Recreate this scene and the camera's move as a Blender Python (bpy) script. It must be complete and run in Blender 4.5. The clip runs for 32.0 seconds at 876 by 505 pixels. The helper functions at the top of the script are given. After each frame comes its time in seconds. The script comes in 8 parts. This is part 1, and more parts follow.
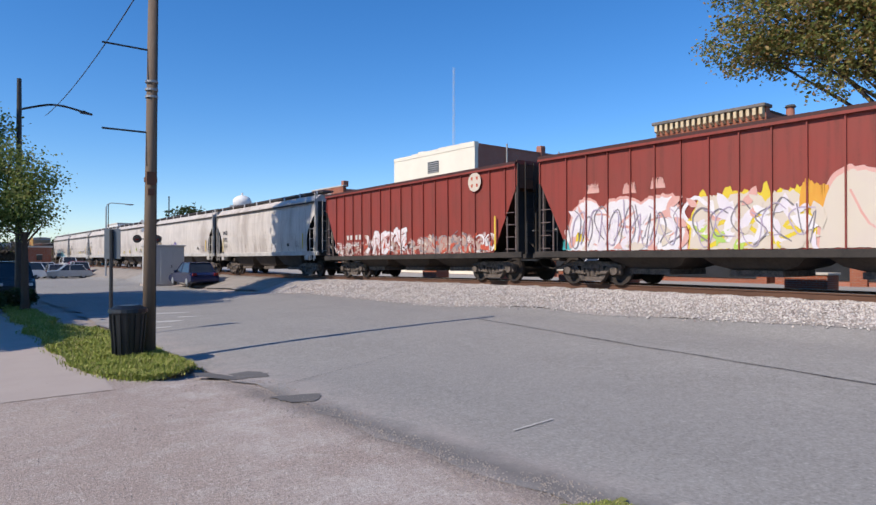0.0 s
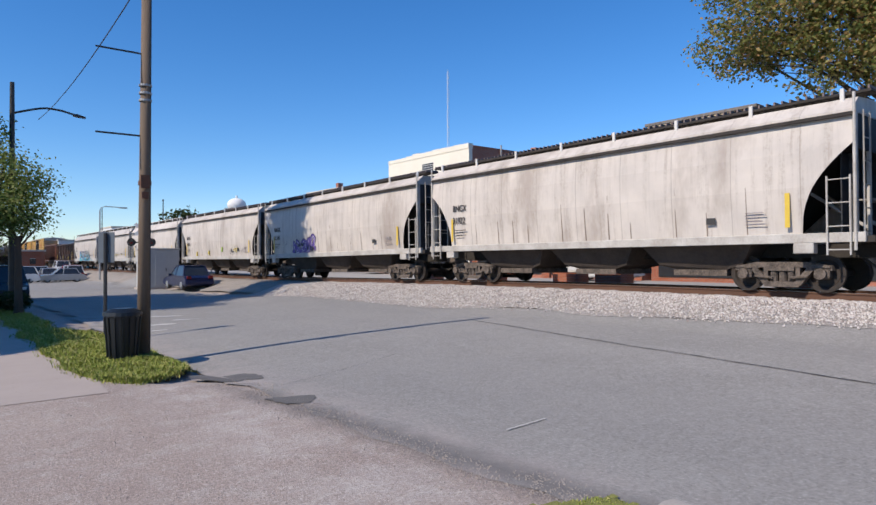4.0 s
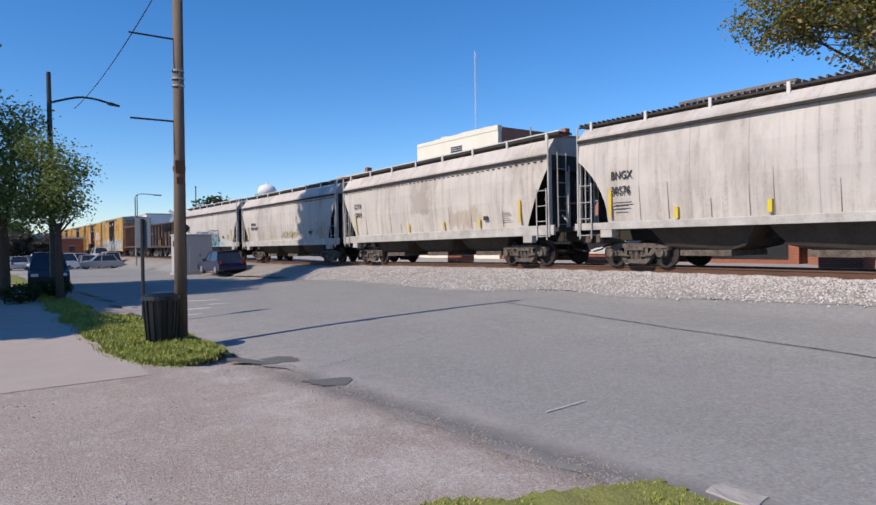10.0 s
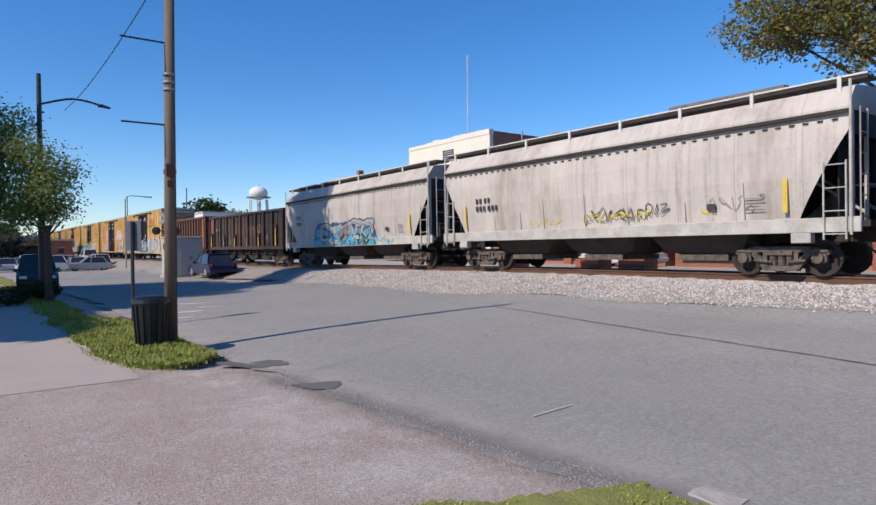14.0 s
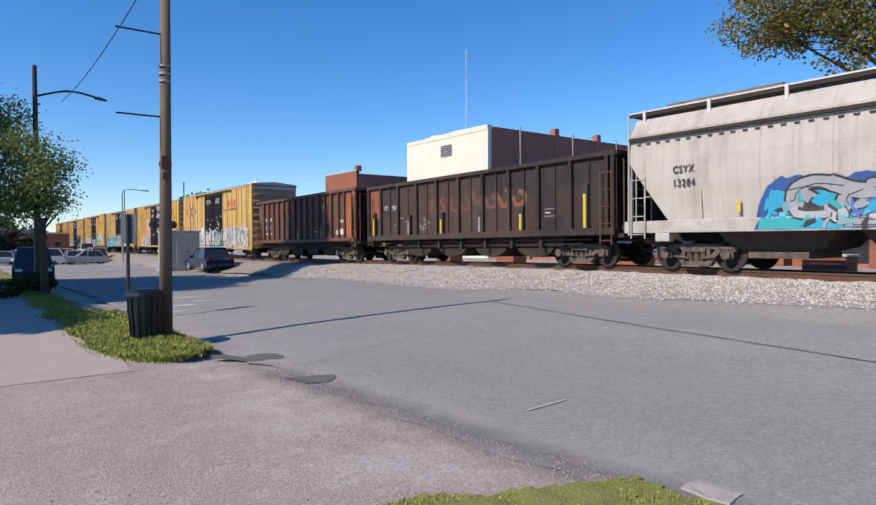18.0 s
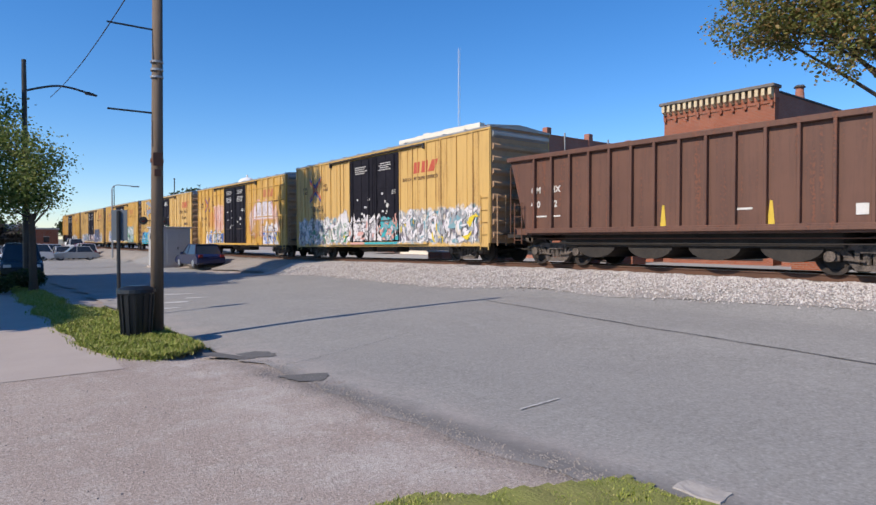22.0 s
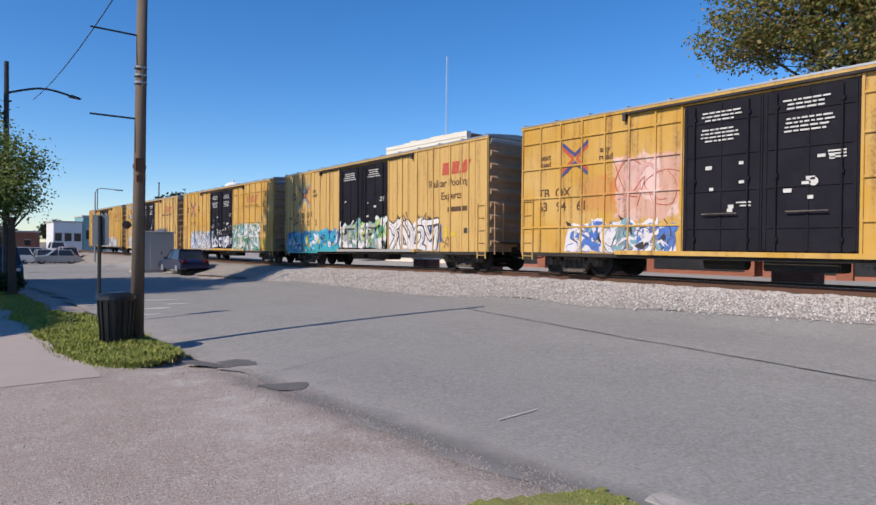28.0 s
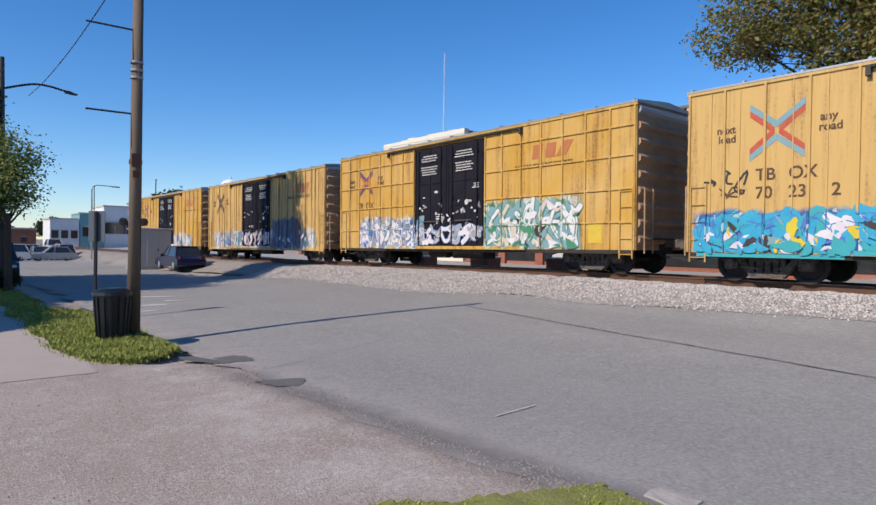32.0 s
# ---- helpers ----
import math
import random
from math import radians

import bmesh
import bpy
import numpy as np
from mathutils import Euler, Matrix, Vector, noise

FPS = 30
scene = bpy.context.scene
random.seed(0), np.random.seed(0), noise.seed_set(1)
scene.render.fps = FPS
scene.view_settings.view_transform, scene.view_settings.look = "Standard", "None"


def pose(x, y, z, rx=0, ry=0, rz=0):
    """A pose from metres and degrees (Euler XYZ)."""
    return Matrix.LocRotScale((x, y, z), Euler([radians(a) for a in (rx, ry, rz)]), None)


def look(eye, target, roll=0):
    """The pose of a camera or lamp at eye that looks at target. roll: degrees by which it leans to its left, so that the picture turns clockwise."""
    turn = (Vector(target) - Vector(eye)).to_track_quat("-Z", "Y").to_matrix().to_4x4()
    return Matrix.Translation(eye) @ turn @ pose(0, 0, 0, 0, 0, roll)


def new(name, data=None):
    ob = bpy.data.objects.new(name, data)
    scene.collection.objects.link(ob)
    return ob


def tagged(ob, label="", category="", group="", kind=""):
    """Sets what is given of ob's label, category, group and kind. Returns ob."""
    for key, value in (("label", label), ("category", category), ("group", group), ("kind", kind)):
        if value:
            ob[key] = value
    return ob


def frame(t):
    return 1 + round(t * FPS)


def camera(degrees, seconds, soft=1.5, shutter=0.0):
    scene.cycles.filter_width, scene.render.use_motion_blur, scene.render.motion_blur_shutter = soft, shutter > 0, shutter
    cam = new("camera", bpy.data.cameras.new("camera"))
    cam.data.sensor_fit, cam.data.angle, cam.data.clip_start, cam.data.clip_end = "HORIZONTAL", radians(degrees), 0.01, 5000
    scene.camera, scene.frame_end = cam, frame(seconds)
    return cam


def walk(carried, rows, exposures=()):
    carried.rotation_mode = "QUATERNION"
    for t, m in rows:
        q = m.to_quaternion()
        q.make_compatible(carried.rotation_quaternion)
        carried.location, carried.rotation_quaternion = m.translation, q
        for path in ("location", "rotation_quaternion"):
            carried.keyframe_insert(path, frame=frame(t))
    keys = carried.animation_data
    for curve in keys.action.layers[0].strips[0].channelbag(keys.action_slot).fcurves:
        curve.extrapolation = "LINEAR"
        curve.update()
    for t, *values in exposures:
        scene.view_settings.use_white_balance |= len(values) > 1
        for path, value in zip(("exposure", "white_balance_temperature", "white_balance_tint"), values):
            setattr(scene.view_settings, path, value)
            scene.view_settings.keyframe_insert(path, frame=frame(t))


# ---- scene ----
cam = camera(69.0, 32.0, soft=1.5)
# seconds, eye x y z, turn to the right of +y, tilt up, roll
PATH = [
    (0.0, 0.015, -0.008, 1.774, 38.268, 0.427, 0.065),
    (0.5, -0.007, -0.007, 1.771, 38.424, 0.499, 0.017),
    (1.0, -0.013, -0.006, 1.770, 38.458, 0.495, -0.012),
    (1.5, -0.018, -0.012, 1.767, 38.502, 0.554, -0.122),
    (2.0, -0.023, -0.015, 1.758, 38.540, 0.621, -0.200),
    (2.5, -0.025, -0.020, 1.756, 38.566, 0.610, -0.261),
    (3.0, -0.012, -0.037, 1.763, 38.553, 0.659, -0.213),
    (3.5, -0.003, -0.054, 1.768, 38.579, 0.652, -0.184),
    (5.5, -0.030, -0.099, 1.775, 39.308, 0.224, -0.595),
    (6.0, -0.045, -0.080, 1.782, 39.080, 0.063, -0.421),
    (6.5, -0.032, -0.069, 1.783, 38.115, -0.075, -0.354),
    (7.0, -0.035, -0.035, 1.774, 36.940, -0.294, -0.473),
    (7.5, -0.016, -0.018, 1.778, 36.042, -0.468, -0.593),
    (8.0, -0.012, -0.020, 1.773, 35.818, -0.527, -0.655),
    (8.5, -0.009, -0.003, 1.764, 35.930, -0.583, -0.608),
    (9.0, -0.009, 0.012, 1.758, 35.996, -0.632, -0.578),
    (9.5, -0.002, 0.014, 1.754, 36.046, -0.800, -0.620),
    (10.0, -0.005, 0.056, 1.738, 36.111, -0.840, -0.786),
    (10.5, -0.004, 0.064, 1.732, 36.204, -0.825, -0.775),
    (11.0, 0.003, 0.061, 1.734, 36.294, -0.801, -0.738),
    (11.5, 0.006, 0.066, 1.732, 36.403, -0.805, -0.828),
    (12.0, -0.005, 0.062, 1.737, 36.525, -0.807, -0.864),
    (12.5, -0.009, 0.037, 1.739, 36.633, -0.753, -0.776),
    (13.0, -0.013, 0.015, 1.761, 36.738, -0.691, -0.566),
    (13.5, -0.011, -0.023, 1.763, 36.764, -0.595, -0.538),
    (14.0, -0.021, -0.014, 1.762, 36.857, -0.579, -0.571),
    (14.5, -0.017, -0.023, 1.766, 36.898, -0.591, -0.295),
    (16.5, -0.001, 0.003, 1.760, 37.018, -0.781, -0.012),
    (17.0, -0.002, 0.001, 1.738, 37.002, -0.815, -0.126),
    (17.5, 0.033, 0.006, 1.728, 36.950, -0.866, -0.258),
    (18.0, 0.020, -0.004, 1.733, 37.055, -0.949, -0.224),
    (18.5, 0.019, -0.011, 1.737, 37.096, -0.980, -0.148),
    (19.0, 0.007, -0.026, 1.741, 37.148, -0.985, -0.064),
    (19.5, -0.002, -0.014, 1.739, 37.308, -0.984, -0.048),
    (20.0, 0.010, -0.024, 1.747, 37.378, -1.058, 0.011),
    (20.5, -0.010, -0.027, 1.757, 37.637, -1.121, -0.021),
    (21.0, -0.008, -0.023, 1.753, 37.694, -1.089, 0.064),
    (21.5, -0.023, -0.003, 1.753, 37.839, -1.142, 0.041),
    (22.0, -0.004, 0.003, 1.750, 37.822, -1.167, 0.095),
    (22.5, 0.001, 0.002, 1.749, 37.783, -1.193, 0.134),
    (23.0, 0.000, 0.000, 1.750, 37.774, -1.205, 0.112),
    (23.5, -0.003, 0.002, 1.750, 37.794, -1.207, 0.112),
    (24.0, -0.030, 0.013, 1.744, 37.948, -1.118, 0.201),
    (24.5, -0.042, 0.026, 1.735, 38.168, -0.971, 0.324),
    (25.0, -0.047, 0.031, 1.731, 38.270, -0.841, 0.230),
    (25.5, -0.046, 0.040, 1.740, 38.405, -0.765, 0.333),
    (27.5, 0.018, -0.050, 1.793, 38.968, -0.578, 0.582),
    (28.0, 0.025, -0.065, 1.793, 39.032, -0.533, 0.702),
    (28.5, 0.026, -0.062, 1.794, 39.252, -0.555, 0.715),
    (29.0, 0.037, -0.060, 1.783, 39.126, -0.481, 0.710),
    (29.5, 0.036, -0.050, 1.779, 38.972, -0.477, 0.658),
    (30.0, 0.038, -0.048, 1.770, 38.831, -0.566, 0.522),
    (30.5, 0.045, -0.035, 1.782, 38.671, -0.673, 0.620),
    (31.0, 0.064, -0.053, 1.788, 38.489, -0.694, 0.764),
    (31.5, 0.049, -0.039, 1.773, 38.911, -0.698, 0.718),
    (32.0, 0.044, -0.037, 1.766, 39.257, -0.740, 0.770),
]


def cam_pose(x, y, z, turn, tilt, roll):
    a, b = radians(turn), radians(tilt)
    way = Vector((math.sin(a) * math.cos(b), math.cos(a) * math.cos(b), math.sin(b)))
    return look((x, y, z), Vector((x, y, z)) + 10 * way, roll)


walk(cam, [(r[0], cam_pose(*r[1:])) for r in PATH], [(0.0, 0.25, 6400, 16), (3.5, 0.24, 6400, 16), (6.0, 0.19, 6400, 16), (13.5, 0.19, 6400, 16), (17.0, 0.26, 6400, 16), (24.0, 0.25, 6400, 16), (27.5, 0.15, 6400, 16), (32.0, 0.15, 6400, 16)])

# ---- light ----
SUN_EL, SUN_AZ = 39.0, 271.5          # azimuth clockwise from +y
world = bpy.data.worlds.new("sky")
scene.world = world
world.use_nodes = True
wn = world.node_tree
sky = wn.nodes.new("ShaderNodeTexSky")
sky.sky_type, sky.sun_disc = "NISHITA", False
sky.sun_elevation, sky.sun_rotation = radians(SUN_EL), radians(SUN_AZ)
sky.air_density, sky.dust_density, sky.ozone_density = 1.0, 0.0, 5.0
deep = wn.nodes.new("ShaderNodeHueSaturation")
deep.inputs["Saturation"].default_value = 1.25
wn.links.new(sky.outputs[0], deep.inputs["Color"])
tint = wn.nodes.new("ShaderNodeMix")
tint.data_type, tint.blend_type = "RGBA", "MULTIPLY"
tint.inputs[0].default_value, tint.inputs[7].default_value = 1.0, (0.95, 0.99, 1.05, 1)
wn.links.new(deep.outputs[0], tint.inputs[6])
wn.links.new(tint.outputs[2], wn.nodes["Background"].inputs[0])
wn.nodes["Background"].inputs[1].default_value = 0.125
sun_data = bpy.data.lights.new("sun", "SUN")
sun_data.energy, sun_data.angle, sun_data.color = 4.35, radians(0.5), (1.0, 0.90, 0.72)
sun = new("sun", sun_data)
to_sun = Vector((math.sin(radians(SUN_AZ)) * math.cos(radians(SUN_EL)), math.cos(radians(SUN_AZ)) * math.cos(radians(SUN_EL)), math.sin(radians(SUN_EL))))
sun.matrix_world = look(to_sun * 60, (0, 0, 0))


# ---- materials ----
def nd(nt, kind, **values):
    n = nt.nodes.new("ShaderNode" + kind)
    for key, v in values.items():
        k = key.replace("_", " ")
        if k in n.inputs:
            if hasattr(v, "is_linked"):
                nt.links.new(v, n.inputs[k])
            else:
                n.inputs[k].default_value = v
    return n


def math_n(nt, op, a, b=0.0, clamp=False):
    n = nt.nodes.new("ShaderNodeMath")
    n.operation, n.use_clamp = op, clamp
    for i, v in enumerate((a, b)):
        if hasattr(v, "is_linked"):
            nt.links.new(v, n.inputs[i])
        else:
            n.inputs[i].default_value = v
    return n.outputs[0]


def mix_n(nt, fac, a, b, blend="MIX"):
    n = nt.nodes.new("ShaderNodeMix")
    n.data_type, n.blend_type = "RGBA", blend
    for i, v in ((0, fac), (6, a), (7, b)):
        if hasattr(v, "is_linked"):
            nt.links.new(v, n.inputs[i])
        else:
            n.inputs[i].default_value = v if i == 0 else (*v[:3], 1)
    return n.outputs[2]


def ramp_n(nt, fac, stops, constant=False):
    n = nt.nodes.new("ShaderNodeValToRGB")
    r = n.color_ramp
    r.interpolation = "CONSTANT" if constant else "LINEAR"
    while len(r.elements) < len(stops):
        r.elements.new(0.5)
    for e, (p, c) in zip(r.elements, stops):
        e.position, e.color = p, (*c, 1) if len(c) == 3 else c
    nt.links.new(fac, n.inputs[0])
    return n.outputs[0]


def coords(nt, scale=(1, 1, 1), offset=(0, 0, 0), kind="Object"):
    tc = nt.nodes.new("ShaderNodeTexCoord")
    mp = nt.nodes.new("ShaderNodeMapping")
    mp.inputs["Scale"].default_value, mp.inputs["Location"].default_value = scale, offset
    nt.links.new(tc.outputs[kind], mp.inputs[0])
    return mp.outputs[0]


def noise_n(nt, vec, scale, detail=4.0, rough=0.6):
    n = nd(nt, "TexNoise", Vector=vec, Scale=scale, Detail=detail, Roughness=rough)
    return n.outputs["Fac"]


def blank(name):
    m = bpy.data.materials.new(name)
    m.use_nodes = True
    return m, m.node_tree, m.node_tree.nodes["Principled BSDF"]


def bump_n(nt, bsdf, height, strength, distance):
    b = nd(nt, "Bump", Height=height, Strength=strength, Distance=distance)
    nt.links.new(b.outputs[0], bsdf.inputs["Normal"])


def plain(name, base, other=None, rough=0.6, metal=0.0, scale=3.0, fine=40.0, bump=0.2, dist=0.01, stretch=(1, 1, 1), amount=0.55, spec=0.4):
    """Two-scale mottled surface."""
    m, nt, b = blank(name)
    other = other or tuple(c * 0.6 for c in base)
    v = coords(nt, stretch)
    big, small = noise_n(nt, v, scale, 5), noise_n(nt, v, fine, 3)
    fac = math_n(nt, "MULTIPLY", ramp_n(nt, math_n(nt, "ADD", math_n(nt, "MULTIPLY", big, 0.65), math_n(nt, "MULTIPLY", small, 0.35)), [(0.38, (0, 0, 0)), (0.66, (1, 1, 1))]), amount)
    nt.links.new(mix_n(nt, fac, base, other), b.inputs["Base Color"])
    b.inputs["Roughness"].default_value, b.inputs["Metallic"].default_value = rough, metal
    b.inputs["Specular IOR Level"].default_value = spec
    if bump:
        bump_n(nt, b, small, bump, dist)
    return m


def band_mask(nt, y0, y1, z0, z1, wob, soft=0.12):
    """1 inside a ragged rectangle of the car's side."""
    tc = nt.nodes.new("ShaderNodeTexCoord")
    sep = nd(nt, "SeparateXYZ", Vector=tc.outputs["Object"])
    n = noise_n(nt, coords(nt, (1, 1.6, 1.2), (3.1 * y0, 0, z1)), 1.3, 5)
    off = math_n(nt, "MULTIPLY", math_n(nt, "SUBTRACT", n, 0.5), wob)
    y = math_n(nt, "ADD", sep.outputs["Y"], off)
    z = math_n(nt, "ADD", sep.outputs["Z"], off)
    out = None
    for val, lo, sign in ((y, y0, 1), (y, y1, -1), (z, z0, 1), (z, z1, -1)):
        d = math_n(nt, "MULTIPLY", math_n(nt, "SUBTRACT", val, lo), sign / soft)
        d = math_n(nt, "ADD", d, 0.5, True)
        out = d if out is None else math_n(nt, "MULTIPLY", out, d)
    return out


def car_paint(name, base, fade, grime, rust, rust_amount=0.35, grime_amount=0.5, rough=0.62, bands=(), seed=0.0, seams=0.0, stain=0.0):
    """Weathered rail-car paint: faded sheets, vertical rain streaks, rust specks, sprayed bands of colour.
    bands: (y0, y1, z0, z1, wobble, scale, colours)."""
    m, nt, b = blank(name)
    vs = coords(nt, (1, 3.0, 0.2), (seed, seed * 3, 0))
    v = coords(nt, (1, 1, 1), (seed, seed * 2, seed))
    streak = noise_n(nt, vs, 1.6, 6, 0.65)
    big, fine = noise_n(nt, v, 0.7, 4), noise_n(nt, v, 14, 5)
    col = mix_n(nt, ramp_n(nt, big, [(0.35, (0, 0, 0)), (0.7, (1, 1, 1))]), base, fade)
    for y0, y1, z0, z1, wob, sc, cols in bands:
        flat = coords(nt, (0, 1.15, 0.8), (0, 2.7 * seed + y1, z0))
        bend = nd(nt, "TexNoise", Vector=flat, Scale=1.6, Detail=2.0)
        vm = nt.nodes.new("ShaderNodeVectorMath")
        vm.operation = "MULTIPLY_ADD"
        nt.links.new(bend.outputs["Color"], vm.inputs[0])
        vm.inputs[1].default_value = (0, 0.9, 0.9)
        nt.links.new(flat, vm.inputs[2])
        cells = nd(nt, "TexVoronoi", Vector=vm.outputs[0], Scale=sc * 1.7)
        rim = nt.nodes.new("ShaderNodeTexVoronoi")
        rim.feature = "DISTANCE_TO_EDGE"
        nt.links.new(vm.outputs[0], rim.inputs["Vector"])
        rim.inputs["Scale"].default_value = sc * 1.7
        hue = nd(nt, "SeparateXYZ", Vector=cells.outputs["Color"]).outputs["X"]
        k = len(cols)
        tone = ramp_n(nt, hue, [(i / k, c) for i, c in enumerate(cols)], True)
        line = math_n(nt, "LESS_THAN", rim.outputs["Distance"], 0.055)
        tone = mix_n(nt, line, tone, cols[1])
        col = mix_n(nt, band_mask(nt, y0, y1, z0, z1, wob), col, tone)
    if stain:
        wash = noise_n(nt, coords(nt, (1, 0.55, 0.22), (seed, seed * 5, 1.0)), 1.0, 5, 0.7)
        col = mix_n(nt, math_n(nt, "MULTIPLY", ramp_n(nt, wash, [(0.50, (0, 0, 0)), (0.68, (1, 1, 1))]), stain), col, tuple(0.5 * (p + q) for p, q in zip(grime, rust)))
    g = math_n(nt, "MULTIPLY", ramp_n(nt, streak, [(0.46, (0, 0, 0)), (0.72, (1, 1, 1))]), grime_amount)
    col = mix_n(nt, g, col, grime)
    if seams:
        yy = nd(nt, "SeparateXYZ", Vector=coords(nt)).outputs["Y"]
        gap = math_n(nt, "LESS_THAN", math_n(nt, "FRACT", math_n(nt, "MULTIPLY", math_n(nt, "ADD", yy, 40.3), 1 / seams)), 0.016)
        col = mix_n(nt, math_n(nt, "MULTIPLY", gap, 0.55), col, grime)
    r = math_n(nt, "MULTIPLY", ramp_n(nt, math_n(nt, "MULTIPLY", streak, math_n(nt, "ADD", fine, 0.5)), [(0.56, (0, 0, 0)), (0.68, (1, 1, 1))]), rust_amount)
    col = mix_n(nt, r, col, rust)
    nt.links.new(col, b.inputs["Base Color"])
    b.inputs["Roughness"].default_value = rough
    b.inputs["Specular IOR Level"].default_value = 0.35
    bump_n(nt, b, fine, 0.12, 0.01)
    return m


# ---- building blocks ----
def part(name, bm, material, parent, label="", smooth=False):
    me = bpy.data.meshes.new(name)
    if smooth:
        for f in bm.faces:
            f.smooth = True
    bm.to_mesh(me)
    bm.free()
    me.materials.append(material)
    ob = new(name, me)
    if parent is not None:
        ob.parent = parent
    if label:
        ob["label"] = label
    return ob


def shared(name, me, parent, m=None):
    ob = new(name, me)
    ob.parent = parent
    if m is not None:
        ob.matrix_basis = m
    return ob


def thing(name, m, label, category, group="", kind=""):
    ob = new(name)
    ob.empty_display_size = 0.3
    ob.matrix_basis = m
    return tagged(ob, label, category, group, kind)


def box(bm, x0, x1, y0, y1, z0, z1, bevel=0.0):
    r = bmesh.ops.create_cube(bm, size=1, matrix=Matrix.Translation(((x0 + x1) / 2, (y0 + y1) / 2, (z0 + z1) / 2)) @ Matrix.Diagonal((x1 - x0, y1 - y0, z1 - z0, 1)))
    if bevel:
        es = {e for v in r["verts"] for e in v.link_edges}
        bmesh.ops.bevel(bm, geom=list(es), offset=bevel, segments=1, affect="EDGES")
    return bm


def B(x0, x1, y0, y1, z0, z1, bevel=0.0):
    return box(bmesh.new(), x0, x1, y0, y1, z0, z1, bevel)


def rod(bm, a, b, r, n=8, r2=None):
    """A round bar from a to b."""
    a, b = Vector(a), Vector(b)
    d = b - a
    m = Matrix.Translation((a + b) / 2) @ d.to_track_quat("Z", "Y").to_matrix().to_4x4()
    bmesh.ops.create_cone(bm, cap_ends=True, segments=n, radius1=r, radius2=r if r2 is None else r2, depth=d.length, matrix=m)
    return bm


def tube(bm, pts, r, n=6):
    """One round bar swept through the points."""
    pts = [Vector(p) for p in pts]
    rings = []
    for i, p in enumerate(pts):
        d = (pts[min(len(pts) - 1, i + 1)] - pts[max(0, i - 1)]).normalized()
        u = d.cross(Vector((0, 0, 1)) if abs(d.z) < .9 else Vector((0, 1, 0))).normalized()
        v = u.cross(d)
        rings.append([bm.verts.new(p + (u * math.cos(2 * math.pi * j / n) + v * math.sin(2 * math.pi * j / n)) * r) for j in range(n)])
    for a, b in zip(rings, rings[1:]):
        for j in range(n):
            bm.faces.new((a[j], a[(j + 1) % n], b[(j + 1) % n], b[j]))
    bm.faces.new(rings[0][::-1])
    bm.faces.new(rings[-1])
    bmesh.ops.recalc_face_normals(bm, faces=bm.faces)
    return bm


def prism(bm, outline, axis, lo, hi):
    """Extrude a 2D outline along an axis: 'x' takes (y, z) pairs, 'y' (x, z), 'z' (x, y)."""
    def at(p, h):
        return {"x": (h, p[0], p[1]), "y": (p[0], h, p[1]), "z": (p[0], p[1], h)}[axis]
    a = [bm.verts.new(at(p, lo)) for p in outline]
    b = [bm.verts.new(at(p, hi)) for p in outline]
    k = len(outline)
    for i in range(k):
        bm.faces.new((a[i], a[(i + 1) % k], b[(i + 1) % k], b[i]))
    bm.faces.new(a[::-1])
    bm.faces.new(b)
    bmesh.ops.recalc_face_normals(bm, faces=bm.faces)
    return bm


def lettering(name, text, size, material, parent, at, label="", squeeze=1.0, space=1.0):
    """Flat painted letters on a side that faces -x, reading from far (+y) to near."""
    cu = bpy.data.curves.new(name, "FONT")
    cu.body, cu.size, cu.extrude = text, size, 0.003
    cu.space_character, cu.offset = space, .006
    tmp = bpy.data.objects.new(name, cu)
    me = bpy.data.meshes.new_from_object(tmp)
    bpy.data.objects.remove(tmp)
    me.materials.append(material)
    me.transform(Matrix.Translation(at) @ Matrix(((0, 0, -1, 0), (-squeeze, 0, 0, 0), (0, 1, 0, 0), (0, 0, 0, 1))))
    ob = new(name, me)
    ob.parent = parent
    if label:
        ob["label"] = label
    return ob


def sheet(name, y0, y1, xl, xr, nx, ny, height, material, label, kind="structure", category=""):
    """A strip of ground between two edge curves of y."""
    verts, faces = [], []
    for j in range(ny + 1):
        y = y0 + (y1 - y0) * j / ny
        a, b = xl(y), xr(y)
        for i in range(nx + 1):
            x = a + (b - a) * i / nx
            verts.append((x, y, height(x, y)))
    for j in range(ny):
        for i in range(nx):
            k = j * (nx + 1) + i
            faces.append((k, k + 1, k + nx + 2, k + nx + 1))
    me = bpy.data.meshes.new(name)
    me.from_pydata(verts, [], faces)
    me.materials.append(material)
    for p in me.polygons:
        p.use_smooth = True
    return tagged(new(name, me), label, category, "", kind)


# ---- ground ----
TRACK_X, RAIL_Z, SIDE_X = 17.2, 0.95, 15.6


def smooth01(a, b, x):
    k = min(1.0, max(0.0, (x - a) / (b - a)))
    return k * k * (3 - 2 * k)


def drop(y):
    """How far the line has sunk below its height in front of the shops."""
    return 0.26 * smooth01(10.0, 42.0, y)


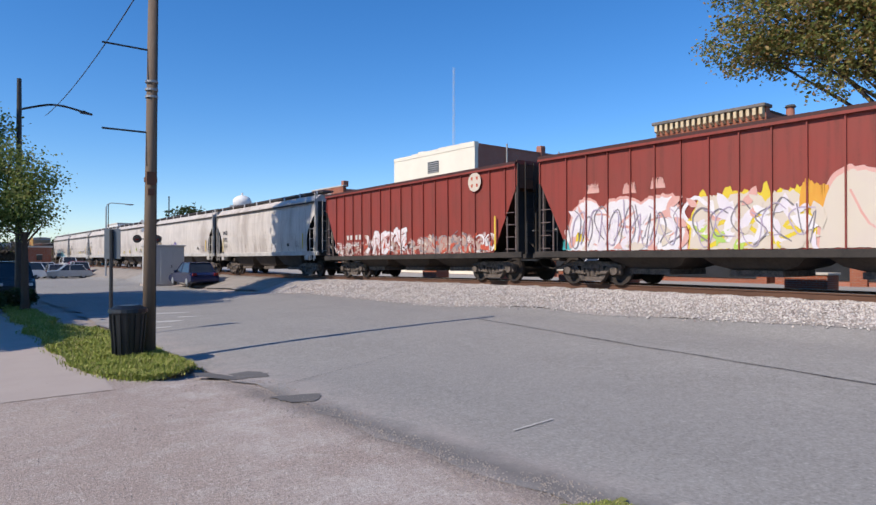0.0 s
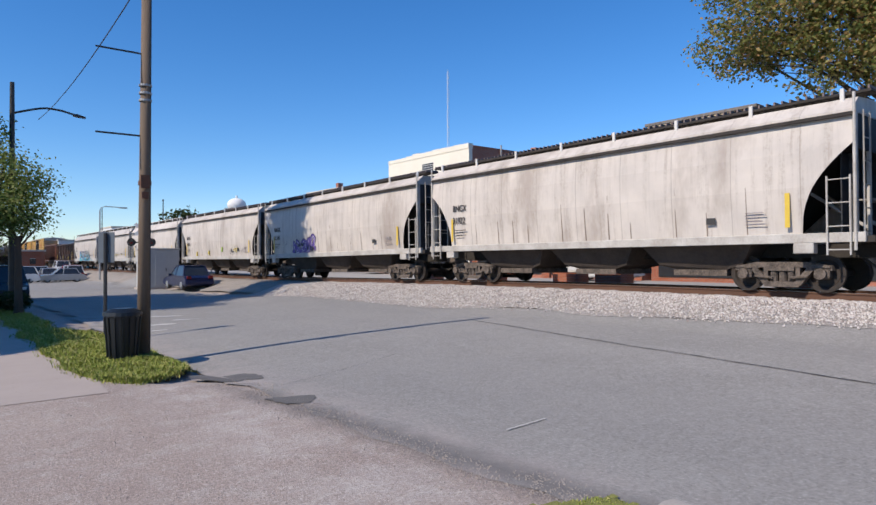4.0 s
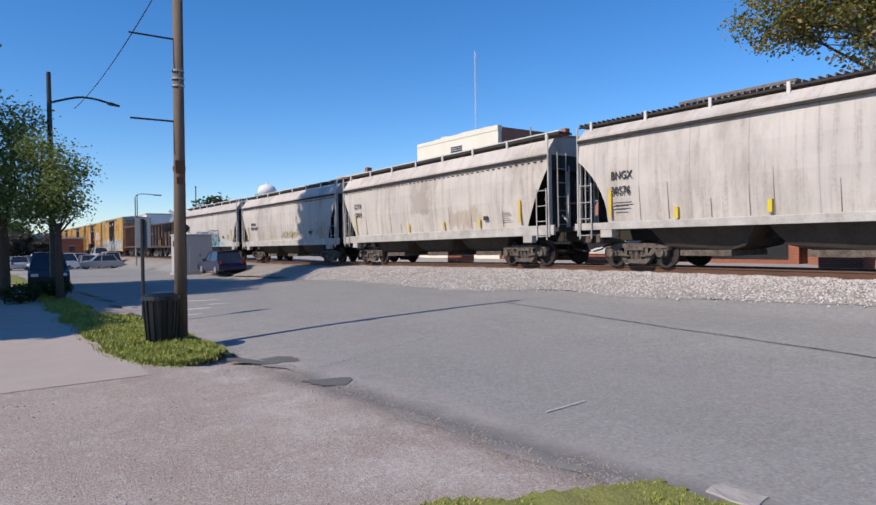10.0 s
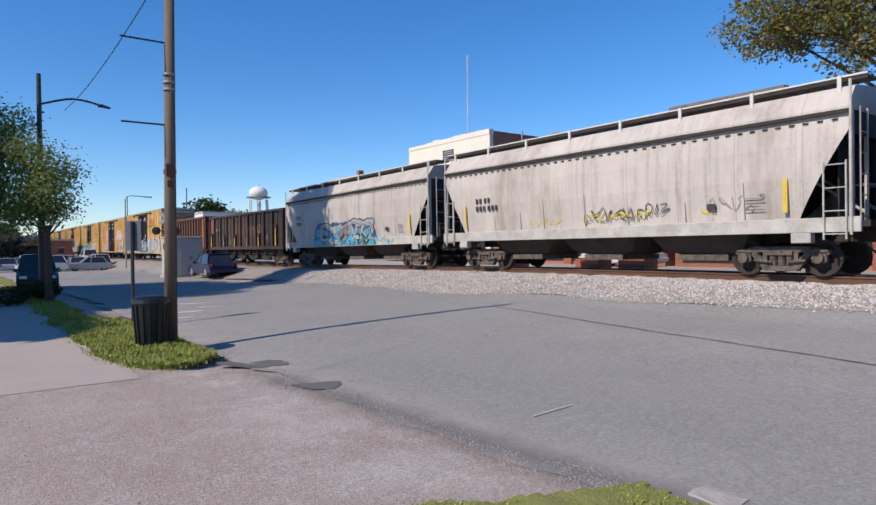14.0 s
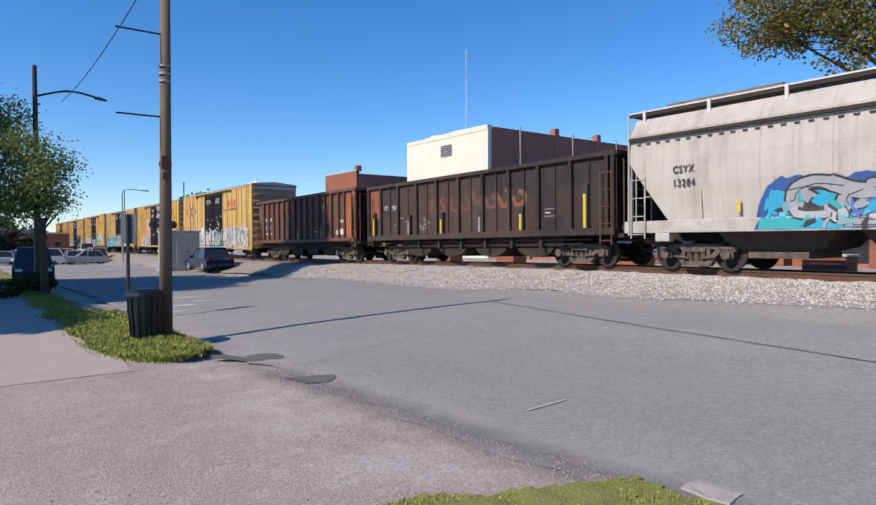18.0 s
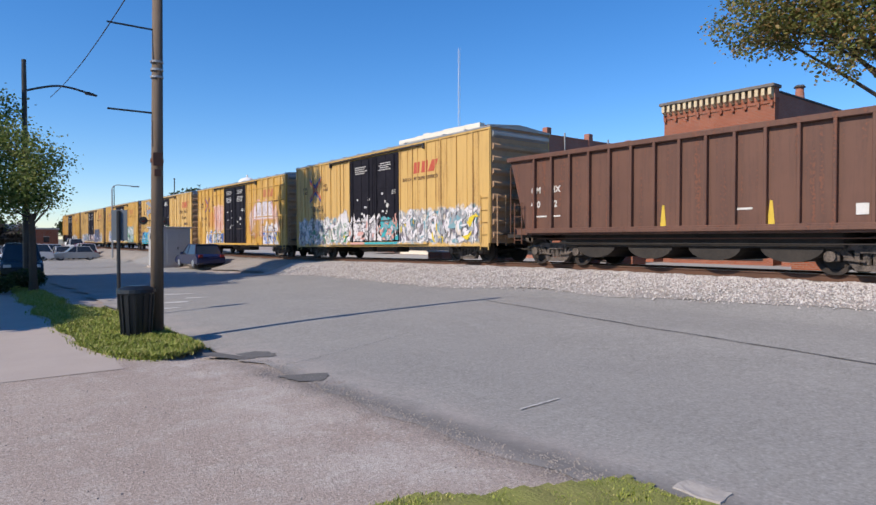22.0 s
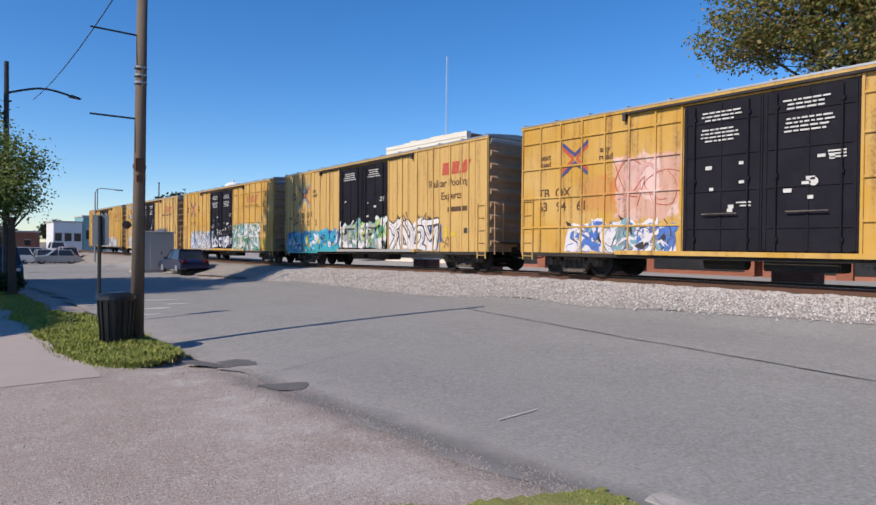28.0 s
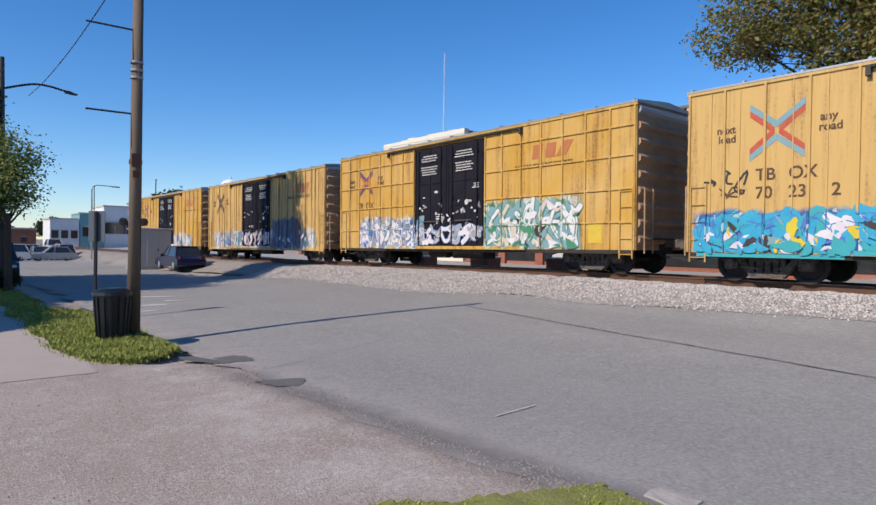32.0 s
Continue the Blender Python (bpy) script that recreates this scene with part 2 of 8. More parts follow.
def cross_fall(x, y):
    """How far the road beside the pole lies under or over its level: low at the verge, rising to the track."""
    along = smooth01(8.5, 11.0, y) * (1 - smooth01(16, 23, y))
    fall = 0.19 - 0.32 * (min(7.6, max(0.0, 11.2 - x)) / 7.6) ** 1.6 - 0.22 * smooth01(7.5, 12.0, x)
    return along * fall * smooth01(3.2, 3.6, x) * (1 - smooth01(10.6, 12.0, x))


def ground_z(x, y):
    """Level lot and road, rising to the track bed and falling away down the road; the crossing street climbs to the rails."""
    near = 1 - smooth01(12.5, 15, x)
    z = 0.22 * smooth01(7.5, 12.0, x) * (1 - smooth01(22, 34, y) * near) + 0.33 * smooth01(12.0, 14.6, x)
    z -= (0.18 * smooth01(24, 38, y) + 0.45 * smooth01(42, 95, y)) * near
    z += cross_fall(x, y) - drop(y) * smooth01(12.6, 15.0, x) * (1 - smooth01(26, 32, x))
    z += 0.36 * smooth01(47, 49, y) * (1 - smooth01(58, 61, y)) * smooth01(12.6, 15.4, x) * (1 - smooth01(20, 26, x))
    return z + 0.012 * noise.noise((x * 0.35, y * 0.35, 0))


def wavy(x0, amp, f, seed):
    return lambda y: x0 + amp * noise.noise((y * f, seed, 0)) + 0.35 * amp * noise.noise((y * f * 4.1, seed, 3))


def toe(y):
    """How far the foot of the bank draws back from the road at its near end."""
    return 0.9 * smooth01(17.0, 11.0, y) + 0.5 * (1 - smooth01(3.0, 9.0, y)) + 0.15


def edge_mask(nt, v, x0, slope, y_ref, half, wob, ragged):
    """1 along a slanting line on the ground, fading out raggedly to both sides."""
    sep = nd(nt, "SeparateXYZ", Vector=v)
    line = math_n(nt, "ADD", x0, math_n(nt, "MULTIPLY", math_n(nt, "SUBTRACT", y_ref, sep.outputs["Y"]), slope))
    d = math_n(nt, "SUBTRACT", sep.outputs["X"], line)
    d = math_n(nt, "ADD", d, math_n(nt, "MULTIPLY", math_n(nt, "SUBTRACT", noise_n(nt, v, ragged, 5, 0.65), 0.5), wob))
    d = math_n(nt, "SUBTRACT", 1.0, math_n(nt, "MULTIPLY", math_n(nt, "ABSOLUTE", d), 1 / half), True)
    near = math_n(nt, "MULTIPLY", math_n(nt, "SUBTRACT", 9.5, sep.outputs["Y"]), 0.6, True)
    return math_n(nt, "MULTIPLY", d, near)


def soil_material():
    m, nt, b = blank("gravel_lot")
    v = coords(nt)
    big, mid, fine = noise_n(nt, v, 0.35, 5), noise_n(nt, v, 3.0, 5), noise_n(nt, v, 55, 3)
    vor = nd(nt, "TexVoronoi", Vector=v, Scale=42.0)
    col = mix_n(nt, ramp_n(nt, big, [(0.35, (0, 0, 0)), (0.65, (1, 1, 1))]), (0.352, 0.285, 0.250), (0.438, 0.37, 0.326))
    col = mix_n(nt, math_n(nt, "MULTIPLY", ramp_n(nt, mid, [(0.5, (0, 0, 0)), (0.68, (1, 1, 1))]), 0.55), col, (0.50, 0.465, 0.43))
    col = mix_n(nt, math_n(nt, "MULTIPLY", ramp_n(nt, fine, [(0.45, (0, 0, 0)), (0.60, (1, 1, 1))]), 0.6), col, (0.17, 0.145, 0.13))
    col = mix_n(nt, math_n(nt, "MULTIPLY", ramp_n(nt, vor.outputs["Distance"], [(0.0, (1, 1, 1)), (0.3, (0, 0, 0))]), 0.3), col, (0.46, 0.43, 0.41))
    sep = nd(nt, "SeparateXYZ", Vector=v)
    near = math_n(nt, "SUBTRACT", 1.0, math_n(nt, "MULTIPLY", math_n(nt, "ABSOLUTE", math_n(nt, "SUBTRACT", sep.outputs["X"], 2.7)), 1.1), True)
    pale = math_n(nt, "MULTIPLY", near, ramp_n(nt, noise_n(nt, v, 1.1, 6, 0.7), [(0.42, (0, 0, 0)), (0.6, (1, 1, 1))]))
    col = mix_n(nt, math_n(nt, "MULTIPLY", pale, 0.5), col, (0.53, 0.50, 0.47))
    speck = noise_n(nt, v, 26, 5, 0.85)
    col = mix_n(nt, math_n(nt, "MULTIPLY", ramp_n(nt, speck, [(0.54, (0, 0, 0)), (0.62, (1, 1, 1))]), 0.6), col, (0.58, 0.53, 0.49))
    col = mix_n(nt, math_n(nt, "MULTIPLY", ramp_n(nt, speck, [(0.37, (1, 1, 1)), (0.45, (0, 0, 0))]), 0.6), col, (0.17, 0.14, 0.125))
    grain = noise_n(nt, coords(nt, (1, 2.2, 1)), 9.0, 5, 0.75)
    col = mix_n(nt, math_n(nt, "MULTIPLY", ramp_n(nt, grain, [(0.46, (0, 0, 0)), (0.62, (1, 1, 1))]), 0.32), col, (0.25, 0.205, 0.185))
    col = mix_n(nt, math_n(nt, "MULTIPLY", edge_mask(nt, v, 3.42, .083, 7.2, .32, .5, 1.6), .75), col, (0.15, 0.14, 0.135))
    nt.links.new(col, b.inputs["Base Color"])
    b.inputs["Roughness"].default_value = 0.95
    b.inputs["Specular IOR Level"].default_value = 0.15
    bump_n(nt, b, fine, 0.5, 0.02)
    return m


def asphalt_material():
    m, nt, b = blank("old_asphalt")
    v = coords(nt)
    vs = coords(nt, (0.9, 0.09, 1))
    big, fine, tr = noise_n(nt, v, 0.5, 5), noise_n(nt, v, 60, 4, 0.75), noise_n(nt, vs, 1.2, 5)
    mid = noise_n(nt, v, 7.0, 6, 0.7)
    chip = noise_n(nt, coords(nt, (1.4, 0.8, 1)), 19.0, 4, 0.8)
    col = mix_n(nt, ramp_n(nt, big, [(0.33, (0, 0, 0)), (0.68, (1, 1, 1))]), (0.262, 0.252, 0.236), (0.312, 0.30, 0.28))
    col = mix_n(nt, math_n(nt, "MULTIPLY", ramp_n(nt, tr, [(0.45, (0, 0, 0)), (0.7, (1, 1, 1))]), 0.45), col, (0.335, 0.32, 0.296))
    col = mix_n(nt, math_n(nt, "MULTIPLY", ramp_n(nt, fine, [(0.44, (0, 0, 0)), (0.56, (1, 1, 1))]), 0.55), col, (0.15, 0.148, 0.145))
    speck = noise_n(nt, v, 30, 5, 0.8)
    col = mix_n(nt, math_n(nt, "MULTIPLY", ramp_n(nt, speck, [(0.55, (0, 0, 0)), (0.64, (1, 1, 1))]), 0.65), col, (0.47, 0.46, 0.44))
    col = mix_n(nt, math_n(nt, "MULTIPLY", ramp_n(nt, speck, [(0.36, (1, 1, 1)), (0.44, (0, 0, 0))]), 0.6), col, (0.11, 0.108, 0.105))
    col = mix_n(nt, math_n(nt, "MULTIPLY", ramp_n(nt, mid, [(0.48, (0, 0, 0)), (0.68, (1, 1, 1))]), 0.45), col, (0.36, 0.35, 0.335))
    col = mix_n(nt, math_n(nt, "MULTIPLY", ramp_n(nt, chip, [(0.54, (0, 0, 0)), (0.66, (1, 1, 1))]), 0.45), col, (0.125, 0.123, 0.122))
    col = mix_n(nt, math_n(nt, "MULTIPLY", ramp_n(nt, chip, [(0.33, (1, 1, 1)), (0.44, (0, 0, 0))]), 0.4), col, (0.42, 0.41, 0.39))
    sep = nd(nt, "SeparateXYZ", Vector=v)
    dust = math_n(nt, "SUBTRACT", 1.35, math_n(nt, "MULTIPLY", math_n(nt, "SUBTRACT", sep.outputs["X"], 3.0), 0.8), True)
    dust = math_n(nt, "MULTIPLY", dust, ramp_n(nt, noise_n(nt, v, 1.4, 6, 0.7), [(0.40, (0, 0, 0)), (0.6, (1, 1, 1))]))
    col = mix_n(nt, math_n(nt, "MULTIPLY", dust, 0.75), col, (0.40, 0.35, 0.325))
    col = mix_n(nt, math_n(nt, "MULTIPLY", edge_mask(nt, v, 3.48, .083, 7.2, .38, .5, 1.6), .85), col, (0.135, 0.13, 0.128))
    nt.links.new(col, b.inputs["Base Color"])
    b.inputs["Roughness"].default_value = 0.9
    b.inputs["Specular IOR Level"].default_value = 0.2
    bump_n(nt, b, fine, 0.4, 0.01)
    return m


SOIL, ASPHALT = soil_material(), asphalt_material()
TAR = plain("patch_tar", (0.12, 0.116, 0.113), (0.17, 0.165, 0.16), 0.9, scale=4, fine=80, bump=0.3, spec=0.2)
CRACK = plain("crack_fill", (0.055, 0.053, 0.052), (0.11, 0.108, 0.105), 0.9, bump=0, spec=0.2)
CONCRETE = plain("pavement_concrete", (0.405, 0.350, 0.315), (0.33, 0.285, 0.255), 0.9, scale=1.2, fine=60, bump=0.25, spec=0.2)
PALE = plain("worn_line_paint", (0.52, 0.51, 0.49), (0.26, 0.255, 0.25), 0.85, scale=9, fine=60, bump=0.1)
BALLAST = plain("ballast_bed", (0.40, 0.375, 0.35), (0.22, 0.20, 0.185), 0.95, scale=9, fine=38, bump=0.8, dist=0.04, amount=0.8, spec=0.2)
EARTH = plain("far_earth", (0.27, 0.25, 0.215), (0.15, 0.16, 0.09), 0.95, scale=0.15, fine=3, bump=0.1, spec=0.1)

sheet("ground", -30, 130, lambda y: -60, lambda y: 90, 125, 110, lambda x, y: ground_z(x, y) - 0.004 - 0.035 * smooth01(3.3, 3.6, x) * smooth01(9.5, 11, y) - 0.06 * smooth01(4.0, 4.9, x), SOIL, "pinkish tan gravel lot and bare ground", category="ground")
far = bmesh.new()
for ring in ((-2400, -60, -2400, 2400), (90, 2400, -2400, 2400), (-60, 90, -2400, -30), (-60, 90, 130, 2400)):
    vs = [far.verts.new((x, y, 0.40 if ring[1] > 60 else 0.0)) for x, y in ((ring[0], ring[2]), (ring[1], ring[2]), (ring[1], ring[3]), (ring[0], ring[3]))]
    far.faces.new(vs)
tagged(part("ground_distance", far, EARTH, None), "flat dull earth and grass in the distance", "ground", "", "structure")

lift = lambda h: (lambda x, y: ground_z(x, y) + h)
sheet("road", -30, 48, wavy(3.5, 0.42, 0.8, 1), lambda y: wavy(12.3, 0.25, 0.3, 2)(y) + toe(y), 40, 190, lift(0.002), ASPHALT, "worn grey asphalt road with faint cracks", category="road")
sheet("road_crossing", 48.2, 59.5, lambda y: 2.8, lambda y: 15.6, 30, 24, lift(0.008), ASPHALT, "asphalt street climbing to the level crossing", category="road")
sheet("road_beyond", 48.2, 59.5, lambda y: 18.8, lambda y: 60, 40, 20, lift(0.008), ASPHALT, "asphalt street on the far side of the track", category="road")
sheet("road_car_park", 59.7, 125, lambda y: 2.2, lambda y: 13.0, 14, 40, lift(0.010), ASPHALT, "asphalt car park past the crossing", category="road")
sheet("road_far_street", -30, 125, lambda y: 23.5, lambda y: 30.0, 8, 60, lift(0.014), plain("pale_street", (0.34, 0.33, 0.315), (0.26, 0.25, 0.24), 0.9, spec=0.2), "pale concrete street behind the track", category="road")
sheet("pavement", 9.35, 60, wavy(-3.0, 0.2, 0.2, 5), wavy(1.95, 0.1, 0.5, 6), 12, 80, lift(0.002), CONCRETE, "pale dusty concrete pavement beside the grass verge", category="pavement")


def blotch(name, cx, cy, rx, ry, ang, material, label, h, seed):
    bm = bmesh.new()
    n = 40
    c, s = math.cos(radians(ang)), math.sin(radians(ang))
    ring = []
    mid = bm.verts.new((cx, cy, ground_z(cx, cy) + h))
    for i in range(n):
        a = 2 * math.pi * i / n
        k = 1 + 0.5 * noise.noise((math.cos(a) * 1.4 + seed, math.sin(a) * 1.4, seed)) + 0.25 * noise.noise((math.cos(a) * 4 + seed, math.sin(a) * 4, seed))
        u, v = rx * k * math.cos(a), ry * k * math.sin(a)
        x, y = cx + u * c - v * s, cy + u * s + v * c
        ring.append(bm.verts.new((x, y, ground_z(x, y) + h)))
    for i in range(n):
        bm.faces.new((mid, ring[i], ring[(i + 1) % n]))
    return tagged(part(name, bm, material, None), label, "road patch", "", "structure")


blotch("road_patch", 3.60, 9.50, 0.52, 0.40, -30, TAR, "dark tar patch at the road's edge", 0.009, 1)
blotch("road_patch", 3.62, 7.35, 0.36, 0.20, -35, TAR, "small dark tar patch in worn asphalt", 0.009, 4)


for cx, cy, rx, ry, seed_ in ((5.1, 18.6, .45, .16, 21), (5.9, 19.4, .35, .12, 22), (5.8, 21.0, .6, .2, 23), (4.6, 17.4, .3, .1, 24)):
    blotch("road_patch", cx, cy, rx, ry, -20, PALE, "pale flaking patch of worn asphalt", 0.008, seed_)


def ribbon(name, pts, width, material, label, h, category="crack"):
    """A flat line on the ground through smooth points."""
    bm = bmesh.new()
    last = None
    for i, (x, y) in enumerate(pts):
        a, b = pts[max(0, i - 1)], pts[min(len(pts) - 1, i + 1)]
        d = Vector((b[0] - a[0], b[1] - a[1], 0)).normalized()
        w = width * (0.55 + 0.7 * abs(noise.noise((i * 0.9, x, y))))
        n = Vector((-d.y, d.x, 0)) * w / 2
        p = Vector((x, y, ground_z(x, y) + h))
        row = (bm.verts.new(p - n), bm.verts.new(p + n))
        if last:
            bm.faces.new((last[0], row[0], row[1], last[1]))
        last = row
    return tagged(part(name, bm, material, None), label, category, "", "structure")


def wander(a, b, n, amp, seed):
    out = []
    for i in range(n + 1):
        k = i / n
        j = amp * noise.noise((k * 6, seed, 0)) + 0.4 * amp * noise.noise((k * 25, seed, 1))
        out.append((a[0] + (b[0] - a[0]) * k + j, a[1] + (b[1] - a[1]) * k + j * 0.4))
    return out


ribbon("road_crack", [(10.9 - 1.16 * (max(0.0, 12.1 - p[1]) / 8.7) ** .9 + .06 * noise.noise((p[1] * .8, 3, 0)), p[1]) for p in wander((10.9, 12.2), (10.9, -4.0), 90, 0.05, 3)], 0.045, CRACK, "long thin tarred crack along the road", 0.016)
ribbon("road_crack", wander((3.9, 8.3), (6.8, 9.6), 40, 0.2, 9), 0.010, CRACK, "fine crack running across the asphalt", 0.016)
ribbon("road_mark", wander((4.65, 4.62), (5.31, 4.68), 16, 0.03, 11), 0.03, PALE, "short worn white paint mark on asphalt", 0.018, "paint mark")

# ---- track bed ----


def bed_z(x, y):
    d = abs(x - TRACK_X)
    top = RAIL_Z - 0.17 - drop(y)
    z = top - 0.02 * noise.noise((x * 3, y * 3, 1))
    if d > 1.9:
        z = top - (top + 0.02 - ground_z(x, y)) * smooth01(1.9, 4.9 - 1.2 * smooth01(27, 35, y) - (toe(y) if x < TRACK_X else 0), d)
    return z + 0.05 * noise.noise((x * 1.7, y * 1.7, 5))


DIRT = plain("dirty_ballast", (0.30, 0.27, 0.24), (0.19, 0.17, 0.15), 0.95, scale=1.5, fine=14, bump=0.6, dist=.04, amount=.8, spec=.15)
sheet("ballast", -40, 31, lambda y: wavy(12.15, 0.35, 0.35, 8)(y) + toe(y), lambda y: TRACK_X + 4.4, 36, 240, lambda x, y: max(bed_z(x, y), ground_z(x, y) + 0.012), BALLAST, "bank of pale crushed-stone track ballast", category="ballast")
sheet("ballast", 31, 48.2, wavy(13.0, 0.3, 0.35, 8), lambda y: TRACK_X + 4.4, 24, 60, lambda x, y: max(bed_z(x, y), ground_z(x, y) + 0.012), DIRT, "dirty brown ballast and bare earth by the track", category="ballast")
sheet("ballast", 59.5, 300, wavy(13.0, 0.35, 0.35, 8), lambda y: TRACK_X + 4.2, 14, 200, lambda x, y: max(bed_z(x, y), ground_z(x, y) + 0.012), DIRT, "dirty brown ballast beside the far track", category="ballast")

STONE = plain("ballast_stone", (0.50, 0.475, 0.45), (0.24, 0.21, 0.20), 0.9, scale=0.9, fine=7, bump=0.1, amount=0.9, spec=0.25)


def stone_field():
    """Loose stones over the bank, joined."""
    rng = random.Random(4)
    nt = STONE.node_tree
    geo = nt.nodes.new("ShaderNodeNewGeometry")
    col = ramp_n(nt, geo.outputs["Random Per Island"], [(0.0, (0.26, 0.215, 0.20)), (0.3, (0.40, 0.355, 0.325)), (0.62, (0.48, 0.44, 0.41)), (1.0, (0.58, 0.55, 0.52))])
    nt.links.new(col, nt.nodes["Principled BSDF"].inputs["Base Color"])
    base = [Vector(p) for p in ((1, 0, -.2), (.2, .95, -.2), (-.9, .3, -.2), (-.3, -.9, -.2), (.35, .2, .7), (-.35, -.1, .75))]
    tris = [(0, 1, 4), (1, 2, 5), (1, 5, 4), (2, 3, 5), (3, 0, 4), (3, 4, 5)]
    verts, faces = [], []
    for _ in range(42000):
        y = 1.5 + 27 * rng.random() ** 1.25
        x0 = 11.95 + toe(y)
        x = x0 + (16.05 - x0) * rng.random()
        if x < x0 + 1.1 and rng.random() > ((x - x0) / 1.1) ** 1.3 + 0.04:
            continue
        z = max(bed_z(x, y), ground_z(x, y) + 0.01)
        s = rng.uniform(0.014, 0.036)
        q = Euler((rng.uniform(-.5, .5), rng.uniform(-.5, .5), rng.uniform(0, 6.3))).to_matrix()
        k = len(verts)
        for p in base:
            w = q @ Vector((p.x * s * rng.uniform(.7, 1.3), p.y * s * rng.uniform(.7, 1.2), p.z * s))
            verts.append((x + w.x, y + w.y, z + w.z + 0.01))
        faces += [tuple(k + i for i in t) for t in tris]
    me = bpy.data.meshes.new("ballast_stones")
    me.from_pydata(verts, [], faces)
    me.materials.append(STONE)
    tagged(new("ballast_stones", me), "loose pale and pinkish crushed ballast stones", "ballast", "", "stuff")


stone_field()


def loose_gravel():
    """Small stones strewn over the lot and along the asphalt's edge."""
    rng = random.Random(9)
    verts, faces = [], []
    for _ in range(9000):
        y = 1.6 + 10 * rng.random() ** 1.5
        rim = wavy(3.5, 0.42, 0.8, 1)(y)
        x = rng.gauss(rim, .22) if rng.random() < .6 else rng.uniform(-2.5, 3.6)
        if x > rim + .35 or y > 9.6 and x > 2.9:
            continue
        z = ground_z(x, y) - (.004 if x < rim else -.002)
        s = rng.uniform(.004, .013)
        a = rng.uniform(0, 6.3)
        k = len(verts)
        for i in range(3):
            verts.append((x + s * math.cos(a + 2.1 * i), y + s * math.sin(a + 2.1 * i), z))
        verts.append((x, y, z + s * .9))
        faces += [(k, k + 1, k + 3), (k + 1, k + 2, k + 3), (k + 2, k, k + 3)]
    me = bpy.data.meshes.new("loose_gravel")
    me.from_pydata(verts, [], faces)
    me.materials.append(plain("grit", (0.30, 0.265, 0.24), (0.19, 0.165, 0.15), 0.95, scale=6, fine=30, bump=0, spec=0.1))
    tagged(new("loose_gravel", me), "small loose gravel strewn over lot and road edge", "gravel", "", "stuff")


loose_gravel()

RAIL = plain("rail_rust", (0.13, 0.065, 0.04), (0.07, 0.04, 0.03), 0.75, 0.2, scale=2, fine=30)
RAILTOP = plain("rail_polish", (0.45, 0.44, 0.43), (0.3, 0.28, 0.27), 0.28, 0.9, scale=2, fine=30, bump=0)
TIE = plain("sleeper_wood", (0.085, 0.065, 0.052), (0.15, 0.125, 0.105), 0.9, scale=3, fine=20, stretch=(0.3, 2, 2))


def along_track(prof):
    """A profile swept down the line, which sinks as it goes."""
    bm = bmesh.new()
    ys = [-40, 8] + [10 + 2.0 * i for i in range(17)] + [300]
    rings = [[bm.verts.new((a, y, RAIL_Z - drop(y) + b)) for a, b in prof] for y in ys]
    k = len(prof)
    for ra, rb in zip(rings, rings[1:]):
        for i in range(k):
            bm.faces.new((ra[i], ra[(i + 1) % k], rb[(i + 1) % k], rb[i]))
    bm.faces.new(rings[0][::-1])
    bm.faces.new(rings[-1])
    bmesh.ops.recalc_face_normals(bm, faces=bm.faces)
    return bm


track = thing("railway_track", pose(TRACK_X, 0, 0), "rusty steel rails on dark timber sleepers in ballast", "track", "", "structure")
for side in (-0.7525, 0.7525):
    prof = [(-.075, -.185), (.075, -.185), (.075, -.165), (.012, -.145), (.012, -.045), (.036, -.035), (.036, 0), (-.036, 0), (-.036, -.035), (-.012, -.045), (-.012, -.145), (-.075, -.165)]
    rail = part("rail", along_track([(side + a, b) for a, b in prof]), RAIL, track)
    part("railhead", along_track([(side - .03, -.004), (side + .03, -.004), (side + .03, .004), (side - .03, .004)]), RAILTOP, rail, "polished running surface")
tie_me = part("sleeper", B(-1.3, 1.3, -0.115, 0.115, -0.12, 0.03, 0.012), TIE, track)
tie_me.matrix_basis = pose(0, 0.07, RAIL_Z - 0.19)
for i in range(150):
    y = 0.6 + i * 0.53
    if 48.2 < y < 59.5:
        continue
    shared("sleeper", tie_me.data, track, pose(0, y, RAIL_Z - drop(y) - 0.19, 0, 0, random.uniform(-1.5, 1.5)))
# timber panels of the crossing
crossing = thing("crossing_panel", pose(TRACK_X, 53.85, -drop(53.85)), "grey level-crossing planks between and beside the rails", "crossing panel", "", "structure")
for x0, x1 in ((-1.7, -0.84), (-0.66, 0.66), (0.84, 1.7)):
    for j in range(6):
        part("plank", B(x0, x1, -5.6 + j * 1.88, -3.73 + j * 1.88, RAIL_Z - 0.16, RAIL_Z - 0.006, 0.01), CONCRETE, crossing)


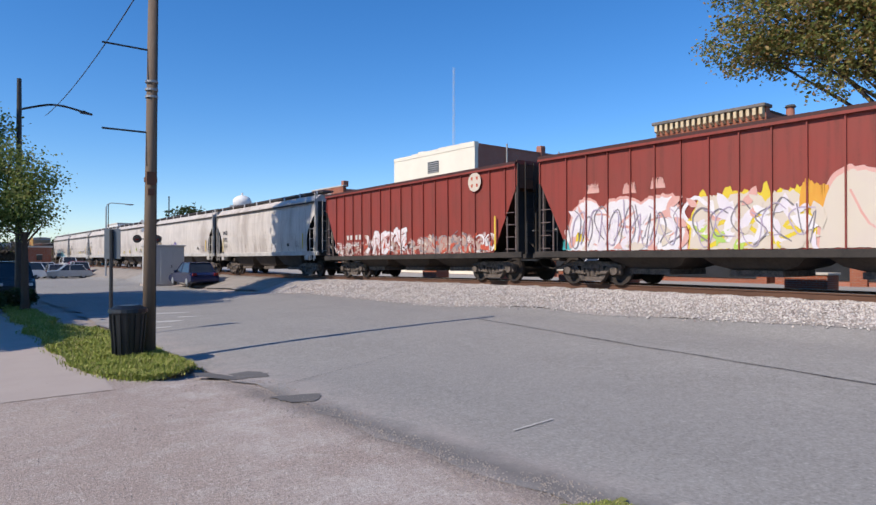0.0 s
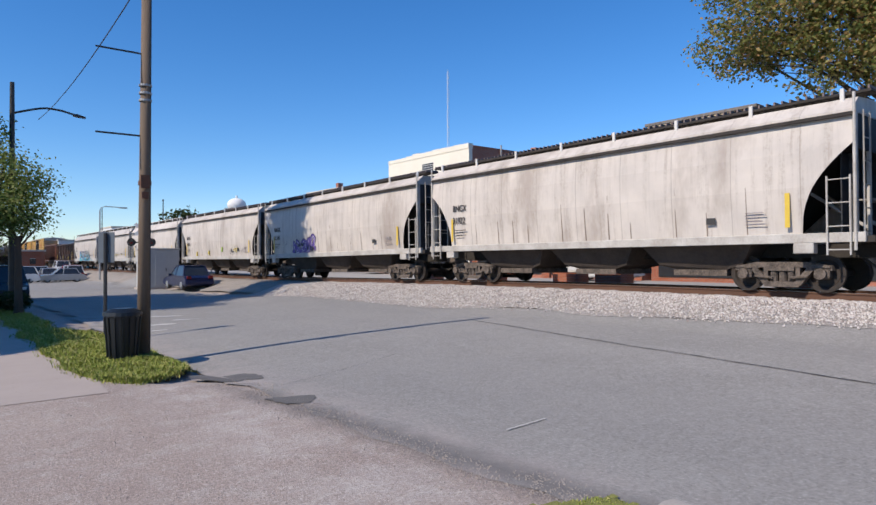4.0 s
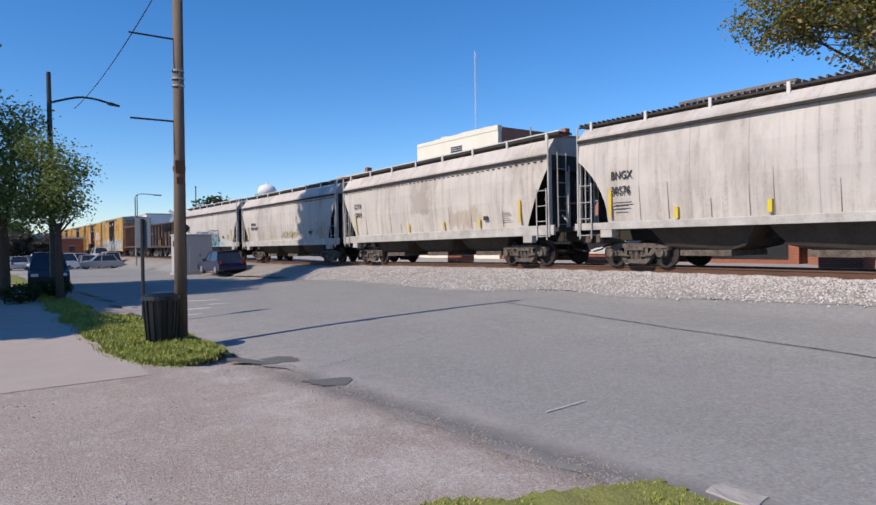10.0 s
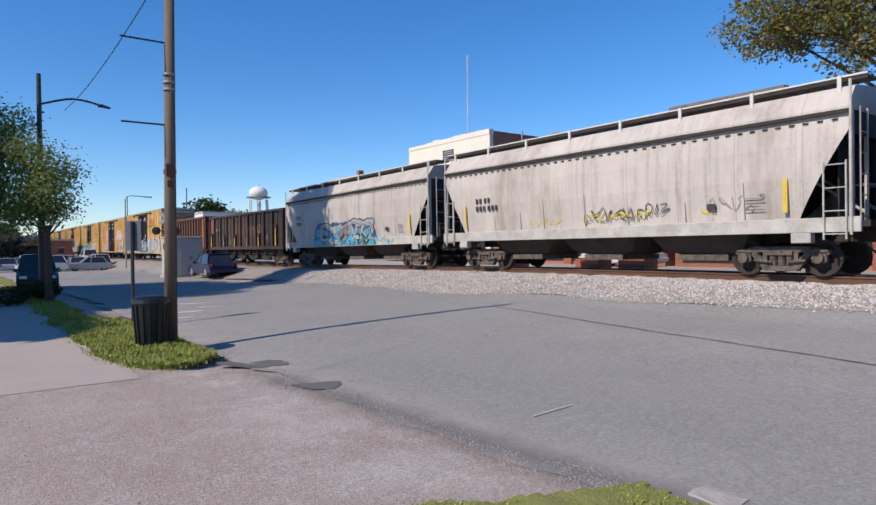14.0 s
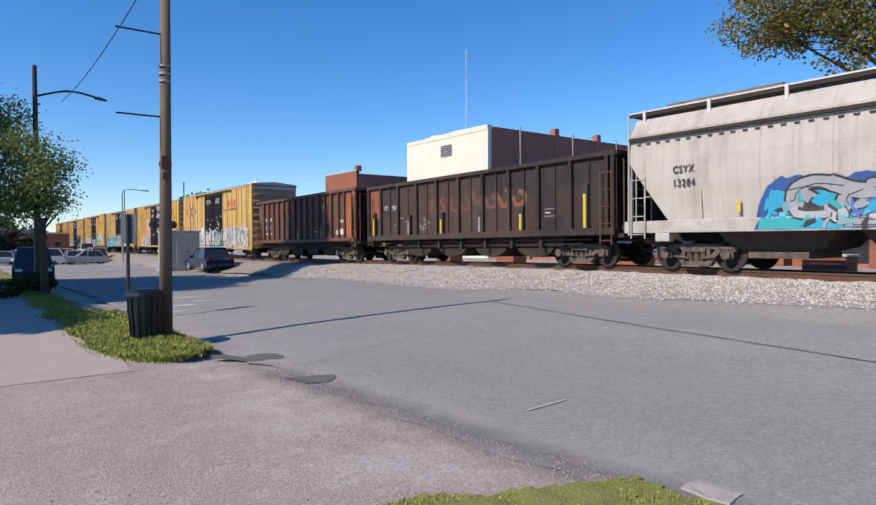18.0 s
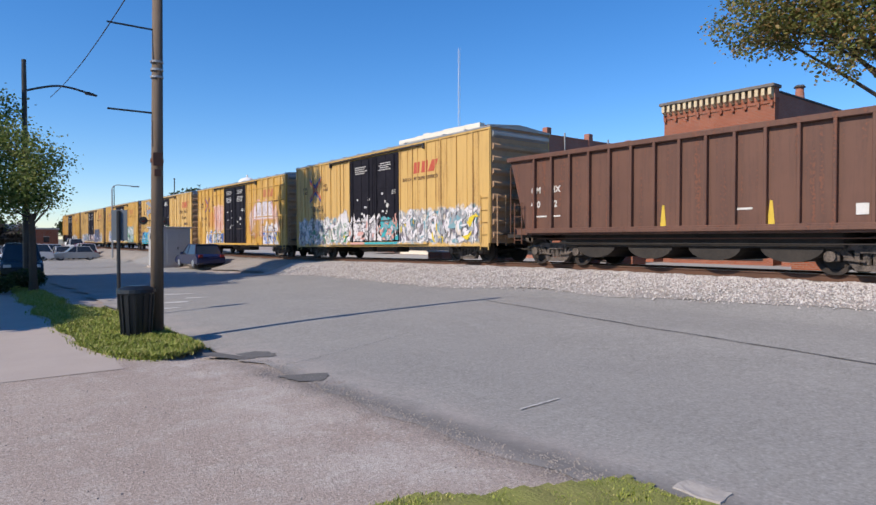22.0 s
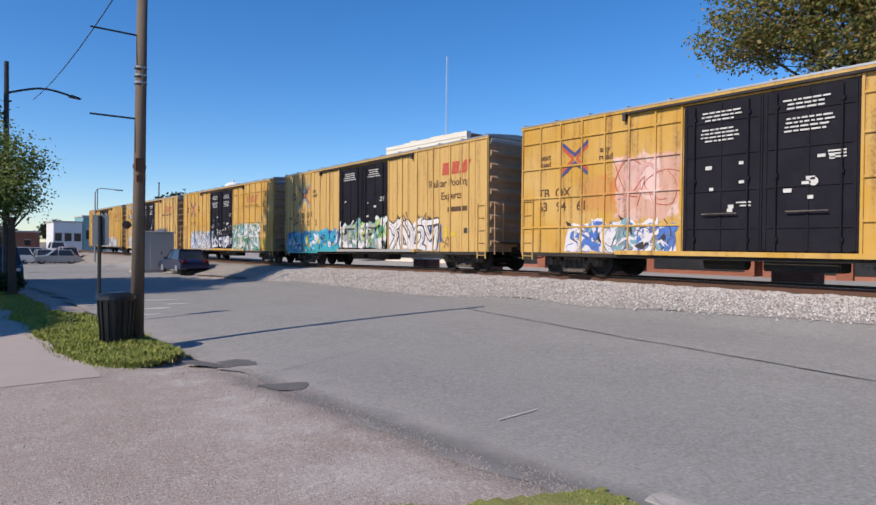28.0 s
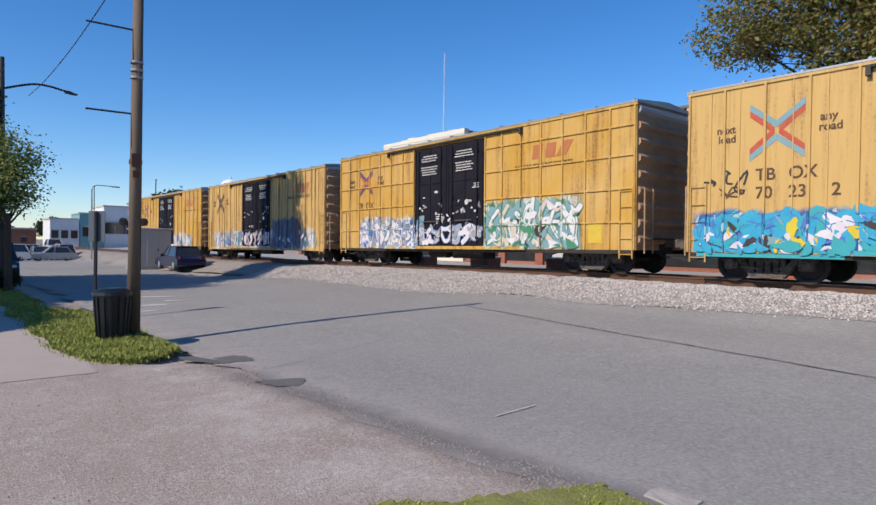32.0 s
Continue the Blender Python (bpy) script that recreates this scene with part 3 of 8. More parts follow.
# ---- rail cars ----
STEEL = plain("truck_steel", (0.155, 0.125, 0.105), (0.030, 0.026, 0.024), 0.85, 0.05, scale=5.5, fine=22, amount=0.95)
WHEEL = plain("wheel_steel", (0.030, 0.026, 0.024), (0.085, 0.062, 0.05), 0.7, 0.3, scale=4, fine=30)
# one mottled near-black for undersides, slope sheets, seams and walkways
UNDER = plain("underframe_dark", (0.024, 0.021, 0.019), (0.055, 0.045, 0.038), 0.85, scale=2, fine=18, amount=0.7)
RUSTY = plain("rust_brown", (0.14, 0.062, 0.036), (0.07, 0.04, 0.03), 0.85, scale=2.5, fine=25, amount=0.7)
ROPE = plain("grab_iron", (0.30, 0.29, 0.275), (0.16, 0.14, 0.125), 0.6, scale=4)
YELLOW = plain("safety_yellow", (0.62, 0.44, 0.05), (0.42, 0.29, 0.05), 0.5, scale=6)
WHITE = plain("stencil_white", (0.62, 0.61, 0.58), (0.38, 0.37, 0.35), 0.6, scale=7, fine=60, bump=0)
BLACK = plain("stencil_black", (0.030, 0.029, 0.030), (0.06, 0.058, 0.056), 0.6, scale=7, fine=60, bump=0)
REDINK = plain("stencil_red", (0.42, 0.060, 0.035), (0.50, 0.16, 0.08), 0.6, scale=7, fine=60, bump=0)
BROWNINK = plain("stencil_brown", (0.085, 0.042, 0.022), (0.15, 0.085, 0.04), 0.6, scale=7, fine=60, bump=0)
CYAN = plain("spray_cyan", (0.035, 0.36, 0.52), (0.02, 0.20, 0.44), 0.5, scale=2.5, bump=0)
SILVER = plain("spray_silver", (0.33, 0.345, 0.36), (0.20, 0.21, 0.23), 0.5, scale=2.5, bump=0)
PURPLE = plain("spray_purple", (0.13, 0.075, 0.33), (0.075, 0.05, 0.2), 0.5, scale=2.5, bump=0)
SPWHITE = plain("spray_white", (0.66, 0.64, 0.65), (0.54, 0.50, 0.53), 0.5, scale=2.0, bump=0)
SPINK = plain("spray_pink", (0.56, 0.29, 0.25), (0.60, 0.41, 0.37), 0.5, scale=2.0, bump=0)
SPYELLOW = plain("spray_yellow", (0.62, 0.50, 0.03), (0.55, 0.34, 0.04), 0.5, scale=2.0, bump=0)
SPGREEN = plain("spray_green", (0.05, 0.20, 0.11), (0.09, 0.3, 0.18), 0.5, scale=2.0, bump=0)
SPTEAL = plain("faded_teal", (0.16, 0.30, 0.36), (0.24, 0.36, 0.34), 0.5, scale=2.0, bump=0)
SPCREAM = plain("spray_cream", (0.55, 0.49, 0.40), (0.53, 0.44, 0.40), 0.5, scale=2.0, bump=0)
SPAQUA = plain("spray_aqua", (0.04, 0.36, 0.38), (0.03, 0.25, 0.33), 0.5, scale=2.0, bump=0)
GREYLINE = plain("spray_grey", (0.17, 0.15, 0.17), (0.3, 0.27, 0.28), 0.5, scale=3.0, bump=0)
SPPALE = plain("spray_pale", (0.64, 0.59, 0.62), (0.47, 0.45, 0.52), 0.5, scale=2.0, bump=0)
SPDUST = plain("dusty_spray", (0.42, 0.32, 0.28), (0.33, 0.20, 0.17), 0.6, scale=3.0, fine=30, bump=0, amount=.8)
LILAC = plain("spray_lilac", (0.36, 0.29, 0.40), (0.45, 0.40, 0.46), 0.5, scale=3.0, bump=0)
SPLIME = plain("spray_lime", (0.42, 0.55, 0.10), (0.2, 0.4, 0.12), 0.5, bump=0)
SPBLUE = plain("spray_blue", (0.06, 0.13, 0.42), (0.10, 0.24, 0.55), 0.5, scale=2.0, bump=0)

WHEEL_R = 0.42
WHEELSETS = []


def lathe(bm, prof, axis_x, n=24):
    """Revolve (x, radius) pairs about the x axis."""
    rings = []
    for x, r in prof:
        rings.append([bm.verts.new((axis_x + x, r * math.cos(2 * math.pi * i / n), r * math.sin(2 * math.pi * i / n))) for i in range(n)])
    for a, b in zip(rings, rings[1:]):
        for i in range(n):
            bm.faces.new((a[i], a[(i + 1) % n], b[(i + 1) % n], b[i]))
    bm.faces.new(rings[0][::-1])
    bm.faces.new(rings[-1])


def wheelset_mesh():
    bm = bmesh.new()
    for s in (-1, 1):
        prof = [(-.07, .12), (-.075, .33), (-.07, WHEEL_R), (.05, WHEEL_R), (.07, WHEEL_R + .025), (.085, WHEEL_R + .02), (.085, .34), (.03, .30), (.03, .14), (.09, .12)]
        lathe(bm, [(s * x, r) for x, r in prof], s * 0.80)
    rod(bm, (-1.08, 0, 0), (1.08, 0, 0), 0.085, 10)
    for s in (-1, 1):
        rod(bm, (s * 1.02, 0, 0), (s * 1.17, 0, 0), 0.10, 12)
        for i in range(3):
            a = 2 * math.pi * i / 3
            rod(bm, (s * 1.16, 0.055 * math.cos(a), 0.055 * math.sin(a)), (s * 1.19, 0.055 * math.cos(a), 0.055 * math.sin(a)), 0.018, 6)
    bmesh.ops.recalc_face_normals(bm, faces=bm.faces)
    me = bpy.data.meshes.new("wheelset")
    bm.to_mesh(me)
    bm.free()
    me.materials.append(WHEEL)
    return me


def sideframe_mesh():
    """Cast truck side: arched beam with pedestal jaws and spring window."""
    bm = bmesh.new()
    prism(bm, [(-1.12, .50), (-1.10, .60), (-.62, .70), (.62, .70), (1.10, .60), (1.12, .50), (.72, .53), (.46, .57), (-.46, .57), (-.72, .53)], "x", -0.09, 0.09)
    prism(bm, [(-.74, .54), (-.58, .56), (-.30, .23), (.30, .23), (.58, .56), (.74, .54), (.42, .13), (-.42, .13)], "x", -0.085, 0.085)
    for s in (-1, 1):
        box(bm, -.08, .08, s * 0.37 - .05, s * 0.37 + .05, .2, .6)
        box(bm, -.10, .10, s * .89 - .17, s * .89 + .17, .30, .56, .03)
    for i in range(3):
        rod(bm, (0, -.2 + .2 * i, .24), (0, -.2 + .2 * i, .50), .085, 8)
    box(bm, -.12, .12, -.30, .30, .49, .60)
    box(bm, -.11, .11, -.40, .40, .10, .16)
    for s in (-1, 1):
        rod(bm, (-.20, s * .89, WHEEL_R), (.20, s * .89, WHEEL_R), .13, 12)
        box(bm, -.13, .13, s * .89 - .20, s * .89 + .20, .54, .62, .02)
        rod(bm, (-.14, s * .18, .32), (-.14, s * .62, .36), .03, 5)
    me = bpy.data.meshes.new("side_frame")
    bm.to_mesh(me)
    bm.free()
    me.materials.append(STEEL)
    return me


WHEELSET_ME, SIDE_ME = wheelset_mesh(), sideframe_mesh()
bolster_bm = box(bmesh.new(), -1.0, 1.0, -.18, .18, .42, .72)
rod(bolster_bm, (0, 0, .7), (0, 0, .86), .25, 12)
for s_ in (-1, 1):
    box(bolster_bm, -.95, .95, s_ * .42 - .04, s_ * .42 + .04, .36, .46)
BOLSTER_ME = bpy.data.meshes.new("bolster")
bolster_bm.to_mesh(BOLSTER_ME)
bolster_bm.free()
BOLSTER_ME.materials.append(UNDER)


def add_truck(car, y):
    truck = new("truck", BOLSTER_ME)
    truck.parent = car
    truck.matrix_basis = pose(0, y, 0)
    for s in (-1, 1):
        shared("side_frame", SIDE_ME, truck, pose(s * 1.0, 0, 0))
    for s in (-1, 1):
        w = shared("wheelset", WHEELSET_ME, truck, pose(0, s * 0.89, WHEEL_R))
        WHEELSETS.append((w, s * 0.89))


def add_ends(car, half, reach, sill_z):
    """Couplers, end sills and brake gear."""
    for s in (-1, 1):
        bm = bmesh.new()
        box(bm, -.14, .14, min(s * (half - 1.2), s * (reach - .25)), max(s * (half - 1.2), s * (reach - .25)), .78, 1.02)
        box(bm, -.19, .19, min(s * (reach - .34), s * reach), max(s * (reach - .34), s * reach), .70, 1.02, .05)
        part("coupler", bm, STEEL, car)
        bm = bmesh.new()
        tube(bm, [(-.35, s * (half - .2), .75), (-.38, s * (half + .1), .52), (-.33, s * (reach - .05), .44)], .028)
        part("air_hose", bm, UNDER, car)


def ladder(car, x, y, z0, z1, w, along, material=None, n=None):
    """Two stiles and rungs; along: 'y' on a side, 'x' on an end."""
    bm = bmesh.new()
    n = n or max(2, int((z1 - z0) / 0.42))
    d = Vector((0, 1, 0)) if along == "y" else Vector((1, 0, 0))
    c = Vector((x, y, 0))
    for k in (-w / 2, w / 2):
        a = c + d * k
        rod(bm, (a.x, a.y, z0), (a.x, a.y, z1), .022, 6)
    for i in range(n):
        z = z0 + .12 + (z1 - z0 - .2) * i / max(1, n - 1)
        a, b = c - d * w / 2, c + d * w / 2
        rod(bm, (a.x, a.y, z), (b.x, b.y, z), .014, 5)
    return part("ladder", bm, material or ROPE, car)


def side_sheet(car, name, half, prof, cut_len, cut_top, z_sill, material, power=2.0, sx=-1):
    """A curved side: prof gives x out by height; its lower ends are cut away in an arc."""
    ys = sorted({round(-half + 2 * half * i / 28, 4) for i in range(29)} | {round(s * (half - cut_len * k / 12), 4) for s in (-1, 1) for k in range(13)})
    zt = prof[-1][1]

    def x_at(z):
        for (xa, za), (xb, zb) in zip(prof, prof[1:]):
            if za <= z <= zb:
                return xa + (xb - xa) * (z - za) / (zb - za)
        return prof[-1][0]
    bm = bmesh.new()
    inner = []
    grid = []
    for y in ys:
        d = half - abs(y)
        z0 = z_sill
        if d < cut_len:
            k = 1 - d / cut_len
            z0 = z_sill + (cut_top - z_sill) * (k ** (1 / power) if power > 1 else k)
        row = []
        for i in range(11):
            z = z0 + (zt - z0) * i / 10
            row.append(bm.verts.new((sx * x_at(z), y, z)))
        grid.append(row)
    for a, b in zip(grid, grid[1:]):
        for i in range(10):
            bm.faces.new((a[i], b[i], b[i + 1], a[i + 1]))
    bmesh.ops.recalc_face_normals(bm, faces=bm.faces)
    bmesh.ops.solidify(bm, geom=list(bm.faces), thickness=0.012)
    return part(name, bm, material, car, smooth=False)


# grey cars' ends: the shade between cars is put into this near-black colour
END_SHADE = plain("end_shade_grey", (0.036, 0.040, 0.048), (0.020, 0.021, 0.025), 0.75, scale=1.5, fine=16, amount=.8)


BAY = plain("bay_brown", (0.085, 0.068, 0.058), (0.040, 0.033, 0.029), 0.9, scale=1.2, fine=14, amount=.85, spec=.2)
DARK_RED = plain("dark_red_chord", (0.060, 0.020, 0.018), (0.035, 0.018, 0.016), 0.7, scale=2)
GREY_POST = plain("grey_upright", (0.16, 0.125, 0.12), (0.09, 0.06, 0.055), 0.7, scale=4)
BRACKET = plain("bracket_white", (0.60, 0.59, 0.57), (0.42, 0.40, 0.37), 0.6, scale=4)


def covered_hopper(name, u0, u1, paint, trim, label, ribs=(), arc=True, eave=4.0, bulge=0.07, curve_top=0.35, top_rail=True, end_paint=None, sill_h=.20, web_mat=None, power=2.3):
    """Covered hopper: side sheets with cut-away ends over slope sheets, roof with hatch trough and walkway, bottom bays."""
    half = (u1 - u0) / 2
    car = thing("hopper_car", pose(TRACK_X, (u0 + u1) / 2, RAIL_Z), label, "rail car", "cars of the train")
    sill = 1.35 if not ribs else 1.02
    web_mat = web_mat or END_SHADE
    prof = [(1.52, sill), (1.55 + bulge, sill + 1.0), (1.55 + bulge, eave - .7), (1.55, eave)] if not ribs else [(1.55, sill), (1.56, eave)]
    cut = 1.08 if arc else 1.2
    top = sill + 1.95 if arc else eave - .75
    for sx in (-1, 1):
        side_sheet(car, "side_sheet", half, prof, cut, top, sill, paint, power if arc else 1.0, sx)
    # slope sheets and end walls; the grey cars' are coloured dark for their shade
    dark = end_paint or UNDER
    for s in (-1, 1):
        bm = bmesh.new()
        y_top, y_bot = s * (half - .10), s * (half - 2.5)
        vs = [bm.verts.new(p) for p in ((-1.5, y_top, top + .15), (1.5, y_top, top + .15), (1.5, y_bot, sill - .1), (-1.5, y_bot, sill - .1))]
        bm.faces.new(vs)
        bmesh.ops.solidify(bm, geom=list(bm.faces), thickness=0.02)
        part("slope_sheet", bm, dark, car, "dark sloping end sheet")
        # added plate and ribs close the open end so it reads as shade
        a, b = sorted((s * (half - .42), s * (half - .39)))
        part("end_shade_plate", B(-1.15, 1.15, a, b, sill - .15, top - .1), web_mat, car, "added plate closing the open end, coloured dark for shade")
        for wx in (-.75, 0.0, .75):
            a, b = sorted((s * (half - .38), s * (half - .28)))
            part("shade_plate_rib", B(wx - .04, wx + .04, a, b, sill - .12, top - .12), web_mat, car)
        part("end_wall", B(-1.53, 1.53, min(s * (half - .06), s * (half - .02)), max(s * (half - .06), s * (half - .02)), top - .1, eave + .1), dark if end_paint else END_SHADE, car, "blue-grey end wall with shade in its colour")
        # corner posts and end frame
        for sx in (-1, 1):
            part("corner_post", B(sx * 1.51 - .045, sx * 1.51 + .045, s * half - .04, s * half + .04, sill - .05, eave - .02), trim, car)
            bm = rod(bmesh.new(), (sx * .55, s * (half - .05), sill - .1), (sx * .55, s * (half - .05), top + .1), .05, 6)
            rod(bm, (sx * .55, s * (half - .05), sill + .1), (sx * .45, s * (half - 1.3), sill + 1.0), .04, 6)
            part("end_strut", bm, trim, car)
        part("end_platform", B(-1.5, 1.5, s * half - .35, s * half + .35, sill - .22, sill - .08), UNDER, car)
        if ribs:
            for d in (.12, .55):
                part("end_upright", rod(bmesh.new(), (-1.50, s * (half - d), sill - .1), (-1.50, s * (half - d), sill + (top - sill) * (1 - d / cut)), .028, 6), GREY_POST, car, "thin grey upright")
            for j in range(4):
                part("grab_iron", rod(bmesh.new(), (-1.60, s * (half - .10), sill + .1 + .42 * j), (-1.60, s * (half - .52), sill + .1 + .42 * j), .014, 5), GREY_POST, car)
        else:
            ladder(car, -1.64, s * (half - .30), .85, sill + 1.25, .46, "y", trim, 4)
            part("handrail", rod(bmesh.new(), (-1.62, s * (half + .02), .95), (-1.62, s * (half + .02), eave + curve_top), .032, 6), trim, car)
            part("step_box", B(-1.60, -1.35, s * (half - 1.05) - .22, s * (half - 1.05) + .22, sill - sill_h - .24, sill - sill_h, .02), trim, car)
        ladder(car, -1.0, s * (half + .06), sill - .1, eave + .05, .42, "x", trim)
        part("brake_platform", B(-.5, .5, s * half - .02, s * half + .30, sill + .75, sill + .79), ROPE, car)
    # sills
    for sx in (-1, 1):
        part("side_sill", B(sx * 1.54 - .05, sx * 1.54 + .05, -half - .2, half + .2, sill - sill_h, sill, .012), trim if not ribs else UNDER, car)
    # roof
    bm = bmesh.new()
    pr = [(-1.62, eave - .03), (-1.62, eave + .03), (-1.28, eave + curve_top * .86), (-.55, eave + curve_top), (.55, eave + curve_top), (1.28, eave + curve_top * .86), (1.62, eave + .03), (1.62, eave - .03)]
    prism(bm, pr, "y", -half, half)
    part("roof", bm, paint, car)
    part("roof_seam", B(-1.67, -1.60, -half, half, eave - .12, eave - .05), UNDER if top_rail else paint, car)
    for i in range(9):
        y0 = -half + .8 + i * (2 * half - 1.6) / 9
        part("hatch_cover", B(-.30, .30, y0 + .05, y0 + (2 * half - 1.6) / 9 - .05, eave + curve_top, eave + curve_top + .13, .03), trim, car)
    if top_rail:
        for sx in (-1, 1):
            for dx in (-.24, -.08, .08, .24):
                part("walkway_plank", B(sx * .95 + dx - .055, sx * .95 + dx + .055, -half - .25, half + .25, eave + curve_top + .06, eave + curve_top + .09), UNDER, car)
        for i in range(8):
            y = -half + .3 + i * (2 * half - .6) / 7
            part("walkway_bracket", B(-1.36, -1.30, y - .045, y + .045, eave + curve_top * .35, eave + curve_top + .17, .008), BRACKET, car, "pale upright walkway bracket")
        low = eave < 3.9
        part("walkway_edge", B(-1.295, -1.25, -half - .25, half + .25, eave + curve_top + .03, eave + curve_top + (.13 if low else .085)), UNDER, car)
        if low:
            part("walkway_rail", B(-1.315, -1.297, -half - .25, half + .25, eave + curve_top + .125, eave + curve_top + .165), BRACKET, car, "pale edge angle of the walkway")
        n = 44 if low else 84
        tread = B(-1.25 if low else -1.29, -.65, -.02, .02, .09, .13 if low else .165)
        first = None
        for j in range(n + 1):
            at = Matrix.Translation((0, -half - .2 + j * (2 * half + .4) / n, eave + curve_top))
            if first is None:
                first = part("walkway_tread", tread, UNDER if low else GREY_POST, car)
                first.matrix_local = at
            else:
                ob = new("walkway_tread", first.data)
                ob.parent = car
                ob.matrix_local = at
    # bays
    nb = 3
    for i in range(nb):
        w = (2 * half - 4.4) / nb
        y0 = -half + 2.2 + i * w
        bm = bmesh.new()
        a = [(y0 + .02, sill - .02), (y0 + w - .02, sill - .02), (y0 + w * .84, .62), (y0 + w * .70, .50), (y0 + w * .30, .50), (y0 + w * .16, .62)]
        prism(bm, a, "x", -1.38, 1.38)
        for v in bm.verts:
            if v.co.z < .7:
                v.co.x *= .72 if v.co.z > .55 else .62
        bay = part("discharge_bay", bm, BAY, car, "dark steel hopper bay")
        part("outlet_gate", B(-.95, .95, y0 + w * .28, y0 + w * .72, .34, .50), STEEL, bay)
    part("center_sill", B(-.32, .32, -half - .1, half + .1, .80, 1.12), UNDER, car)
    if ribs:
        for y in ribs:
            lo = sill
            d = half - abs(y)
            if d < cut:
                lo = sill + (top - sill) * (1 - d / cut)
            part("side_post", B(-1.615, -1.555, y - .018, y + .018, lo, eave - .03), paint, car)
        part("top_chord", B(-1.66, -1.54, -half, half, eave - .06, eave + .04), DARK_RED, car, "dark top chord")
    add_truck(car, -half + 1.75)
    add_truck(car, half - 1.75)
    add_ends(car, half, half + .55, sill)
    return car


def gondola(name, u0, u1, paint, label, posts, eave, sill, slant=0.0, end_mat=None, near_open=0.0):
    """High-sided open coal gondola with outside posts and underslung tubs. posts: (place, half width).
    slant: how far the far end leans in; near_open: length of the open ladder bay at the near end."""
    half = (u1 - u0) / 2
    car = thing("gondola_car", pose(TRACK_X, (u0 + u1) / 2, RAIL_Z), label, "rail car", "cars of the train")
    y_near = -half + near_open
    for sx in (-1, 1):
        bm = bmesh.new()
        prism(bm, [(y_near, sill), (half - slant, sill), (half, eave), (y_near, eave)], "x", sx * 1.5 - .015, sx * 1.5 + .015)
        part("side_sheet", bm, paint, car)
        part("top_chord", B(sx * 1.54 - .10, sx * 1.54 + .10, -half - .03, half + .03, eave - .09, eave + .06, .015), paint, car)
        part("side_sill", B(sx * 1.54 - .12, sx * 1.54 + .12, -half, half - slant * .6, sill - .16, sill + .06, .015), paint, car)
        for y, wd in posts:
            a, b = sorted((sx * 1.515, sx * (1.645 if wd > .04 else 1.56)))
            part("side_post", B(a, b, y - wd, y + wd, sill, eave - .08, .012 if wd > .04 else 0), paint, car)
    for s in (-1, 1):
        lean = slant if s > 0 else near_open * 1.6
        bm = bmesh.new()
        vs = [bm.verts.new(p) for p in ((-1.5, s * (half - lean), sill - .05), (1.5, s * (half - lean), sill - .05), (1.5, s * half, eave), (-1.5, s * half, eave))]
        bm.faces.new(vs)
        bmesh.ops.solidify(bm, geom=list(bm.faces), thickness=.03)
        part("end_wall", bm, end_mat or paint, car)
        for x in (-.9, -.3, .3, .9):
            bm = rod(bmesh.new(), (x, s * (half - lean + .07), sill - .05), (x, s * (half + .07), eave - .05), .055, 6)
            part("end_post", bm, end_mat or paint, car)
        part("end_chord", B(-1.6, 1.6, s * half - .08, s * half + .10, eave - .08, eave + .05), paint, car)
        if s < 0 and near_open:
            for x in (-1.5, 1.5):
                part("corner_post", B(x - .06, x + .06, -half - .02, -half + .10, sill - .4, eave - .05, .01), paint, car)
            part("end_brace", rod(bmesh.new(), (-1.3, -half + .1, sill + 1.5), (-.6, -half + near_open * 1.5, sill), .04, 6), RUSTY, car)
            ladder(car, -1.56, -half + near_open * .5, sill - .45, eave - .3, near_open - .25, "y", RUSTY, 8)
        elif s > 0 and slant:
            ladder(car, -1.66, half - slant + .22, sill - .45, sill + .95, .34, "y", RUSTY, 4)
        else:
            ladder(car, -1.66, s * (half - .30), sill - .45, eave - .5, .42, "y", RUSTY)
        ladder(car, -1.15, s * (half + .14), sill - .1, eave - .2, .42, "x", RUSTY)
        part("end_platform", B(-1.45, 1.45, min(s * (half - lean) - .2, s * half - .2), max(s * (half - lean) + .2, s * half + .2), sill - .24, sill - .12), UNDER, car)
    w = (2 * half - 5.0) / 4
    part("underbody", B(-1.30, 1.30, -half + 2.3, half - 2.3, .60, sill - .1, .03), UNDER, car, "near-black underbody")
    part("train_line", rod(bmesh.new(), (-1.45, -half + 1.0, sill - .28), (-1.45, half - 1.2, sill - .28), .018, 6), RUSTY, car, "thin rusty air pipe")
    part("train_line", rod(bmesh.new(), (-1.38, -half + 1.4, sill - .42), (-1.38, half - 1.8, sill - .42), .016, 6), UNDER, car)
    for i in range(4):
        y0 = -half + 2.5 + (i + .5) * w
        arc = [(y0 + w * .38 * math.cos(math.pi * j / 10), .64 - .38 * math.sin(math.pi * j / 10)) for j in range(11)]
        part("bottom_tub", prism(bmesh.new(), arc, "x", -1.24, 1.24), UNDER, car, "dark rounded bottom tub")
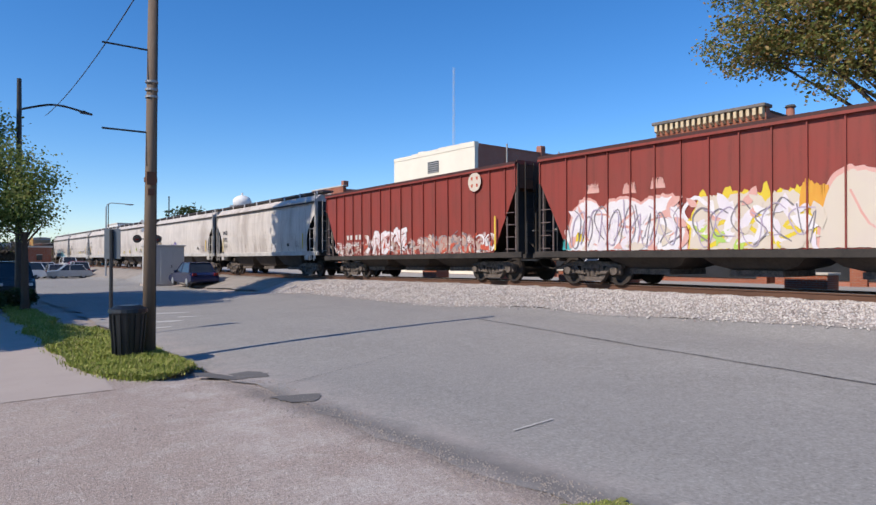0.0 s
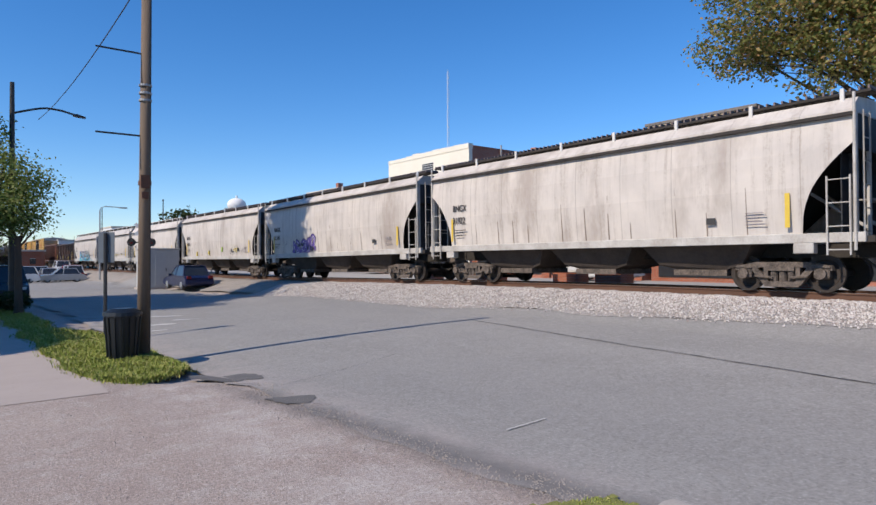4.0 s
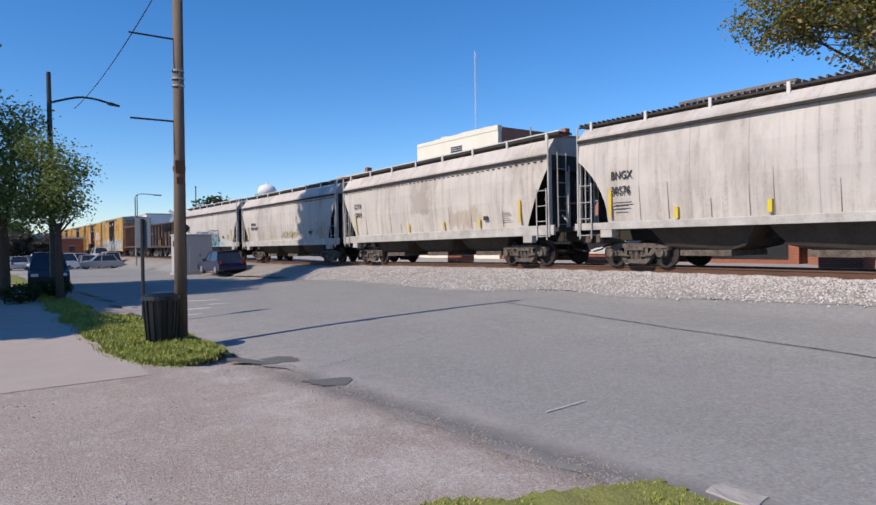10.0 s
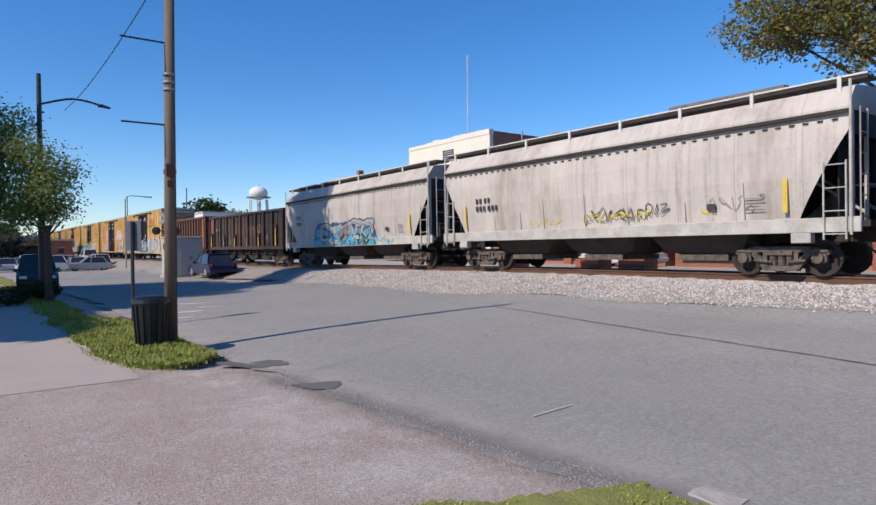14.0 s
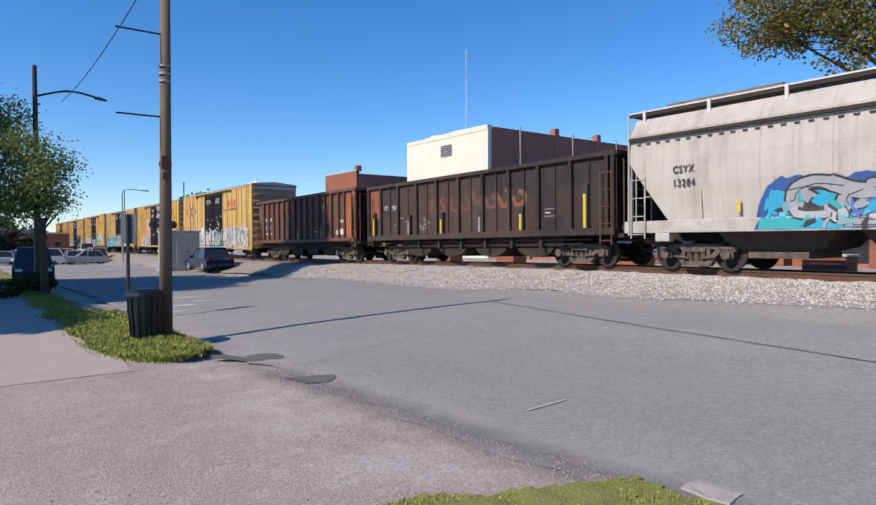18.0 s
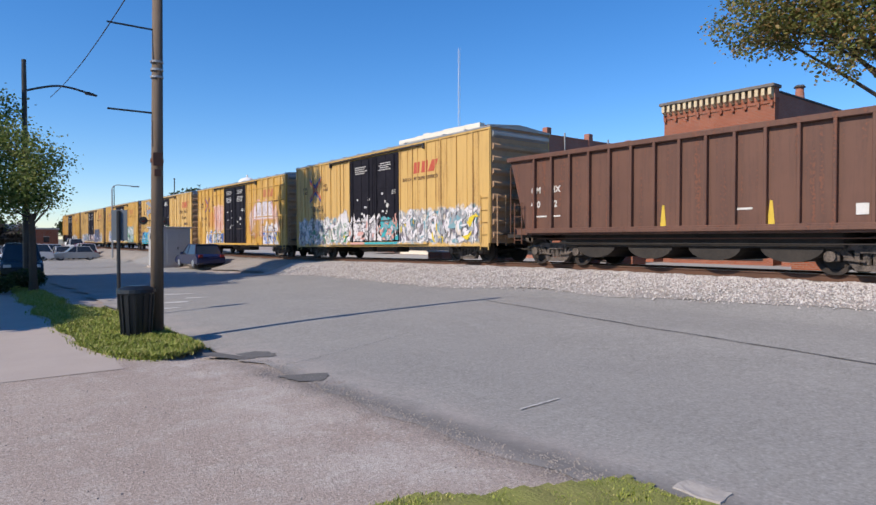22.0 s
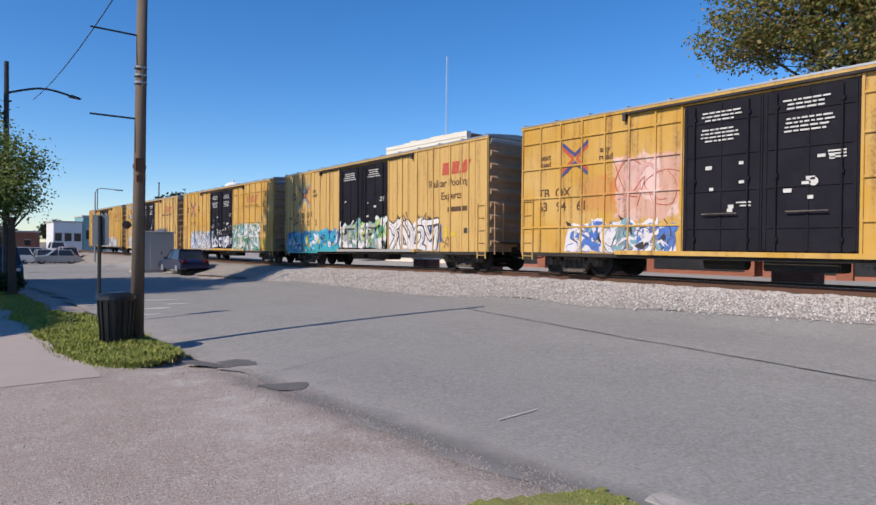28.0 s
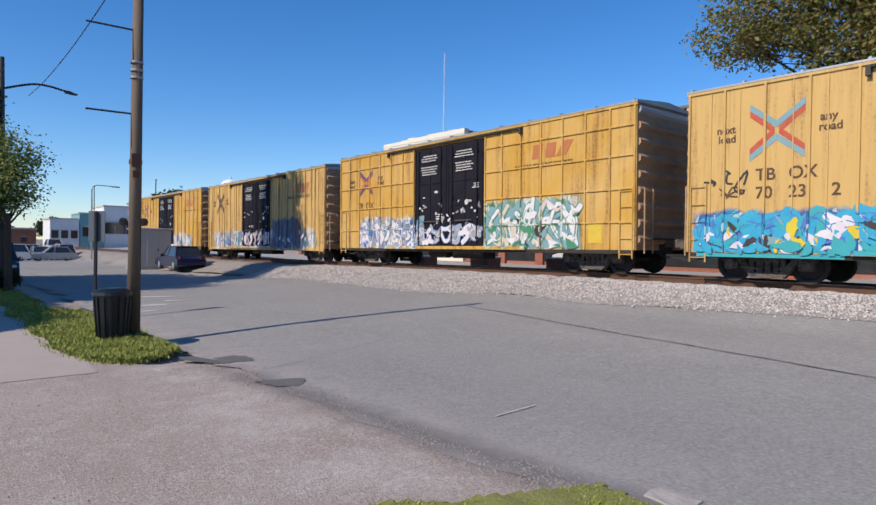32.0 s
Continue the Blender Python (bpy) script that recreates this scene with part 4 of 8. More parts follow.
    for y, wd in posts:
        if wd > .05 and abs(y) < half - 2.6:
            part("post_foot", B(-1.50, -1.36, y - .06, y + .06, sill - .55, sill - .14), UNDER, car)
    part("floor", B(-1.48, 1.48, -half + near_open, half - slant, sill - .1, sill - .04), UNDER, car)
    part("center_sill", B(-.32, .32, -half, half, .80, 1.12), UNDER, car)
    add_truck(car, -half + 1.75)
    add_truck(car, half - 1.75)
    add_ends(car, half, half + .55, sill)
    return car


BOX_TOP, BOX_SILL = 4.93, 0.70
DOOR_MAT = plain("door_charcoal", (0.010, 0.0095, 0.015), (0.022, 0.020, 0.028), 0.75, scale=2, fine=25, amount=0.6, spec=0.15)
ROOF_GALV = plain("galvanised_roof", (0.42, 0.43, 0.44), (0.30, 0.29, 0.28), 0.45, 0.5, scale=1.5, fine=20)
END_BROWN = plain("end_yellow_brown", (0.46, 0.29, 0.16), (0.24, 0.155, 0.11), 0.8, scale=1.5, fine=18, amount=0.7)


def boxcar(u0, u1, paint, label, panelled, arrow, seed, marks):
    """High-cube boxcar: ribbed or panelled sides, a pair of dark plug doors, corrugated ends."""
    rng = random.Random(seed)
    top_z = BOX_TOP if seed == 1 else BOX_TOP - (.05 if seed == 4 else .10)
    half = (u1 - u0) / 2
    car = thing("boxcar", pose(TRACK_X, (u0 + u1) / 2, RAIL_Z), label, "rail car", "cars of the train")
    y_c, dw = (-0.04, 2.11) if seed == 1 else (0.18, 2.04)      # middle and half width of the doorway
    for sx in (-1, 1):
        for a, b in ((-half, y_c - dw), (y_c + dw, half)):
            part("side_wall", B(sx * 1.53 - .02, sx * 1.53 + .02, a, b, BOX_SILL, top_z), paint, car)
        part("door_header", B(sx * 1.53 - .03, sx * 1.53 + .03, y_c - dw, y_c + dw, top_z - .22, top_z), paint, car)
        part("side_sill", B(sx * 1.52 - .05, sx * 1.52 + .05, -half + .1, half - .1, BOX_SILL - .12, BOX_SILL, .01), UNDER if panelled or seed == 3 else paint, car)
        part("top_chord", B(sx * 1.55 - .04, sx * 1.55 + .04, -half - .03, half + .03, top_z - .10, top_z, .01), paint, car)
    for s in (-1, 1):
        bm = B(-1.52, 1.52, s * (half - .04) - .02, s * (half - .04) + .02, BOX_SILL, top_z)
        end = part("end_wall", bm, END_BROWN, car, "dirty brown corrugated end")
        for i in range(9):
            z = BOX_SILL + .3 + i * .46
            bm = bmesh.new()
            prism(bm, [(s * (half - .02), z - .14), (s * (half + .07), z - .05), (s * (half + .07), z + .05), (s * (half - .02), z + .14)], "x", -1.46, 1.46)
            part("corrugation", bm, END_BROWN if i < 8 else ROOF_GALV, end)
        part("end_crossover", B(-1.3, 1.3, s * (half + .05), s * (half + .36), BOX_SILL + .30, BOX_SILL + .34) if s > 0 else B(-1.3, 1.3, -half - .36, -half - .05, BOX_SILL + .30, BOX_SILL + .34), UNDER, car)
        ladder(car, -1.58, s * (half - .32), BOX_SILL - .25, BOX_SILL + 1.75, .42, "y", paint, 5)
        ladder(car, -1.15, s * (half + .14), BOX_SILL - .1, BOX_SILL + 1.75, .42, "x", END_BROWN, 5)
    # posts
    for a, b in ((-half, y_c - dw), (y_c + dw, half)):
        k = 7 if panelled else 6
        for i in range(k + 1):
            y = a + (b - a) * i / k
            y = min(max(y, a + .05), b - .05)
            part("side_post", B(-1.60, -1.548, y - .03, y + .03, BOX_SILL, top_z - .08, .01), paint, car)
            if not panelled and i < k:
                y2 = y + (b - a) / k * (.36 if i % 2 else .62)
                part("side_rib", B(-1.572, -1.548, y2 - .015, y2 + .015, BOX_SILL, top_z - .10), paint, car)
        if panelled:
            for z in (1.50, 2.45, 3.40, 4.25):
                part("side_belt", B(-1.592, -1.549, a + .05, b - .05, z - .03, z + .03, .008), paint, car)
    # plug doors
    for i, (a, b) in enumerate(((y_c - dw, y_c), (y_c, y_c + dw))):
        door = part("door", B(-1.57, -1.52, a + .004, b - .004, BOX_SILL + .12, top_z - .24, .01), DOOR_MAT, car, "dark charcoal plug door")
        for z in (1.4, 2.35, 3.25, 4.1):
            part("door_stiffener", B(-1.592, -1.565, a + .06, b - .06, z - .03, z + .03), DOOR_MAT, door)
        for y in (a + .08, a + .42 * (b - a) * 1.2, b - .08):
            part("door_stiffener", B(-1.594, -1.566, y - .03, y + .03, BOX_SILL + .15, top_z - .28), DOOR_MAT, door)
        for y in (a + .33, b - .33):
            part("lock_rod", rod(bmesh.new(), (-1.625, y, BOX_SILL + .1), (-1.625, y, top_z - .3), .022, 6), DOOR_MAT, door)
            for z in (1.1, 2.6, 4.2):
                part("rod_guide", B(-1.64, -1.58, y - .05, y + .05, z - .04, z + .04), DOOR_MAT, door)
        part("lock_handle", rod(bmesh.new(), (-1.66, (a + b) / 2 - .45, 1.75), (-1.66, (a + b) / 2 + .45, 1.75), .02, 6), STEEL, door)
        # stencilled lines too small to read
        bm = bmesh.new()
        rows = {1: (0, 1, 2, 3), 3: (0, 1, 2, 3)}.get(seed, (0, 1, 2, 4.5, 5.5, 6.5, 7.5))
        for r in rows:
            w = rng.uniform(.36, .52)
            y = (a + b) / 2 + w + .05
            while y > (a + b) / 2 - w + .1:
                d = rng.uniform(.06, .2)
                box(bm, -1.600, -1.594, y - d, y, 4.30 - r * .095, 4.338 - r * .095)
                y -= d + .035
        for z in (3.05, 2.98, 2.91) if i == 0 else (2.0, 1.92):
            box(bm, -1.600, -1.594, a + .25, a + .25 + rng.uniform(.25, .4), z, z + .035)
        part("stencil", bm, WHITE, door, "small white stencilled lines")
        for r in range(3 if seed == 3 else 6):
            y, z = rng.uniform(a + .25, b - .45), rng.uniform(1.75, 3.0)
            part("decal", B(-1.600, -1.594, y, y + rng.uniform(.08, .20), z, z + rng.uniform(.04, .10)), WHITE, door)
        if i == 0 and seed != 3:
            part("placard", rod(bmesh.new(), (-1.594, a + .9, 2.42), (-1.600, a + .9, 2.42), .10, 14), WHITE, door, "round white placard")
    part("door_track", B(-1.67, -1.56, y_c - 2 * dw, y_c + 2 * dw, BOX_SILL - .02, BOX_SILL + .10), paint, car)
    part("door_track", B(-1.67, -1.56, y_c - 2 * dw + .2, y_c + 2 * dw - .2, top_z - .17, top_z - .11), UNDER, car)
    for s in (-1, 1):
        part("track_stop", B(-1.68, -1.555, y_c + s * (2 * dw - .25) - .05, y_c + s * (2 * dw - .25) + .05, top_z - .34, top_z - .12), BLACK, car)
    # roof with raised seams
    bm = prism(bmesh.new(), [(-1.60, top_z - .02), (-1.60, top_z + .03), (0, top_z + .17), (1.60, top_z + .03), (1.60, top_z - .02)], "y", -half - .04, half + .04)
    roof = part("roof", bm, ROOF_GALV, car, "pale galvanised roof")
    for i in range(13):
        y = -half + .1 + (2 * half - .2) * i / 12
        bm = prism(bmesh.new(), [(-1.60, top_z + .03), (-1.60, top_z + .07), (0, top_z + .21), (1.60, top_z + .07), (1.60, top_z + .03), (0, top_z + .17)], "y", y - .03, y + .03)
        part("roof_seam", bm, ROOF_GALV, roof)
    # markings: an X of crossed bars at the far end, a red bar mark at the near end
    y0, z0, es = half - 2.22, 3.60, .8 if panelled else 1.0
    for sy in (-1, 1):
        for sz in (-1, 1):
            for k, mat_ in enumerate((arrow[0], arrow[1])):
                off = .0 if k == 0 else .15 * sz * es
                bm = bmesh.new()
                a, b = (y0 + sy * (.05 if k == 0 else .0), z0 + off + .0 * sz), (y0 + sy * .62 * es, z0 + off + .46 * sz * es)
                prism(bm, [(a[0], a[1] - .08 * es), (a[0], a[1] + .08 * es), (b[0], b[1] + .08 * es), (b[0], b[1] - .08 * es)], "x", -1.556 - .004 * k - .0006 * (sy + 1) - .0003 * (sz + 1), -1.553 - .004 * k)
                part("emblem_bar", bm, mat_, car, "painted bar of a crossed-arrows emblem")
    for text, yy, zz in (("next", half - .78, 3.66), ("load", half - .82, 3.43), ("any", half - 3.15, 3.70), ("road", half - 3.12, 3.47)):
        lettering("slogan", text, .26, BROWNINK, car, (-1.557, yy, zz), "small brown lettering")
    yl = -half + {1: 4.55, 2: 3.2, 3: 2.35, 4: 3.7}.get(seed, 3.1)
    ink = REDINK if seed in (1, 3) else plain("faded_red_ink", (0.40, 0.13, 0.05), (0.46, 0.2, 0.07), 0.6, scale=5, bump=0)
    for j, lean in enumerate((0, 0, .12)):
        y = yl - .56 * j
        bm = prism(bmesh.new(), [(y + .23 + lean, 3.64), (y - .17 + lean, 3.64), (y - .23 - lean, 4.10), (y + .17 - lean, 4.10)], "x", -1.561, -1.553)
        part("logo_block", bm, ink, car, "faded red block of a logo")
    if seed == 3:
        for i, s_ in enumerate(("Railcar Pooling", "Experts")):
            lettering("slogan", s_, .40, BROWNINK, car, (-1.557, yl + 1.05 - .75 * i, 3.20 - .50 * i), "faded brown lettering")
        part("slogan", B(-1.560, -1.553, yl - 1.3, yl - .1, 2.22, 2.40), BROWNINK, car, "brown line of small lettering")
    elif seed % 2 or seed == 4:
        lettering("slogan", "RAILCAR POOLING EXPERTS", .19, BROWNINK, car, (-1.557, yl + 1.0, 3.36), "thin line of faded brown lettering")
    else:
        bm = bmesh.new()
        for j, w in enumerate((.8, .7, .75)):
            box(bm, -1.560, -1.553, yl + .7 - j * .95 - w, yl + .7 - j * .95, 3.30, 3.42)
        part("slogan", bm, BROWNINK, car, "thin line of faded brown lettering")
    for text, yy, zz in marks:
        lettering("car_mark", text, .40, BROWNINK if seed != 1 else BLACK, car, (-1.557, half - yy, zz), "brown stencilled characters")
    part("center_sill", B(-.35, .35, -half, half, .62, 1.0), UNDER, car)
    bm = B(-1.2, -.5, -1.4, .3, .34, .72, .04)
    rod(bm, (-.9, .8, .52), (-.9, 1.9, .52), .18, 10)
    part("brake_gear", bm, UNDER, car)
    add_truck(car, -half + 1.85)
    add_truck(car, half - 1.85)
    add_ends(car, half, half + .85, BOX_SILL)
    return car


def stroke_coat(bm, lines, width, side, dx, y0, z0, w, h, zmin):
    """Fat sprayed strokes on the side: each line one ribbon, rising a hair along its length."""
    k = 0
    for pts in lines:
        P = [Vector((y0 - u * w, max(z0 + v * h, zmin))) for u, v in pts]
        P = [p for i, p in enumerate(P) if i == 0 or (p - P[i - 1]).length > .012]
        if len(P) < 2:
            continue
        last = None
        m = len(P)
        for i, p in enumerate(P):
            d = (P[min(m - 1, i + 1)] - P[max(0, i - 1)])
            if d.length < 1e-5:
                continue
            d.normalize()
            n = Vector((-d.y, d.x)) * width / 2
            rows = [(p, 1.0)]
            if i == 0:
                rows = [(p - d * width * .32, .6)] + rows
            if i == m - 1:
                rows = rows + [(p + d * width * .32, .6)]
            for c, f in rows:
                off = dx + .0001 * k
                k += 1
                pair = []
                for q in (c - n * f, c + n * f):
                    zz = max(q.y, zmin - .03)
                    pair.append(bm.verts.new((side(zz) - off, q.x, zz)))
                if last:
                    bm.faces.new((last[0], pair[0], pair[1], last[1]))
                last = pair


def bulged(z):
    """The grey hoppers' side, a little proud of the sheet and the sill."""
    return -1.597 if z < 1.36 else -(1.53 + .10 * min(1.0, (z - 1.35)))


def cloud(car, y0, y1, z0, z1, lobes, material, seed, x=-1.566, dx=0.0, name="spray_cloud", label="", ragged=.06):
    """One sprayed field of colour: flat foot, lobed top, rounded ends."""
    rng = random.Random(seed)
    side = x if callable(x) else (lambda z: x)
    h, ph, n = z1 - z0, rng.uniform(0, 6), 60
    low, high = [], []
    for i in range(n + 1):
        k = i / n
        top = .80 + .14 * abs(math.sin(math.pi * lobes * k + ph)) + ragged * (1.6 * noise.noise((k * lobes * 4 + seed, .5, 0)) + .9 * noise.noise((k * lobes * 13 + seed, 2.5, 0)))
        top *= (1 - abs(2 * k - 1) ** 9) ** .5
        z = max(z0 + h * top, z0 + .02)
        y = y1 - (y1 - y0) * k
        low.append((y, z0 + rng.uniform(0, .03)))
        high.append((y + rng.uniform(-.02, .02), z))
    bm = bmesh.new()
    rows = []
    for (ya, za), (yb, zb) in zip(low, high):
        rows.append([bm.verts.new((side(za + (zb - za) * j / 6) - dx, ya + (yb - ya) * j / 6, za + (zb - za) * j / 6)) for j in range(7)])
    for a, b in zip(rows, rows[1:]):
        for j in range(6):
            bm.faces.new((a[j], b[j], b[j + 1], a[j + 1]))
    return part(name, bm, material, car, label)


ARCS = [[(1, .85), (.55, 1), (.1, .7), (.3, .35), (.8, .2)], [(0, .15), (.3, .75), (.75, .9), (.95, .5), (.6, .1)], [(.9, .98), (.35, .7), (.75, .4), (.2, .05)], [(.05, .6), (.3, .1), (.75, .1), (.95, .7), (.6, .95)], [(.1, .98), (.4, .3), (.95, .75), (.8, .05)]]
BARS = [[(.1, .9), (.45, .55), (.9, .05)], [(.1, .05), (.5, .45), (.85, .95)], [(0, .5), (.5, .62), (1, .5)], [(-.1, .95), (.5, .8), (1.1, .98)], [(-.1, .1), (.5, .22), (1.1, .06)]]


def curve_of(pts, n=4):
    """A smoother line through the points of a stroke."""
    out = []
    m = len(pts)
    for i in range(m - 1):
        p0, p1, p2, p3 = pts[max(0, i - 1)], pts[i], pts[i + 1], pts[min(m - 1, i + 2)]
        for j in range(n):
            t = j / n
            out.append(tuple(.5 * (2 * p1[c] + (p2[c] - p0[c]) * t + (2 * p0[c] - 5 * p1[c] + 4 * p2[c] - p3[c]) * t * t + (3 * p1[c] - p0[c] - 3 * p2[c] + p3[c]) * t ** 3) for c in (0, 1)))
    return out + [pts[-1]]


def linework(car, y0, y1, z0, z1, n, material, width, seed, x=-1.566, dx=.006, per=2):
    """Thin sprayed outlines over a field of colour."""
    rng = random.Random(seed)
    side = x if callable(x) else (lambda z: x)
    w, h = (y1 - y0) / n, z1 - z0
    for i in range(n):
        lines = [curve_of([(u + rng.uniform(-.12, .12), v + rng.uniform(-.1, .1)) for u, v in q]) for q in rng.sample(ARCS, per)]
        bm = bmesh.new()
        stroke_coat(bm, lines, width * rng.uniform(.8, 1.3), side, dx, y1 - w * i, z0, w, h * rng.uniform(.75, 1), z0)
        part("spray_line", bm, material, car)


def graffiti(car, y0, y1, z0, z1, n, fill, edge, inner, seed, x=-1.63, label="", shade=None, thick=.06):
    """A row of abstract fat strokes in coats: a field behind, dark edge, fill, thin inner lines."""
    rng = random.Random(seed)
    side = x if callable(x) else (lambda z: x)
    w, h = (y1 - y0) / n, z1 - z0
    fills = fill if isinstance(fill, (list, tuple)) else [fill]
    if shade:
        cloud(car, y0 - .12, y1 + .12, z0 - .04, z1 + .12, max(2, n - 1), shade, seed + 500, x, .001)
    for i in range(n):
        lines = [curve_of([(u + rng.uniform(-.1, .1), v + rng.uniform(-.08, .08)) for u, v in q], 3) for q in [rng.choice(ARCS)] + rng.sample(BARS, rng.choice((1, 1, 2)))]
        top = y1 - w * i + rng.uniform(-.08, .08) * w
        zz, hh = z0 + rng.uniform(-.04, .08), h * rng.uniform(.75, 1.05)
        ww, t = w * 1.02, min(w, h) * rng.uniform(.24, .34)
        bm = bmesh.new()
        stroke_coat(bm, lines, t, side, .008 + .001 * i, top, zz, ww, hh, z0)
        letter = part("spray_shape", bm, fills[i % len(fills)], car, label if i == 0 else "")
        bm = bmesh.new()
        stroke_coat(bm, lines, t + thick, side, .003 + .001 * i, top, zz, ww, hh, z0)
        part("edge_line", bm, edge, letter)
        bm = bmesh.new()
        thin = [[(u + .06, v - .05) for u, v in lines[0]], [(1 - u, v * .8 + .1) for u, v in lines[0][::2]]]
        stroke_coat(bm, thin, .024, side, .0125 + .001 * i, top, zz, ww, hh, z0)
        part("inner_line", bm, inner, letter)


def scribble(car, y0, y1, z0, z1, material, seed, x=-1.63, width=.02, name="spray_tag"):
    """A quick tag: characters of one wandering sprayed line each."""
    rng = random.Random(seed)
    side = x if callable(x) else (lambda z: x)
    n = max(2, int((y1 - y0) / .26))
    for i in range(n):
        pts = curve_of([(rng.uniform(-.1, 1.2), rng.uniform(0, 1)) for _ in range(5)], 3)
        bm = bmesh.new()
        stroke_coat(bm, [pts], width * 1.7, side, .004 + .0004 * i, y1 - (y1 - y0) * i / n, z0, (y1 - y0) / n, z1 - z0, z0)
        part(name, bm, material, car)


def busy(car, y0, y1, z0, z1, n, mats, seed, x=-1.556, dx=.020, size=.26, top=None):
    """Overlapping ragged sprayed patches of many colours. top(k): height of the field along it, 0 to 1."""
    rng = random.Random(seed)
    side = x if callable(x) else (lambda z: x)
    for i in range(n):
        k = (i + rng.random()) / n
        y = y1 - (y1 - y0) * k
        lim = top(k) if top else .75 + .25 * math.sin(k * 23 + seed)
        z = z0 + (z1 - z0) * lim * rng.random() ** .85
        a, L = rng.uniform(-1.5, 1.5), size * rng.uniform(.45, 1.25)
        w, bend, m = L * rng.uniform(.16, .55), rng.uniform(-.5, .5), 7
        bm = bmesh.new()
        up, low = [], []
        for j in range(m):
            u = 2 * j / (m - 1) - 1
            h = w * (1 - abs(u) ** 2.2) * rng.uniform(.65, 1.2) + .006
            c = bend * L * (u * u - .5)
            for row, v in ((up, c + h), (low, c - h)):
                yy = y + (u * L * math.cos(a) - v * math.sin(a))
                zz = min(max(z + u * L * math.sin(a) + v * math.cos(a), z0 - .03), z1 + .25)
                row.append(bm.verts.new((side(zz) - dx - .0003 * i, yy, zz)))
        for j in range(m - 1):
            bm.faces.new((low[j], low[j + 1], up[j + 1], up[j]))
        part("spray_patch", bm, rng.choice(mats), car)


GRIME, RUST = (0.085, 0.078, 0.07), (0.13, 0.055, 0.03)
CARS = []


def red_paint(name, seed, bands):
    return car_paint(name, (0.235, 0.040, 0.030), (0.205, 0.045, 0.034), (0.085, 0.028, 0.022), (0.10, 0.035, 0.022), .25, .35, bands=bands, seed=seed)


def grey_paint(name, seed, tone=1.0, bands=()):
    return car_paint(name, (0.56 * tone, 0.515 * tone, 0.47 * tone), (0.46 * tone, 0.425 * tone, 0.395 * tone), (0.27, 0.245, 0.22), (0.21, 0.14, 0.10), .22, .36, bands=bands, seed=seed, seams=1.62, stain=.55)


def yellow_paint(name, seed, bands=(), worn=0.0, panelled=False, tone=0.96):
    return car_paint(name, tuple(c * tone for c in ((0.54, 0.300, 0.042) if panelled else (0.565, 0.365, 0.125))), (0.56, 0.36, 0.12), (0.24, 0.135, 0.05), (0.17, 0.06, 0.022), .36 + worn, .40 + worn, bands=bands, seed=seed)


G_PALE = ((.55, .5, .47), (.24, .05, .04), (.6, .57, .54), (.42, .34, .3), (.24, .05, .04))
G_BLUE = ((.03, .26, .42), (.02, .10, .30), (.03, .32, .42), (.35, .48, .52), (.02, .22, .40), (.06, .10, .30))
G_MIX = ((.6, .6, .62), (.30, .33, .36), (.62, .62, .6), (.10, .28, .36), (.58, .52, .45), (.16, .16, .2), (.6, .58, .6))
G_GREEN = ((.55, .58, .52), (.10, .25, .15), (.6, .6, .57), (.06, .13, .09), (.45, .52, .45))

# lettering helper for the hoppers: mark over number near the far end


def car_mark(car, half, mark, number, material, z=2.72, inset=1.42, size=.36, x=-1.655, lines=True, space=1.0):
    lettering("reporting_mark", mark, size, material, car, (x, half - inset, z), "stencilled letters", squeeze=.80, space=space)
    lettering("car_number", number, size, material, car, (x, half - inset, z - size * 1.35), "stencilled numerals", squeeze=.80, space=space)
    if not lines:
        return
    for r in range(3):
        part("stencil_line", B(x - .003, x + .003, half - inset - .75 + .1 * r, half - inset - .1, z - .72 - .10 * r, z - .69 - .10 * r), material, car)


def bar_mark(car, half, material, z=2.3, inset=1.9, rows=2, cols=4, x=-1.655):
    for r in range(rows):
        for j in range(cols + r * 2):
            y = half - inset - j * .20 - (.06 if j >= (cols + r * 2) // 2 else 0)
            part("stencil_character", B(x - .003, x + .003, y - .11, y, z - .28 * r, z - .28 * r + .19), material, car)



# ---- beside the road ----
POLE_WOOD = plain("pole_wood", (0.165, 0.122, 0.088), (0.085, 0.062, 0.046), 0.85, scale=2.0, fine=24, stretch=(3, 3, 0.25), amount=0.8)
DARK_METAL = plain("dark_metal", (0.035, 0.036, 0.038), (0.07, 0.07, 0.07), 0.5, 0.5, scale=3)
GALV = plain("grey_metal", (0.30, 0.31, 0.32), (0.20, 0.20, 0.20), 0.5, 0.4, scale=2)


